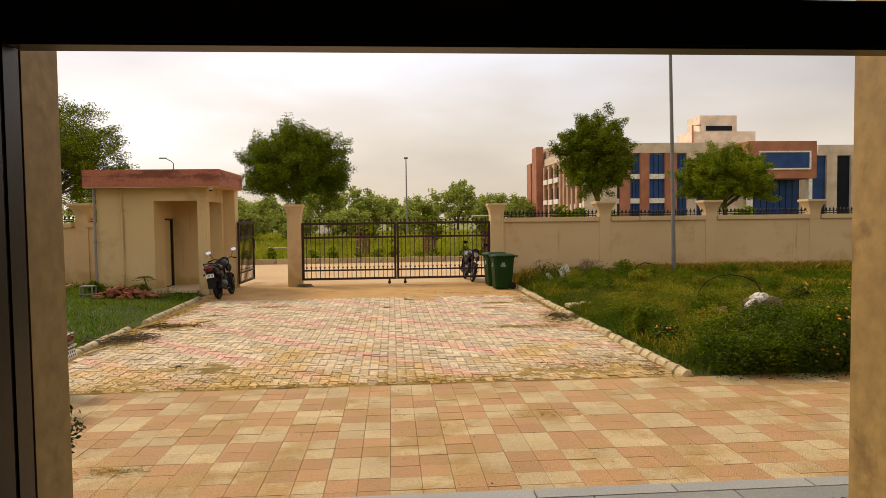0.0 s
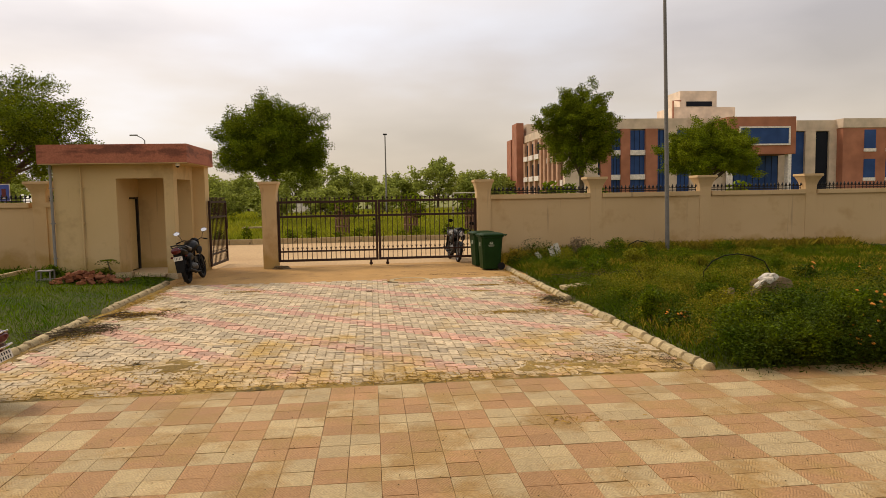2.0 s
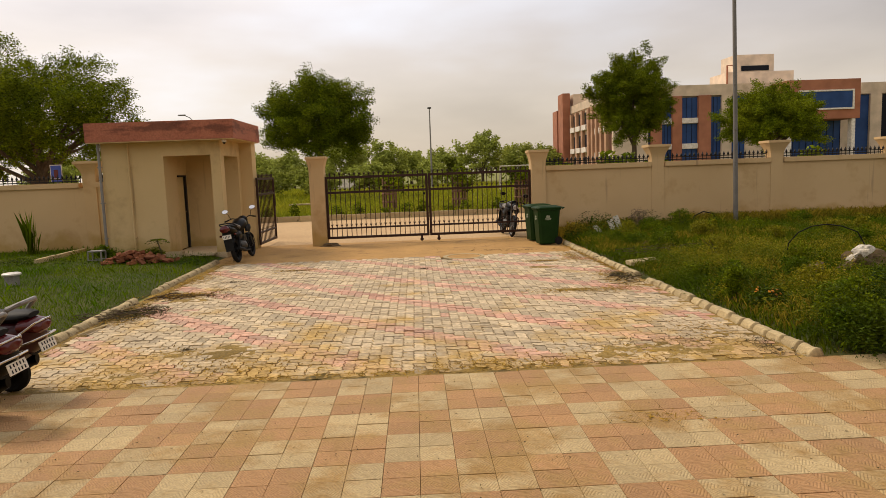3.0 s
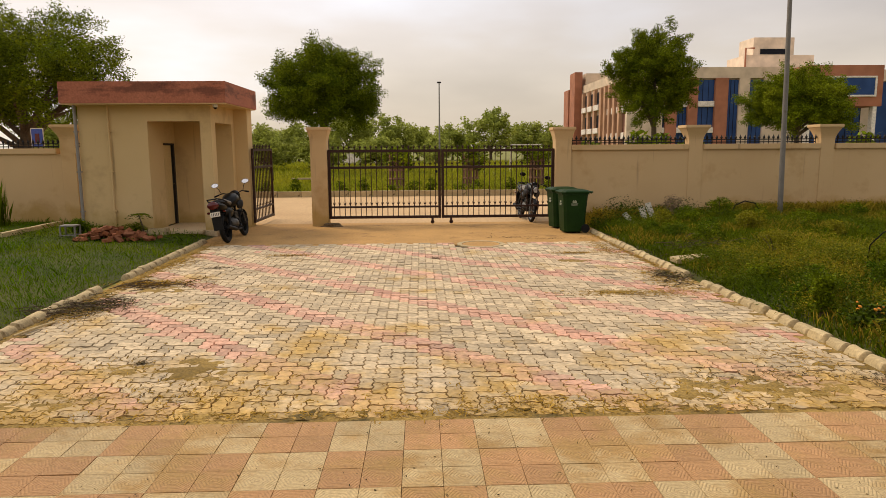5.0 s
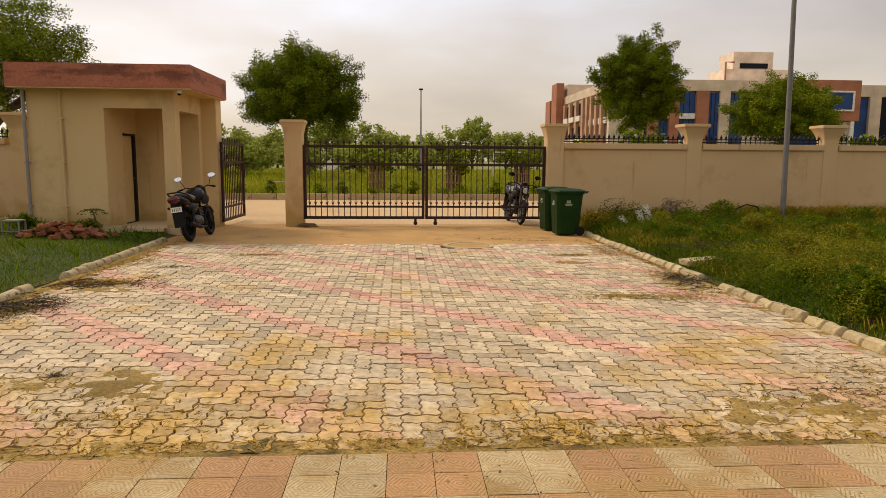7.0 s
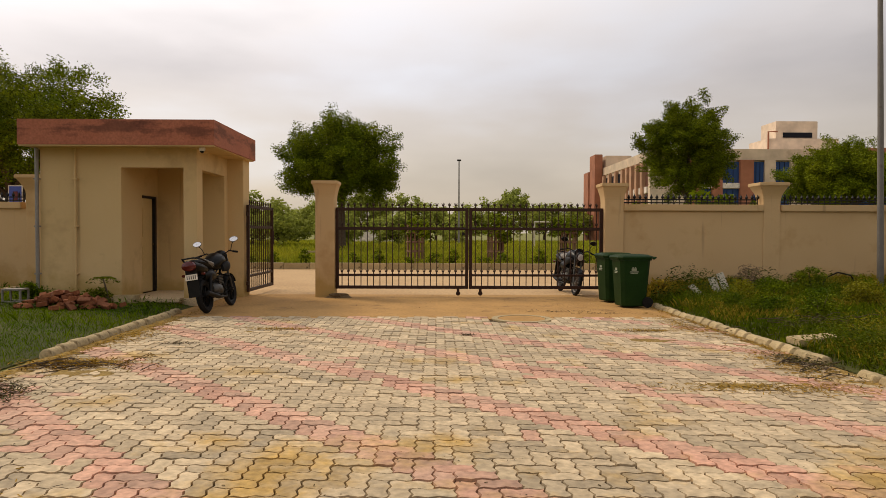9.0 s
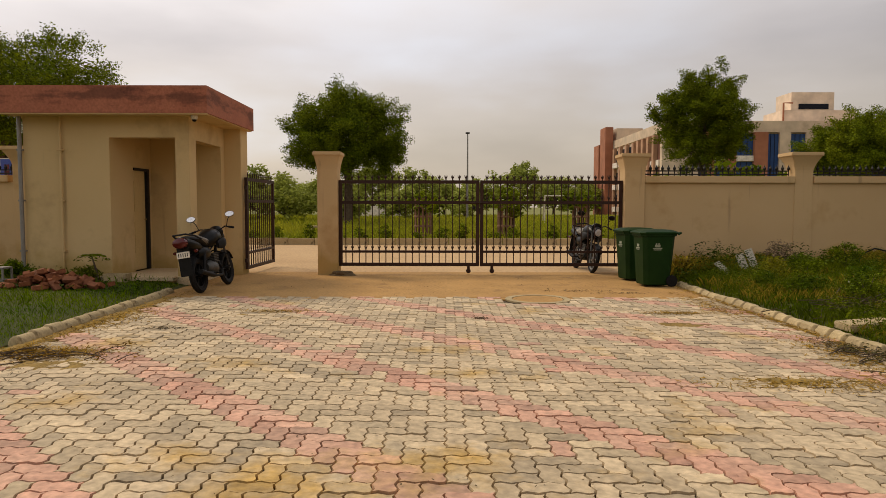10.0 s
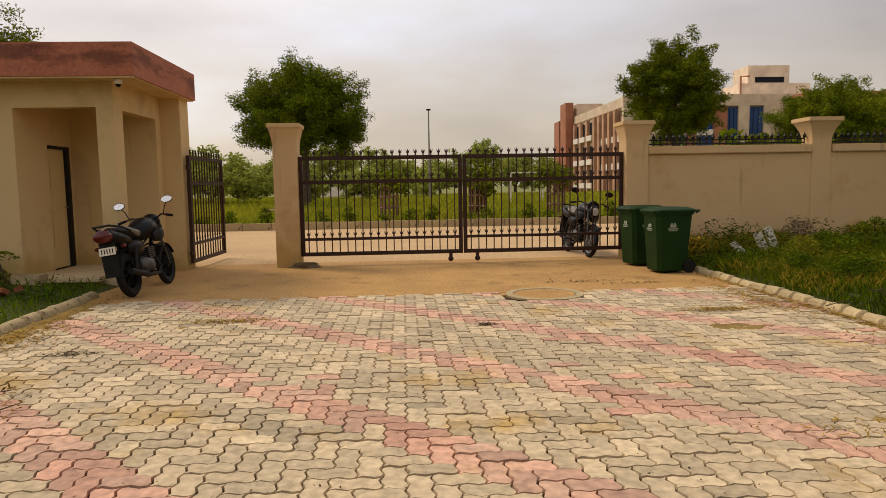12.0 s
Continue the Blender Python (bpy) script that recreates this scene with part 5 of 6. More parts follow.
rubber_mat(-0.45, 0.83, -18.75, -18.02)
rubber_mat(0.87, 1.60, -18.78, -18.0)
rubber_mat(1.63, 2.4, -18.75, -17.98)

M["leaf_pot"] = mat("small_dark_leaves", (0.02, 0.038, 0.006), (0.045, 0.07, 0.010), 3, 0.5, 0, island=0.5, spec=0.3, trans=0.15)
# potted shrub on the veranda
pot = thing("plant_pot", pose(-1.85, -17.92, FLOOR), "round black plastic pot on the veranda floor", "pot")
M["pot_black"] = mat("black_pot_plastic", (0.015, 0.014, 0.012), (0.025, 0.023, 0.02), 6, 0.7, 0.2)
part("vessel", one(lathe, [(0.10, 0.0), (0.13, 0.12), (0.155, 0.24), (0.17, 0.25), (0.17, 0.28), (0.145, 0.28), (0.14, 0.24)], None, 24), M["pot_black"], pot, smooth=True)
part("potting_soil", one(lathe, [(0.145, 0.24), (0.12, 0.255), (0.01, 0.26)], None, 20), M["soil"], pot)
bush(500, -1.85, -17.92, FLOOR + 0.18, (0.29, 0.28, 0.36), M["leaf_pot"], 90, 90, 0.05, 0.016, "potted_shrub", "small dark green shrub growing in the pot", "plant")


# ---- wheelie bins ----
M["bin_green"] = mat("green_bin_plastic", (0.006, 0.027, 0.0045), (0.009, 0.036, 0.006), 4, 0.5, 0.06, stain=((0.02, 0.05, 0.02), 5, 0.64), spec=0.12)
M["print_white"] = mat("faded_white_print", (0.20, 0.25, 0.19), (0.30, 0.34, 0.27), 20, 0.6, 0)


def wheelie_bin(m, label):
    b = thing("wheelie_bin", m, label, "bin", "wheelie bins")
    bm = bmesh.new()
    loft(bm, [squares(0.43, 0.46, 0.03), squares(0.45, 0.48, 0.05), squares(0.545, 0.60, 0.90, 0, 0.01), squares(0.58, 0.66, 0.905, 0, 0.01), squares(0.58, 0.66, 0.945, 0, 0.01)])
    part("body", bm, M["bin_green"], b)
    bm = bmesh.new()
    loft(bm, [squares(0.61, 0.70, 0.94, 0, 0.01), squares(0.62, 0.71, 0.965, 0, 0.01), squares(0.59, 0.68, 0.985, 0, 0.01), squares(0.42, 0.5, 1.015, 0, 0.02), squares(0.2, 0.25, 1.022, 0, 0.02)])
    part("lid", bm, M["bin_green"], b)
    part("handle", one(tube, [(-0.24, 0.36, 0.93), (-0.24, 0.41, 0.96), (0.24, 0.41, 0.96), (0.24, 0.36, 0.93)], 0.016, 8), M["bin_green"], b)
    for s in (-1, 1):
        part("wheel", one(lathe, [(0.02, -0.03), (0.10, -0.028), (0.105, 0.0), (0.10, 0.028), (0.02, 0.03)], pose(s * 0.24, 0.25, 0.105, 0, 90, 0), 18), M["rubber"], b, "black rubber wheel")
    for sx, rot in ((0, 0), (1, 1)):
        bm = bmesh.new()
        box(bm, -0.05, 0.05, -0.002, 0.0, 0.03, 0.075)
        box(bm, -0.035, -0.01, -0.002, 0.0, 0.075, 0.10)
        box(bm, 0.01, 0.035, -0.002, 0.0, 0.075, 0.10)
        box(bm, -0.085, 0.085, -0.002, 0.0, 0.0, 0.018)
        box(bm, -0.07, 0.07, -0.002, 0.0, -0.025, -0.01)
        d = part("emblem", bm, M["print_white"], b, "faded white printed emblem")
        d.matrix_local = (pose(0, -0.285, 0.68, -3.5, 0, 0) if not sx else pose(0.262, -0.03, 0.68, 0, 3.2, 0) @ pose(0, 0, 0, 0, 0, 90))
    return b


wheelie_bin(pose(3.13, -1.78, 0, 0, 0, -84), "dark green plastic wheelie bin with a closed lid")
wheelie_bin(pose(3.06, -0.80, 0, 0, 0, -80), "dark green plastic wheelie bin behind another bin")

# ---- manhole ----
mh = thing("manhole", pose(0.80, -3.62, 0), "round concrete manhole cover set among the pavers", "manhole")
part("ring", one(lathe, [(0.50, -0.02), (0.50, 0.005), (0.40, 0.007), (0.395, -0.02)], None, 40), M["kerb"], mh)
part("lid", one(lathe, [(0.385, -0.02), (0.385, 0.001), (0.2, 0.004), (0.01, 0.005)], None, 40), M["sand"], mh)


# ---- motorcycles and scooters ----
M["bike_black"] = mat("black_bike_paint", (0.004, 0.004, 0.004), (0.007, 0.007, 0.007), 4, 0.35, 0, spec=0.15)
M["bike_matt"] = mat("black_bike_plastic", (0.006, 0.006, 0.006), (0.011, 0.011, 0.011), 9, 0.6, 0.1, spec=0.2)
M["bike_grey"] = mat("dusty_seat_cloth", (0.08, 0.075, 0.068), (0.32, 0.30, 0.27), 14, 0.85, 0.4)
M["chrome"] = mat("chrome", (0.55, 0.55, 0.55), (0.62, 0.62, 0.62), 5, 0.2, 0, metal=1.0)
M["engine"] = mat("cast_aluminium", (0.06, 0.06, 0.058), (0.11, 0.11, 0.105), 9, 0.5, 0.1, metal=0.7)
M["mirror"] = mat("mirror_glass", (0.93, 0.94, 0.98), (0.95, 0.96, 0.99), 2, 0.03, 0, metal=1.0)
M["tail_red"] = mat("red_lamp_lens", (0.075, 0.006, 0.008), (0.095, 0.008, 0.010), 8, 0.15, 0, spec=0.5)
M["plate"] = mat("number_plate", (0.72, 0.70, 0.64), (0.76, 0.74, 0.68), 8, 0.5, 0)
M["maroon"] = mat("maroon_scooter_paint", (0.045, 0.008, 0.010), (0.06, 0.011, 0.013), 4, 0.3, 0, spec=0.4)
M["lens"] = mat("headlamp_lens", (0.5, 0.5, 0.5), (0.6, 0.6, 0.6), 5, 0.1, 0, spec=0.6)


def wheel(parent, x, r, tyre_w, spokes=6, name="wheel", rim_paint=None):
    w = part(name, one(lathe, [(r - tyre_w * 0.9, -tyre_w * 0.36), (r - tyre_w * 0.35, -tyre_w * 0.5), (r, -tyre_w * 0.18), (r, tyre_w * 0.18), (r - tyre_w * 0.35, tyre_w * 0.5), (r - tyre_w * 0.9, tyre_w * 0.36), (r - tyre_w * 0.9, -tyre_w * 0.36)],
                       pose(x, 0, r, 90, 0, 0), 28), M["rubber"], parent)
    rim = r - tyre_w * 0.85
    bm = bmesh.new()
    lathe(bm, [(rim - 0.025, -0.022), (rim, -0.03), (rim, 0.03), (rim - 0.025, 0.022), (rim - 0.025, -0.022)], pose(x, 0, r, 90, 0, 0), 28)
    lathe(bm, [(0.012, -0.06), (0.045, -0.05), (0.045, 0.05), (0.012, 0.06)], pose(x, 0, r, 90, 0, 0), 14)
    for k in range(spokes):
        a = 2 * math.pi * k / spokes
        tube(bm, [(x + 0.04 * math.cos(a), 0, r + 0.04 * math.sin(a)), (x + (rim - 0.01) * math.cos(a), 0, r + (rim - 0.01) * math.sin(a))], 0.012, 6)
    part("rim", bm, rim_paint or M["bike_matt"], w)
    return w


def oval(x, cy, cz, w, h, n=14, top=1.0, low=1.0):
    """A ring in the y-z plane at x."""
    return [(x, cy + w / 2 * math.cos(2 * math.pi * k / n), cz + (h / 2 * top if math.sin(2 * math.pi * k / n) > 0 else h / 2 * low) * math.sin(2 * math.pi * k / n)) for k in range(n)]


def mirror_ring(tip, d, w, h):
    """An oval ring d ahead of the glass, leaning back so that the glass faces a little upwards."""
    return [(p[0] + 0.36 * (p[2] - tip[2] - 0.02), p[1], p[2] - 0.3 * d) for p in oval(tip[0] + d, tip[1], tip[2] + 0.02, w, h)]


def mirrors(parent, x, y, z, stem):
    for s in (-1, 1):
        tip = (x - 0.03, s * (y + 0.10), z + stem)
        mm = part("mirror", one(tube, [(x, s * y, z), (x - 0.01, s * (y + 0.04), z + stem * 0.6), tip], 0.007, 6), M["bike_matt"], parent)
        part("mirror_shell", one(loft, [mirror_ring(tip, 0.022, 0.05, 0.03), mirror_ring(tip, 0.012, 0.165, 0.10), mirror_ring(tip, -0.004, 0.17, 0.105)]), M["bike_matt"], mm)
        part("mirror_glass", one(loft, [mirror_ring(tip, -0.0045, 0.16, 0.095), mirror_ring(tip, -0.008, 0.155, 0.09)]), M["mirror"], mm, "bright mirror glass")


def plate_bars(parent, m, rows=2):
    p = part("number_plate", one(box, -0.105, 0.105, -0.004, 0.004, -0.05, 0.05, 0.003), M["plate"], parent, "white number plate")
    p.matrix_local = m
    for r in range(rows):
        for k in range(5):
            h = 0.030 if rows == 1 else 0.015
            c = part("character", one(box, -0.006, 0.006, -0.0065, -0.004, -h, h), M["bike_matt"], p)
            c.location = (-0.07 + 0.035 * k, 0, 0.0 if rows == 1 else 0.023 - 0.046 * r)
    return p


def motorcycle(m, label, rim_paint=None, group="motorcycles"):
    """A commuter motorcycle along +x; rear axle at x = 0."""
    b = thing("motorcycle", m, label, "motorcycle", group)
    wheel(b, 0.0, 0.30, 0.10, 6, "rear_wheel", rim_paint)
    wheel(b, 1.26, 0.30, 0.085, 6, "front_wheel", rim_paint)
    bm = bmesh.new()
    for s in (-1, 1):
        tube(bm, [(1.26, s * 0.075, 0.30), (1.12, s * 0.075, 0.70), (1.05, s * 0.07, 0.93)], 0.020, 8)
    part("fork", bm, M["engine"], b)
    bm = bmesh.new()
    tube(bm, [(1.07, 0, 0.88), (0.85, 0, 0.60), (0.70, 0, 0.27), (0.42, 0, 0.25)], 0.022, 8)
    for s in (-1, 1):
        tube(bm, [(0.42, s * 0.10, 0.30), (0.0, s * 0.10, 0.30)], 0.020, 8)
        tube(bm, [(0.98, s * 0.03, 0.84), (0.45, s * 0.09, 0.68), (0.0, s * 0.10, 0.76), (-0.25, s * 0.08, 0.80)], 0.014, 8)
        tube(bm, [(0.0, s * 0.11, 0.31), (0.14, s * 0.11, 0.66)], [0.024, 0.03], 10)
    part("chassis", bm, M["bike_matt"], b)
    bm = bmesh.new()
    loft(bm, [oval(0.30, 0, 0.40, 0.16, 0.16), oval(0.38, 0, 0.38, 0.26, 0.26), oval(0.62, 0, 0.36, 0.26, 0.26), oval(0.70, 0, 0.40, 0.14, 0.16)])
    eng = part("engine", bm, M["engine"], b, "grey cast engine with cooling fins", True)
    part("cylinder", one(box, 0.585, 0.755, -0.07, 0.07, 0.44, 0.62, 0.01), M["bike_matt"], eng)
    for k in range(6):
        part("cooling_fin", one(box, 0.56, 0.78, -0.09, 0.09, 0.46 + 0.028 * k, 0.474 + 0.028 * k), M["engine"], eng)
    part("headlamp_cowl", one(loft, [oval(0.97, 0, 0.99, 0.10, 0.08), oval(1.03, 0, 0.985, 0.22, 0.19), oval(1.11, 0, 0.965, 0.24, 0.24), oval(1.13, 0, 0.96, 0.19, 0.19)]), M["bike_black"], b, "black headlamp cowl", True)
    part("fuel_tank", one(loft, [oval(0.40, 0, 0.80, 0.14, 0.16), oval(0.48, 0, 0.84, 0.27, 0.26), oval(0.66, 0, 0.88, 0.35, 0.33), oval(0.86, 0, 0.89, 0.33, 0.30), oval(1.00, 0, 0.86, 0.17, 0.18)]), M["bike_black"], b, "black fuel tank", True)
    for s in (-1, 1):
        part("tank_shroud", one(loft, [oval(0.66, s * 0.15, 0.74, 0.05, 0.12), oval(0.80, s * 0.19, 0.76, 0.07, 0.20), oval(0.98, s * 0.17, 0.78, 0.05, 0.14), oval(1.06, s * 0.12, 0.80, 0.02, 0.05)]), M["bike_matt"], b, "", True)
    seat = part("seat", one(loft, [oval(-0.34, 0, 0.91, 0.13, 0.06), oval(-0.26, 0, 0.90, 0.23, 0.11), oval(0.00, 0, 0.87, 0.28, 0.13), oval(0.26, 0, 0.81, 0.28, 0.12), oval(0.46, 0, 0.80, 0.18, 0.10)]), M["bike_matt"], b, "black seat", True)
    part("dust_cloth", one(loft, [oval(-0.06, 0.02, 0.895, 0.20, 0.10), oval(0.06, 0.0, 0.885, 0.30, 0.14), oval(0.24, -0.02, 0.835, 0.31, 0.13), oval(0.36, 0.0, 0.82, 0.22, 0.10)]), M["bike_grey"], seat, "dusty pale cloth over the seat", True)
    part("side_panel", one(loft, [oval(0.00, 0, 0.66, 0.16, 0.20), oval(0.12, 0, 0.65, 0.27, 0.28), oval(0.36, 0, 0.64, 0.27, 0.26), oval(0.46, 0, 0.66, 0.18, 0.16)]), M["bike_black"], b, "", True)
    part("tail_cowl", one(loft, [oval(-0.50, 0, 0.86, 0.13, 0.10), oval(-0.44, 0, 0.85, 0.25, 0.20), oval(-0.18, 0, 0.80, 0.30, 0.21), oval(0.05, 0, 0.76, 0.24, 0.18)]), M["bike_black"], b, "", True)
    part("tail_lamp", one(loft, [oval(-0.535, 0, 0.85, 0.14, 0.09), oval(-0.51, 0, 0.85, 0.22, 0.16), oval(-0.44, 0, 0.85, 0.235, 0.18)]), M["tail_red"], b, "dark red tail lamp", True)
    part("grab_rail", one(tube, [(0.0, 0.15, 0.88), (-0.25, 0.16, 0.94), (-0.46, 0.10, 0.98), (-0.46, -0.10, 0.98), (-0.25, -0.16, 0.94), (0.0, -0.15, 0.88)], 0.015, 8), M["bike_matt"], b)
    arc = [(0.34 * math.cos(a), 0.0, 0.30 + 0.35 * math.sin(a)) for a in [0.5 + 0.28 * k for k in range(9)]]
    bm = bmesh.new()
    loft(bm, [[(p[0], -0.07, p[2]), (p[0] * 1.01, 0, p[2] + 0.02), (p[0], 0.07, p[2]), (p[0] * 0.97, 0.06, p[2] - 0.012), (p[0] * 0.97, -0.06, p[2] - 0.012)] for p in arc])
    part("rear_mudguard", bm, M["bike_matt"], b)
    part("mud_flap", one(box, -0.425, -0.410, -0.10, 0.10, 0.32, 0.78, 0.004), M["bike_matt"], b)
    arc = [(1.26 + 0.335 * math.cos(a), 0.0, 0.30 + 0.335 * math.sin(a)) for a in [0.5 + 0.3 * k for k in range(8)]]
    bm = bmesh.new()
    loft(bm, [[(p[0], -0.06, p[2] - 0.01), (p[0], 0, p[2] + 0.015), (p[0], 0.06, p[2] - 0.01), (p[0] - 0.004, 0.0, p[2] - 0.008)] for p in arc])
    part("front_mudguard", bm, M["bike_black"], b)
    part("exhaust", one(tube, [(0.74, -0.06, 0.50), (0.84, -0.09, 0.32), (0.70, -0.13, 0.22), (0.30, -0.15, 0.24), (0.26, -0.15, 0.25), (-0.28, -0.17, 0.36)], [0.02, 0.02, 0.02, 0.025, 0.04, 0.04], 12), M["bike_matt"], b, "black exhaust", True)
    part("handlebar", one(tube, [(0.88, -0.40, 1.0), (0.97, -0.22, 1.05), (1.04, -0.06, 0.99), (1.04, 0.06, 0.99), (0.97, 0.22, 1.05), (0.88, 0.40, 1.0)], 0.012, 8), M["bike_matt"], b)
    for s in (-1, 1):
        part("grip", one(tube, [(0.88, s * 0.40, 1.0), (0.93, s * 0.30, 1.027)], 0.019, 10), M["rubber"], b)
        part("indicator", one(loft, [oval(-0.36, s * 0.17, 0.70, 0.05, 0.04), oval(-0.33, s * 0.17, 0.70, 0.075, 0.055), oval(-0.29, s * 0.16, 0.70, 0.04, 0.03)]), M["tail_red"], b)
        part("foot_peg", one(tube, [(0.40, s * 0.10, 0.28), (0.40, s * 0.25, 0.27)], 0.014, 8), M["rubber"], b)
    part("headlamp", one(loft, [oval(1.24, 0, 0.88, 0.12, 0.14), oval(1.22, 0, 0.88, 0.18, 0.20), oval(1.12, 0, 0.90, 0.20, 0.24), oval(1.03, 0, 0.96, 0.16, 0.14)]), M["bike_black"], b, "", True)
    part("headlamp_lens", one(loft, [oval(1.255, 0, 0.88, 0.09, 0.11), oval(1.243, 0, 0.88, 0.14, 0.16)]), M["lens"], b, "clear headlamp lens")
    part("leg_guard", one(tube, [(0.80, 0, 0.66), (0.86, -0.24, 0.56), (0.84, -0.26, 0.36), (0.72, 0, 0.30), (0.84, 0.26, 0.36), (0.86, 0.24, 0.56), (0.80, 0, 0.66)], 0.012, 8), M["bike_matt"], b)
    part("side_stand", one(tube, [(0.42, 0.10, 0.27), (0.36, 0.24, 0.015)], 0.012, 8), M["bike_matt"], b)
    mirrors(b, 0.96, 0.25, 1.04, 0.19)
    plate_bars(b, pose(-0.440, 0, 0.66, 0, 0, -90) @ pose(0, 0, 0, -8, 0, 0), 1)
    return b


def scooter(m, label, paint):
    """A scooter along +x; rear axle at x = 0."""
    b = thing("scooter", m, label, "scooter", "scooters")
    wheel(b, 0.0, 0.22, 0.10, 5, "rear_wheel")
    wheel(b, 1.24, 0.22, 0.09, 5, "front_wheel")
    part("body", one(loft, [oval(-0.44, 0, 0.62, 0.12, 0.14), oval(-0.38, 0, 0.59, 0.28, 0.30), oval(-0.16, 0, 0.54, 0.42, 0.46), oval(0.12, 0, 0.52, 0.46, 0.50), oval(0.38, 0, 0.49, 0.38, 0.46), oval(0.50, 0, 0.45, 0.26, 0.36)]), paint, b, "", True)
    for s in (-1, 1):
        part("side_cover", one(loft, [oval(-0.22, s * 0.13, 0.30, 0.06, 0.10), oval(-0.08, s * 0.16, 0.30, 0.10, 0.26), oval(0.16, s * 0.17, 0.30, 0.10, 0.28), oval(0.36, s * 0.15, 0.32, 0.06, 0.18)]), M["bike_black"], b, "", True)
    part("seat", one(loft, [oval(-0.38, 0, 0.80, 0.16, 0.05), oval(-0.30, 0, 0.79, 0.26, 0.10), oval(0.0, 0, 0.775, 0.31, 0.12), oval(0.30, 0, 0.755, 0.30, 0.12), oval(0.50, 0, 0.75, 0.18, 0.10)]), M["bike_matt"], b, "black seat", True)
    part("floorboard", one(box, 0.42, 0.86, -0.17, 0.17, 0.25, 0.32, 0.02), M["bike_matt"], b)
    part("front_apron", one(loft, [oval(0.86, 0, 0.32, 0.30, 0.10), oval(0.92, 0, 0.50, 0.44, 0.10), oval(0.98, 0, 0.74, 0.40, 0.10), oval(1.00, 0, 0.92, 0.20, 0.08)]), paint, b, "", True)
    part("front_mudguard", one(loft, [oval(1.00, 0, 0.40, 0.12, 0.10), oval(1.14, 0, 0.46, 0.16, 0.08), oval(1.30, 0, 0.46, 0.16, 0.06), oval(1.46, 0, 0.36, 0.10, 0.05)]), paint, b, "", True)
    part("steering_column", one(tube, [(1.20, 0, 0.25), (1.06, 0, 0.60), (0.98, 0, 0.98)], 0.03, 10), M["bike_matt"], b)
    part("handlebar_cowl", one(loft, [oval(1.10, 0, 1.00, 0.12, 0.10), oval(1.06, 0, 1.0, 0.20, 0.15), oval(0.94, 0, 1.01, 0.22, 0.12), oval(0.88, 0, 1.0, 0.12, 0.08)]), paint, b, "", True)
    part("headlamp", one(loft, [oval(1.115, 0, 1.0, 0.08, 0.06), oval(1.10, 0, 1.0, 0.13, 0.10)]), M["lens"], b, "clear headlamp")
    for s in (-1, 1):
        part("grip", one(tube, [(0.96, s * 0.10, 1.01), (0.90, s * 0.36, 1.01)], [0.016, 0.019], 10), M["rubber"], b)
    part("grab_rail", one(tube, [(0.10, 0.19, 0.66), (-0.10, 0.20, 0.74), (-0.27, 0.18, 0.90), (-0.34, 0.10, 0.93), (-0.34, -0.10, 0.93), (-0.27, -0.18, 0.90), (-0.10, -0.20, 0.74), (0.10, -0.19, 0.66)], [0.014, 0.018, 0.026, 0.022, 0.022, 0.026, 0.018, 0.014], 8), M["galv"], b, "silver grab rail", True)
    bm = bmesh.new()
    for s in (-1, 1):
        tube(bm, [(0.40, s * 0.23, 0.34), (0.10, s * 0.25, 0.44), (-0.25, s * 0.24, 0.52), (-0.44, s * 0.16, 0.58), (-0.50, 0, 0.60)], 0.011, 8)
        tube(bm, [(-0.25, s * 0.24, 0.52), (-0.36, s * 0.20, 0.66), (-0.46, s * 0.10, 0.74), (-0.48, 0, 0.75)], 0.010, 8)
        tube(bm, [(0.10, s * 0.25, 0.44), (0.06, s * 0.23, 0.62)], 0.010, 8)
    part("body_guard", bm, M["chrome"], b, "chrome tube guard round the tail")
    part("tail_lamp", one(loft, [oval(-0.49, 0, 0.69, 0.14, 0.07), oval(-0.45, 0, 0.69, 0.26, 0.14), oval(-0.30, 0, 0.70, 0.34, 0.16)]), M["tail_red"], b, "red tail lamp", True)
    part("rear_mudguard", one(loft, [oval(-0.34, 0, 0.42, 0.16, 0.05), oval(-0.26, 0, 0.48, 0.18, 0.06), oval(0.05, 0, 0.50, 0.18, 0.06)]), M["bike_matt"], b, "", True)
    part("exhaust", one(tube, [(0.40, -0.12, 0.20), (0.12, -0.15, 0.22), (0.08, -0.16, 0.23), (-0.16, -0.17, 0.26)], [0.02, 0.025, 0.05, 0.05], 12), M["bike_matt"], b, "", True)
    part("centre_stand", one(tube, [(0.30, 0.12, 0.26), (0.22, 0.16, 0.015)], 0.012, 8), M["bike_matt"], b)
    mirrors(b, 0.96, 0.18, 1.04, 0.18)
    plate_bars(b, pose(-0.47, 0, 0.50, 0, 0, -90) @ pose(0, 0, 0, -14, 0, 0))
    return b


motorcycle(pose(-4.62, -2.99, 0, 0, 0, 88) @ pose(0, 0, 0, -9, 0, 0), "black motorcycle with a dusty cloth on its seat by the hut")
motorcycle(pose(2.42, 1.80, -0.008, 0, 0, -85) @ pose(0, 0, 0, -9, 0, 0), "black motorcycle with silver wheels outside the closed gate", M["galv"])
scooter(pose(-4.15, -13.55, 0, 0, 0, 168) @ pose(0, 0, 0, -6, 0, 0), "black scooter with a chrome tail guard on the tiles", M["bike_black"])
scooter(pose(-4.33, -12.76, 0, 0, 0, 170) @ pose(0, 0, 0, -6, 0, 0), "dark maroon scooter with a chrome tail guard", M["maroon"])


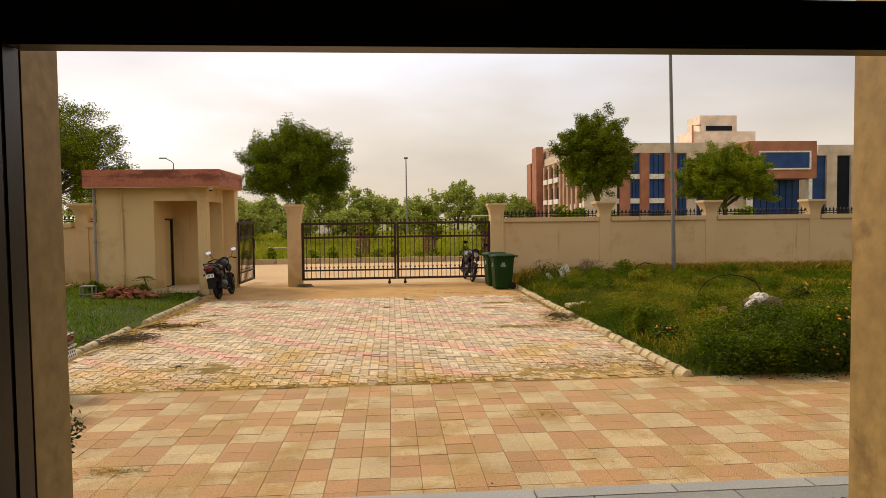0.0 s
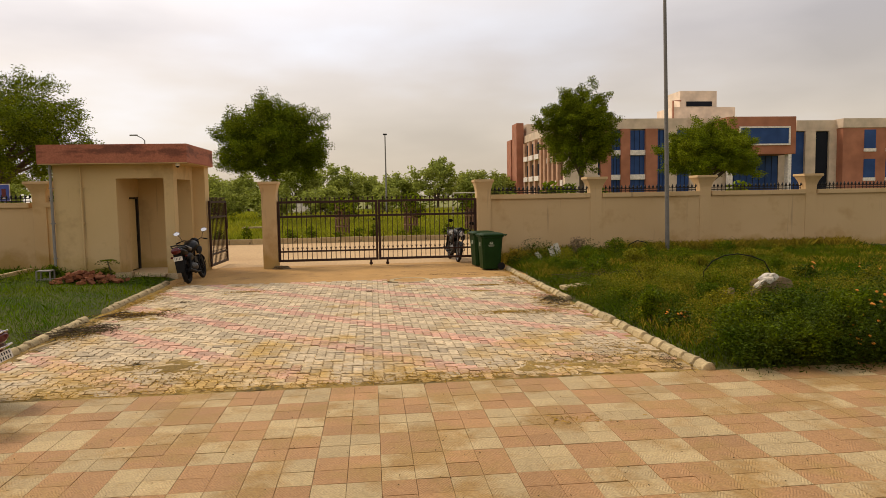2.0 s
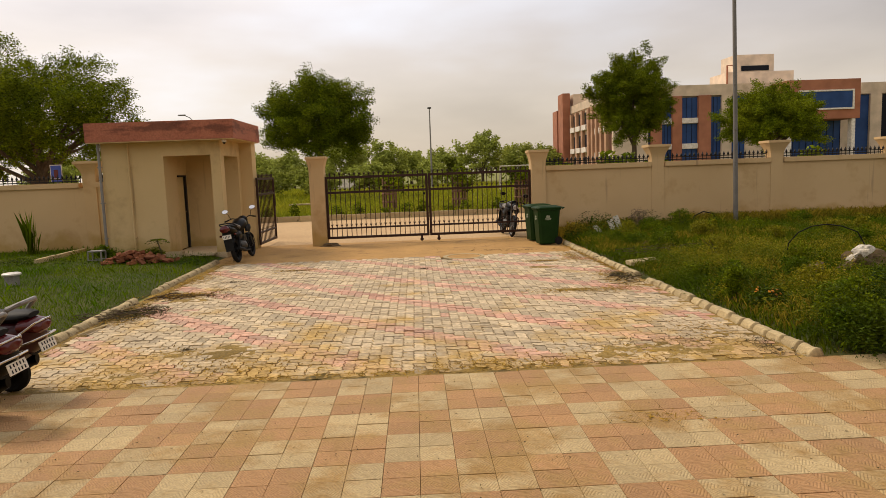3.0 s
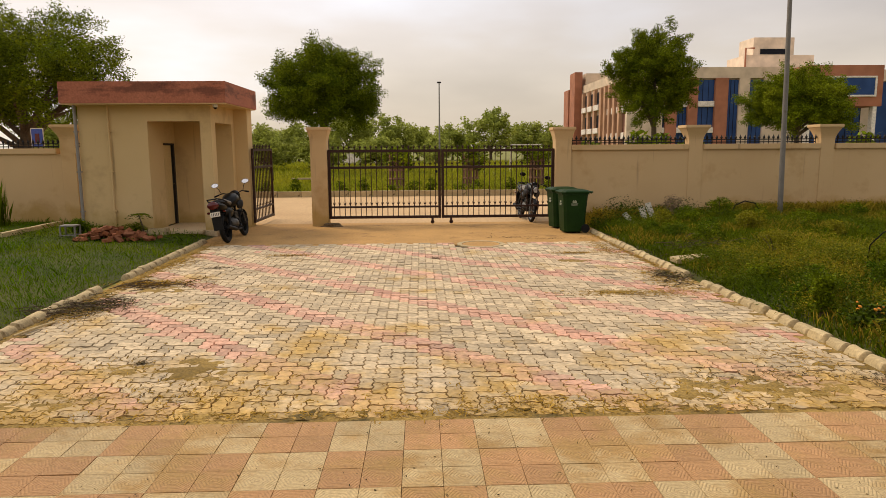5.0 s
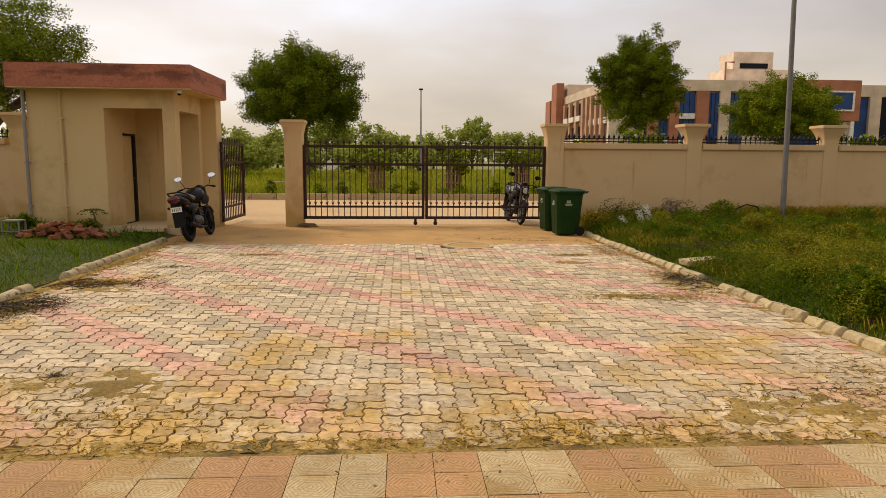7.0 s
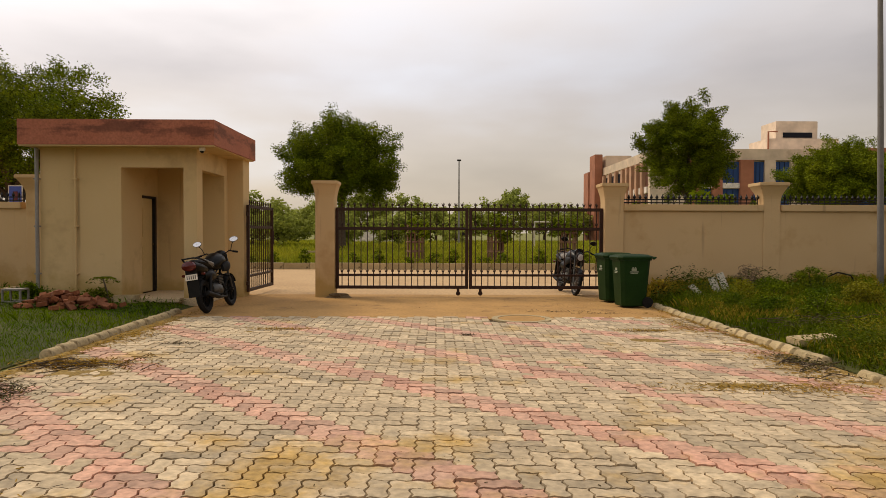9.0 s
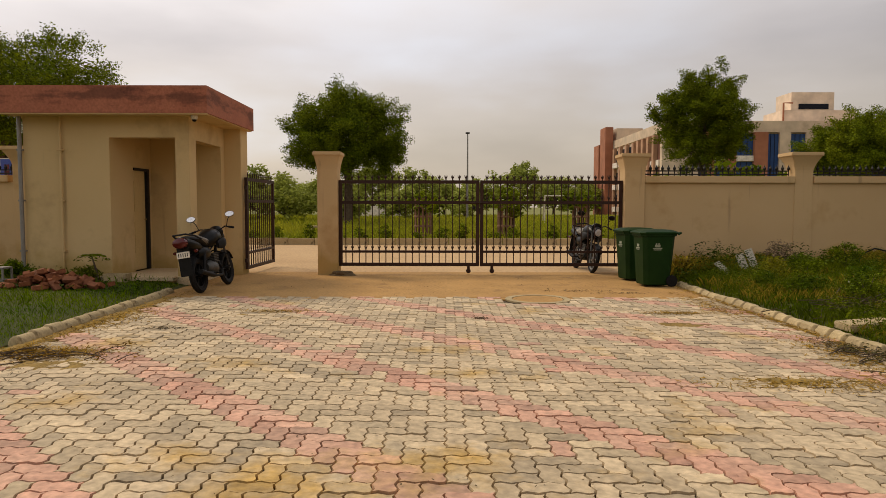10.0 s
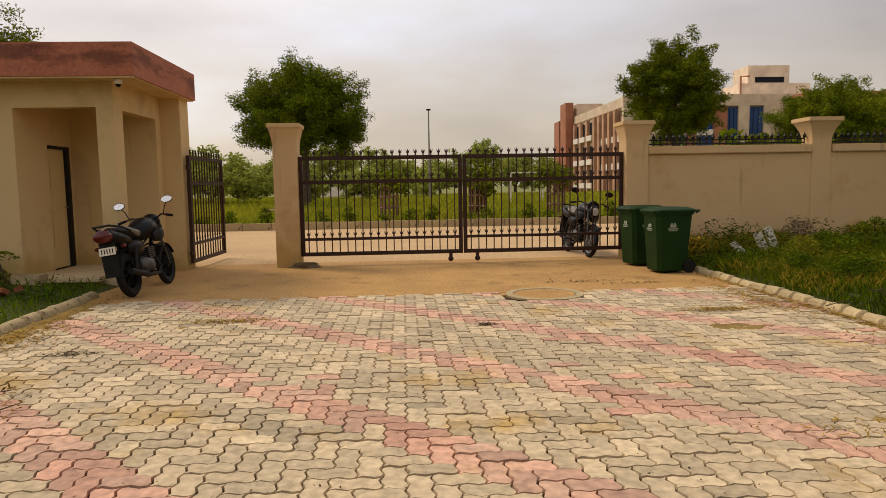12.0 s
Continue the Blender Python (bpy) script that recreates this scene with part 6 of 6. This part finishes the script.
# ---- things round the hut ----
dm = thing("hut_door", pose(OX0 - 0.06, DOORY1, PZ), "pale cream flush door in a black frame, closed", "door")
M["door_paint"] = mat("pale_door_paint", (0.53, 0.40, 0.19), (0.57, 0.435, 0.21), 2, 0.5, 0.03)
dm["kind"] = "structure"
leafp = part("door_leaf", one(box, -0.02, 0.02, -0.66, -0.10, 0.01, 1.95, 0.004), M["door_paint"], dm)
for z in (0.35, 1.15):
    part("panel", one(box, 0.02, 0.027, -0.58, -0.18, z, z + 0.6, 0.006), M["door_paint"], leafp)
for y0, y1, z0, z1 in ((-0.10, 0.0, 0, 2.0), (-0.66, -0.10, 1.95, 2.0)):
    part("door_frame", one(box, -0.05, 0.075, y0, y1, z0, z1, 0.004), M["black_iron"], dm, "black steel door frame")
part("door_handle", one(tube, [(0.03, -0.16, 1.0), (0.07, -0.16, 1.0), (0.07, -0.26, 1.0)], 0.009, 8), M["chrome"], leafp)
for x, lab in ((-8.19, "grey"), (-7.47, "cream")):
    p = thing("drain_pipe", pose(x, HY0 - 0.045, 0), "%s plastic drain pipe fixed to the hut wall" % lab, "pipe", "hut pipes")
    part("pipe", one(tube, [(0, 0, 0.05), (0, 0, 3.0)], 0.036 if lab == "grey" else 0.022, 10), M["galv"] if lab == "grey" else M["hut"], p)
    for z in (0.6, 1.5, 2.4):
        part("clip", one(box, -0.05, 0.05, -0.03, 0.045, z, z + 0.03, 0.003), M["galv"] if lab == "grey" else M["hut"], p)
camd = thing("security_camera", pose(-5.0, -2.12, 2.96), "small white dome security camera under the roof edge", "camera")
M["white_plastic"] = mat("white_plastic", (0.6, 0.58, 0.54), (0.66, 0.64, 0.6), 9, 0.4, 0)
part("mount", one(lathe, [(0.02, 0.04), (0.055, 0.035), (0.06, 0.0), (0.05, -0.03), (0.02, -0.04)], None, 16), M["white_plastic"], camd)
part("lens_eye", one(lathe, [(0.04, -0.02), (0.038, -0.05), (0.02, -0.07), (0.003, -0.075)], None, 14), M["bike_black"], camd, "dark dome lens")

M["brick"] = mat("red_clay_brick", (0.16, 0.05, 0.02), (0.25, 0.095, 0.04), 7, 0.95, 0.5, fine=45, rand=0.25)
pile = thing("brick_pile", pose(-7.0, -3.2, lawn_height(-7.0, -3.2) + 0.03), "heap of broken red bricks beside the guard hut", "brick pile")
rng_b = np.random.default_rng(8)
BR = [mesh_of("brick", one(box, -0.11 * s, 0.11 * s, -0.052, 0.052, -0.035, 0.035, 0.006), M["brick"]) for s in (1.0, 0.75, 0.5)]
for i in range(80):
    q = new("brick", BR[int(rng_b.integers(0, 3))])
    q.parent = pile
    u, v_ = rng_b.normal(0, 0.37), rng_b.normal(0, 0.2)
    z = max(0.0, 0.22 * (1 - (u / 0.75) ** 2 - (v_ / 0.35) ** 2)) * rng_b.uniform(0.2, 1.0) + 0.02
    q.location = (u, v_, z)
    q.rotation_euler = (rng_b.normal(0, 0.4), rng_b.normal(0, 0.4), rng_b.uniform(0, 6.3))

stool = thing("steel_stool", pose(-8.0, -2.92, lawn_height(-8.0, -2.92)), "low weathered grey steel stool frame on the grass", "stool")
part("top", one(box, -0.17, 0.17, -0.13, 0.13, 0.24, 0.27, 0.008), M["galv"], stool)
for sx in (-1, 1):
    for sy in (-1, 1):
        part("leg", one(box, sx * 0.155 - 0.015, sx * 0.155 + 0.015, sy * 0.115 - 0.015, sy * 0.115 + 0.015, -0.03, 0.24, 0.002), M["galv"], stool)
for sy in (-1, 1):
    part("stretcher", one(box, -0.14, 0.14, sy * 0.115 - 0.01, sy * 0.115 + 0.01, 0.04, 0.06), M["galv"], stool)

upl = thing("garden_light", pose(-8.05, -6.3, lawn_height(-8.05, -6.3)), "short garden bollard light with a white disc top", "garden light")
part("post", one(lathe, [(0.125, -0.05), (0.125, 0.12), (0.13, 0.18), (0.13, 0.19)], None, 22), M["galv"], upl)
part("disc", one(lathe, [(0.15, 0.19), (0.165, 0.20), (0.165, 0.225), (0.14, 0.24), (0.01, 0.25)], None, 26), M["white_plastic"], upl, "white disc top", True)

trough = thing("planter_trough", pose(-6.42, -2.12, lawn_height(-6.42, -2.12)), "low concrete planter beside the hut step", "planter")
bm = bmesh.new()
for a in ((-0.20, 0.20, -0.12, -0.09), (-0.20, 0.20, 0.09, 0.12), (-0.20, -0.17, -0.09, 0.09), (0.17, 0.20, -0.09, 0.09)):
    box(bm, *a, -0.03, 0.14)
part("sides", bm, M["kerb"], trough)
part("planter_soil", one(box, -0.17, 0.17, -0.09, 0.09, -0.03, 0.11), M["soil"], trough)
bush(610, -8.1, -2.35, lawn_height(-8.1, -2.35) - 0.02, (0.28, 0.2, 0.2), M["leaf_bush"], 34, 44, 0.05, 0.024, "weed_clump", "leafy green weeds against the hut wall", "weeds", "weeds by the hut")
bush(611, -6.95, -2.25, lawn_height(-6.95, -2.25) - 0.02, (0.3, 0.16, 0.14), M["leaf_weed"], 30, 40, 0.05, 0.022, "weed_clump", "low green weeds beside the hut step", "weeds", "weeds by the hut")
palm = thing("stunted_palm", pose(-6.72, -2.2, lawn_height(-6.72, -2.2)), "stunted small palm with drooping fronds", "plant")
part("stem", one(tube, [(0, 0, -0.02), (-0.03, 0, 0.2), (-0.10, 0.0, 0.44)], [0.022, 0.018, 0.013], 8), M["bark"], palm)
for k in range(7):
    a = -2.6 + 0.75 * k
    pts_ = [Vector((-0.10 + math.cos(a) * 0.26 * s, math.sin(a) * 0.22 * s, 0.44 + 0.20 * s - 0.24 * s * s)) for s in (0, 0.25, 0.5, 0.75, 1.0)]
    bm = bmesh.new()
    tube(bm, pts_, [0.005, 0.004, 0.004, 0.003, 0.002], 5)
    for i in range(1, 5):
        for s in (-1, 1):
            p0 = pts_[i]
            side = Vector((-math.sin(a) * s, math.cos(a) * s, -0.35)) * 0.085 + Vector((math.cos(a), math.sin(a), 0)) * 0.04
            vv = [bm.verts.new(p0), bm.verts.new(p0 + side * 0.5 + Vector((0, 0, 0.012))), bm.verts.new(p0 + side), bm.verts.new(p0 + side * 0.5 - Vector((0, 0, 0.012)))]
            bm.faces.new(vv)
    part("frond", bm, M["leaf_a"], palm)

M["white_paint"] = mat("weathered_white_stone", (0.55, 0.51, 0.43), (0.66, 0.62, 0.54), 3, 0.85, 0.5, stain=((0.26, 0.22, 0.15), 5, 0.54))


# ---- things on the lawn beside the wall ----
def rock(name, x, y, r, seed, label, sharp=0.5):
    bm = bmesh.new()
    bmesh.ops.create_icosphere(bm, subdivisions=3, radius=1.0)
    for v in bm.verts:
        d = v.co.normalized()
        k = 1 + sharp * noise.noise(d * 1.4 + Vector((seed, 0, 0))) + 0.18 * noise.noise(d * 4 + Vector((0, seed, 0)))
        v.co = Vector((d.x * r[0] * k, d.y * r[1] * k, max(-0.05, d.z * r[2] * k)))
    ob = part(name, bm, M["white_paint"] if "white" in name else M["soil"])
    ob.matrix_world = pose(x, y, lawn_height(x, y))
    return tagged(ob, label, "rock")


stone_a = rock("white_rock", 6.93, -8.72, (0.17, 0.11, 0.10), 7.7, "large pale white rock lying on a heap of rubble", 0.8)
stone_a.matrix_world = pose(6.93, -8.72, lawn_height(6.93, -8.72) + 0.27, 0, -28, 0)
rock("earth_mound", 7.1, -8.58, (0.46, 0.3, 0.29), 5.1, "brown mound of earth and rubble under a white rock", 0.7)
rock("earth_mound", 6.3, -8.55, (0.2, 0.18, 0.14), 6.7, "small brown clod of earth on the lawn", 0.7)
rock("white_rock", 5.9, -3.2, (0.13, 0.09, 0.09), 9.2, "small pale white stone on the lawn", 0.8)
M["marble"] = mat("dusty_white_marble", (0.50, 0.47, 0.40), (0.58, 0.55, 0.48), 4, 0.6, 0.1, grain=0.1)
for i, (x, rz, ln, tilt) in enumerate(((5.36, 10, 0.50, -14), (5.16, -8, 0.42, -20), (4.84, 30, 0.36, -46))):
    s = part("marble_slab", one(box, -0.075, 0.075, -0.015, 0.015, 0, ln, 0.004), M["marble"])
    s.matrix_world = pose(x, -1.05, lawn_height(x, -1.05) - 0.02, tilt, -16, rz)
    tagged(s, "offcut of white marble leaning in the weeds", "stone slab", "marble offcuts")
hose = thing("black_hose", pose(6.5, -8.3, lawn_height(6.5, -8.3) + 0.02), "length of black plastic hose looped over the grass", "hose")
part("tube", one(tube, [(-0.25, 0.35, -0.02), (-0.37, 0.30, 0.16), (-0.40, 0.22, 0.40), (-0.30, 0.10, 0.60), (-0.12, 0.0, 0.71), (0.10, -0.06, 0.74), (0.34, -0.10, 0.70), (0.58, -0.14, 0.60), (0.72, -0.2, 0.30)], 0.010, 8), M["rubber"], hose, smooth=True)
hose2 = thing("black_hose", pose(7.7, -0.8, lawn_height(7.7, -0.8)), "short loop of black hose by the wall", "hose")
part("tube", one(tube, [(-0.3, 0, 0.0), (-0.2, 0, 0.25), (0.05, 0, 0.36), (0.32, 0, 0.30), (0.45, 0, 0.1)], 0.016, 8), M["rubber"], hose2, smooth=True)
# rubble at the foot of the left gate pillar
stone = rock("foot_stone", -2.80, -0.02, (0.27, 0.2, 0.12), 2.2, "lump of brown mortar at the pillar's foot", 0.5)
stone.location.z = -0.01


# ---- things across the road ----
M["bamboo"] = mat("weathered_brick_guard", (0.19, 0.10, 0.06), (0.27, 0.15, 0.09), 3, 0.9, 0.2)


def tree_guard(x, y, seed):
    g = thing("tree_guard", pose(x, y, GROUND), "round lattice guard of brown weathered slats round a sapling", "tree guard", "tree guards")
    for k in range(12):
        a = 2 * math.pi * k / 12
        part("slat", one(box, -0.035, 0.035, -0.02, 0.02, -0.1, 1.75 + 0.08 * math.sin(k * 2.2), 0.004), M["bamboo"], g).matrix_local = pose(0.34 * math.cos(a), 0.34 * math.sin(a), 0, 0, 0, math.degrees(a) + 90)
    for z in (0.25, 0.65, 1.05, 1.45):
        part("hoop", one(lathe, [(0.365, z - 0.04), (0.38, z), (0.365, z + 0.04), (0.355, z), (0.365, z - 0.04)], None, 20), M["bamboo"], g)
    bush(seed, x, y, GROUND + 1.1, (0.9, 0.9, 0.55), M["leaf_a"], 26, 24, 0.16, 0.11, "sapling", "young green sapling inside a lattice guard", "tree", "saplings")


tree_guard(-1.55, 14.0, 601)
tree_guard(1.9, 14.2, 602)
tree_guard(5.05, 14.4, 603)
bench = thing("garden_bench", pose(-6.6, 19.5, GROUND), "pale concrete garden bench in the field", "bench")
part("seat", one(box, -0.85, 0.85, -0.22, 0.22, 0.42, 0.50, 0.015), M["kerb"], bench)
for x in (-0.6, 0.6):
    part("leg", one(box, x - 0.06, x + 0.06, -0.18, 0.18, 0, 0.42, 0.01), M["kerb"], bench)
goal = thing("goal_posts", pose(8.2, 38.0, GROUND), "white tubular football goal frame in the field", "goal")
for a, b in (((-1.2, 0, 0), (-1.2, 0, 2.3)), ((1.2, 0, 0), (1.2, 0, 2.3)), ((-1.25, 0, 2.3), (1.25, 0, 2.3)), ((-1.2, 0, 2.3), (-1.2, 1.2, 0)), ((1.2, 0, 2.3), (1.2, 1.2, 0))):
    part("tube", one(tube, [a, b], 0.05, 8), M["white_paint"], goal)
fw = thing("field_wall", pose(-8, 68, GROUND), "low white boundary wall across the field", "wall", "", "structure")
part("panel", one(box, -3, 3, 0, 0.25, 0, 1.5, 0.02), M["bld_white"], fw)
sign = thing("road_sign", pose(-12.55, 4.5, GROUND), "blue rectangular road sign with a white border", "sign")
M["sign_blue"] = mat("blue_sign_sheet", (0.03, 0.06, 0.28), (0.04, 0.075, 0.32), 3, 0.5, 0)
part("post", one(tube, [(0, 0, 0), (0, 0, 2.75)], 0.03, 8), M["galv"], sign)
board = part("board", one(box, -0.2, 0.2, -0.05, -0.03, 2.15, 2.75, 0.004), M["white_paint"], sign)
part("face", one(box, -0.175, 0.175, -0.056, -0.051, 2.175, 2.725), M["sign_blue"], board, "blue sign face")
part("symbol", one(box, -0.07, 0.07, -0.062, -0.057, 2.3, 2.58, 0.002), M["tail_red"], board)
part("symbol", one(box, -0.1, 0.1, -0.062, -0.057, 2.24, 2.28), M["white_paint"], board)


# ---- pavers and tiles ----
U = 0.124
AMP = 0.0105
OFF_X, OFF_Y = -0.126, 0.082


def unit_edge(i, j, horiz, rev):
    """Points along one cell edge, bent in an S so that neighbours interlock."""
    sg = 1
    pts = []
    for s in (0.0, 0.27, 0.73):
        d = 0 if s == 0 else (AMP * sg if s < 0.5 else -AMP * sg)
        pts.append((s, d))
    if rev:
        pts = [(1.0, 0.0), (0.73, -AMP * sg), (0.27, AMP * sg)]
    return [((i + s) * U, j * U + d) if horiz else (i * U + d, (j + s) * U) for s, d in pts]


def paver_outline(w, h):
    out = []
    for i in range(w):
        out += unit_edge(i, 0, True, False)
    for j in range(h):
        out += unit_edge(w, j, False, False)
    for i in reversed(range(w)):
        out += unit_edge(i, h, True, True)
    for j in reversed(range(h)):
        out += unit_edge(0, j, False, True)
    return np.array(out)


def paver_arrays(w, h):
    o = paver_outline(w, h)
    n = len(o)
    e = np.roll(o, -1, 0) - np.roll(o, 1, 0)
    inward = np.stack([-e[:, 1], e[:, 0]], 1) / np.linalg.norm(e, axis=1)[:, None]
    top, mid = o + inward * 0.0072, o + inward * 0.0040
    v = np.concatenate([np.c_[top, np.zeros(n)], np.c_[mid, np.full(n, -0.034)]])
    k = np.arange(n)
    side = np.stack([k + n, (k + 1) % n + n, (k + 1) % n, k], 1)
    return v, side, n


def paver_mesh(w, h, material):
    v, side, n = paver_arrays(w, h)
    me = bpy.data.meshes.new("paver")
    me.from_pydata(v.tolist(), [], [list(range(n))] + side.tolist())
    me.materials.append(material)
    return me


def is_red(i, j):
    band = ((i + j + 2) // 4 + RED_PHASE) % 4
    return band == 0 or (band in (1, 3) and rng_p.random() < 0.03)


RED_PHASE = 3
PX0, PX1, PY0, PY1 = -4.92, 3.62, -12.86, -3.34
MESH = {(o, r): paver_mesh(2 if o else 1, 1 if o else 2, M["paver_red" if r else "paver_cream"]) for o in (0, 1) for r in (0, 1)}
M["paver_cream_set"] = mat("cream_cement_paver_set", (0.53, 0.43, 0.285), (0.445, 0.36, 0.24), 0.9, 0.88, 0.55, coord="World", fine=17, grain=0.3, island=0.19, stain=((0.44, 0.29, 0.095), 0.8, 0.56), drift=(-12.9, -9.4, 0.165), odd=(0.345, 0.285, 0.195))
M["paver_red_set"] = mat("red_cement_paver_set", (0.50, 0.275, 0.20), (0.54, 0.345, 0.25), 0.9, 0.88, 0.55, coord="World", fine=17, grain=0.3, island=0.2, stain=((0.45, 0.30, 0.13), 0.8, 0.57), drift=(-12.9, -9.4, 0.2), odd=(0.44, 0.29, 0.215))
rng_p = np.random.default_rng(3)
singles = 0
I0, I1, J0, J1 = int(PX0 / U) - 4, int(PX1 / U) + 2, int(PY0 / U) - 2, int(PY1 / U) + 2
polys = {0: [], 1: []}
pverts = {0: [], 1: []}
count = {0: 0, 1: 0}
for j in range(J0, J1):
    for i in range(I0, I1):
        k = (i + j) % 4
        if k == 0:
            o = 1
        elif k == 2:
            o = 0
        else:
            continue
        x, y = i * U + OFF_X, j * U + OFF_Y
        w, h = (2, 1) if o else (1, 2)
        if x < PX0 or x + w * U > PX1 or y < PY0 or y + h * U > PY1:
            continue
        if (x + w * U / 2 - 0.80) ** 2 + (y + h * U / 2 + 3.62) ** 2 < 0.56 ** 2:
            continue
        red = int(is_red(i, j) and rng_p.random() < 0.96)
        z = rng_p.normal(0, 0.0022)
        if -3.2 < x < 1.2 and -9.9 < y < -8.25 and singles < 300:
            ob = new("paver", MESH[(o, red)])
            ob.parent = paver_bed
            ob.location = (x, y, z)
            ob.rotation_euler = (rng_p.normal(0, 0.008), rng_p.normal(0, 0.008), 0)
            singles += 1
            continue
        v, side, n = paver_arrays(w, h)
        v = v + np.array([x, y, z])
        v[:, 2] += (v[:, 0] - x) * rng_p.normal(0, 0.008) + (v[:, 1] - y) * rng_p.normal(0, 0.008)
        b0 = count[red]
        polys[red].append(list(range(b0, b0 + n)))
        polys[red] += (side + b0).tolist()
        pverts[red].append(v)
        count[red] += len(v)
for r, nm in ((0, "cream"), (1, "red")):
    me = bpy.data.meshes.new("paver_field")
    me.from_pydata(np.concatenate(pverts[r]).tolist(), [], polys[r])
    me.materials.append(M["paver_red_set" if r else "paver_cream_set"])
    ob = new("paver_field", me)
    ob.parent = paver_bed
    tagged(ob, "interlocking %s zigzag cement pavers" % nm, "", "", "stuff")


def tile_arrays():
    s = 0.25
    a, b = 0.0006, 0.0022
    v = np.array([(b, b, 0), (s - b, b, 0), (s - b, s - b, 0), (b, s - b, 0), (a, a, -0.014), (s - a, a, -0.014), (s - a, s - a, -0.014), (a, s - a, -0.014)])
    f = [[0, 1, 2, 3], [4, 5, 1, 0], [5, 6, 2, 1], [6, 7, 3, 2], [7, 4, 0, 3]]
    return v, f


TV, TF = tile_arrays()


def tile_uv(me):
    uv = me.uv_layers.new(name="UVMap")
    co = np.array([TV[k % 8][:2] for k in range(len(me.vertices))]) / 0.25
    idx = np.empty(len(me.loops), np.int32)
    me.loops.foreach_get("vertex_index", idx)
    uv.data.foreach_set("uv", co[idx].ravel())


TM = {}
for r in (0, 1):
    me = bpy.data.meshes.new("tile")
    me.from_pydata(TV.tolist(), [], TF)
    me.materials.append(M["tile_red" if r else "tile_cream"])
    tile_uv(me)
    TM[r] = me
TX, TY = -0.08, -15.38
tv, tf, tn = {0: [], 1: []}, {0: [], 1: []}, {0: 0, 1: 0}
for j in range(-6, 10):
    for i in range(-50, 52):
        x, y = TX + 0.25 * i, TY + 0.25 * j
        if y > -12.95:
            continue
        red = (math.floor(i / 2) + math.floor(j / 2)) % 2
        z = rng_p.normal(0, 0.0012)
        if -12 <= i < 12 and -2 <= j < 10:
            ob = new("tile", TM[red])
            ob.parent, ob.location = tile_bed, (x, y, z)
            ob.rotation_euler = (rng_p.normal(0, 0.003), rng_p.normal(0, 0.003), 0)
            continue
        tv[red].append(TV + np.array([x, y, z]))
        tf[red] += (np.array([q for q in TF]) + tn[red]).tolist()
        tn[red] += 8
for r, nm in ((0, "cream"), (1, "red")):
    me = bpy.data.meshes.new("tile_field")
    me.from_pydata(np.concatenate(tv[r]).tolist(), [], tf[r])
    me.materials.append(M["tile_red" if r else "tile_cream"])
    tile_uv(me)
    ob = new("tile_field", me)
    ob.parent = tile_bed
    tagged(ob, "%s cement tiles pressed with hexagon grooves" % nm, "", "", "stuff")
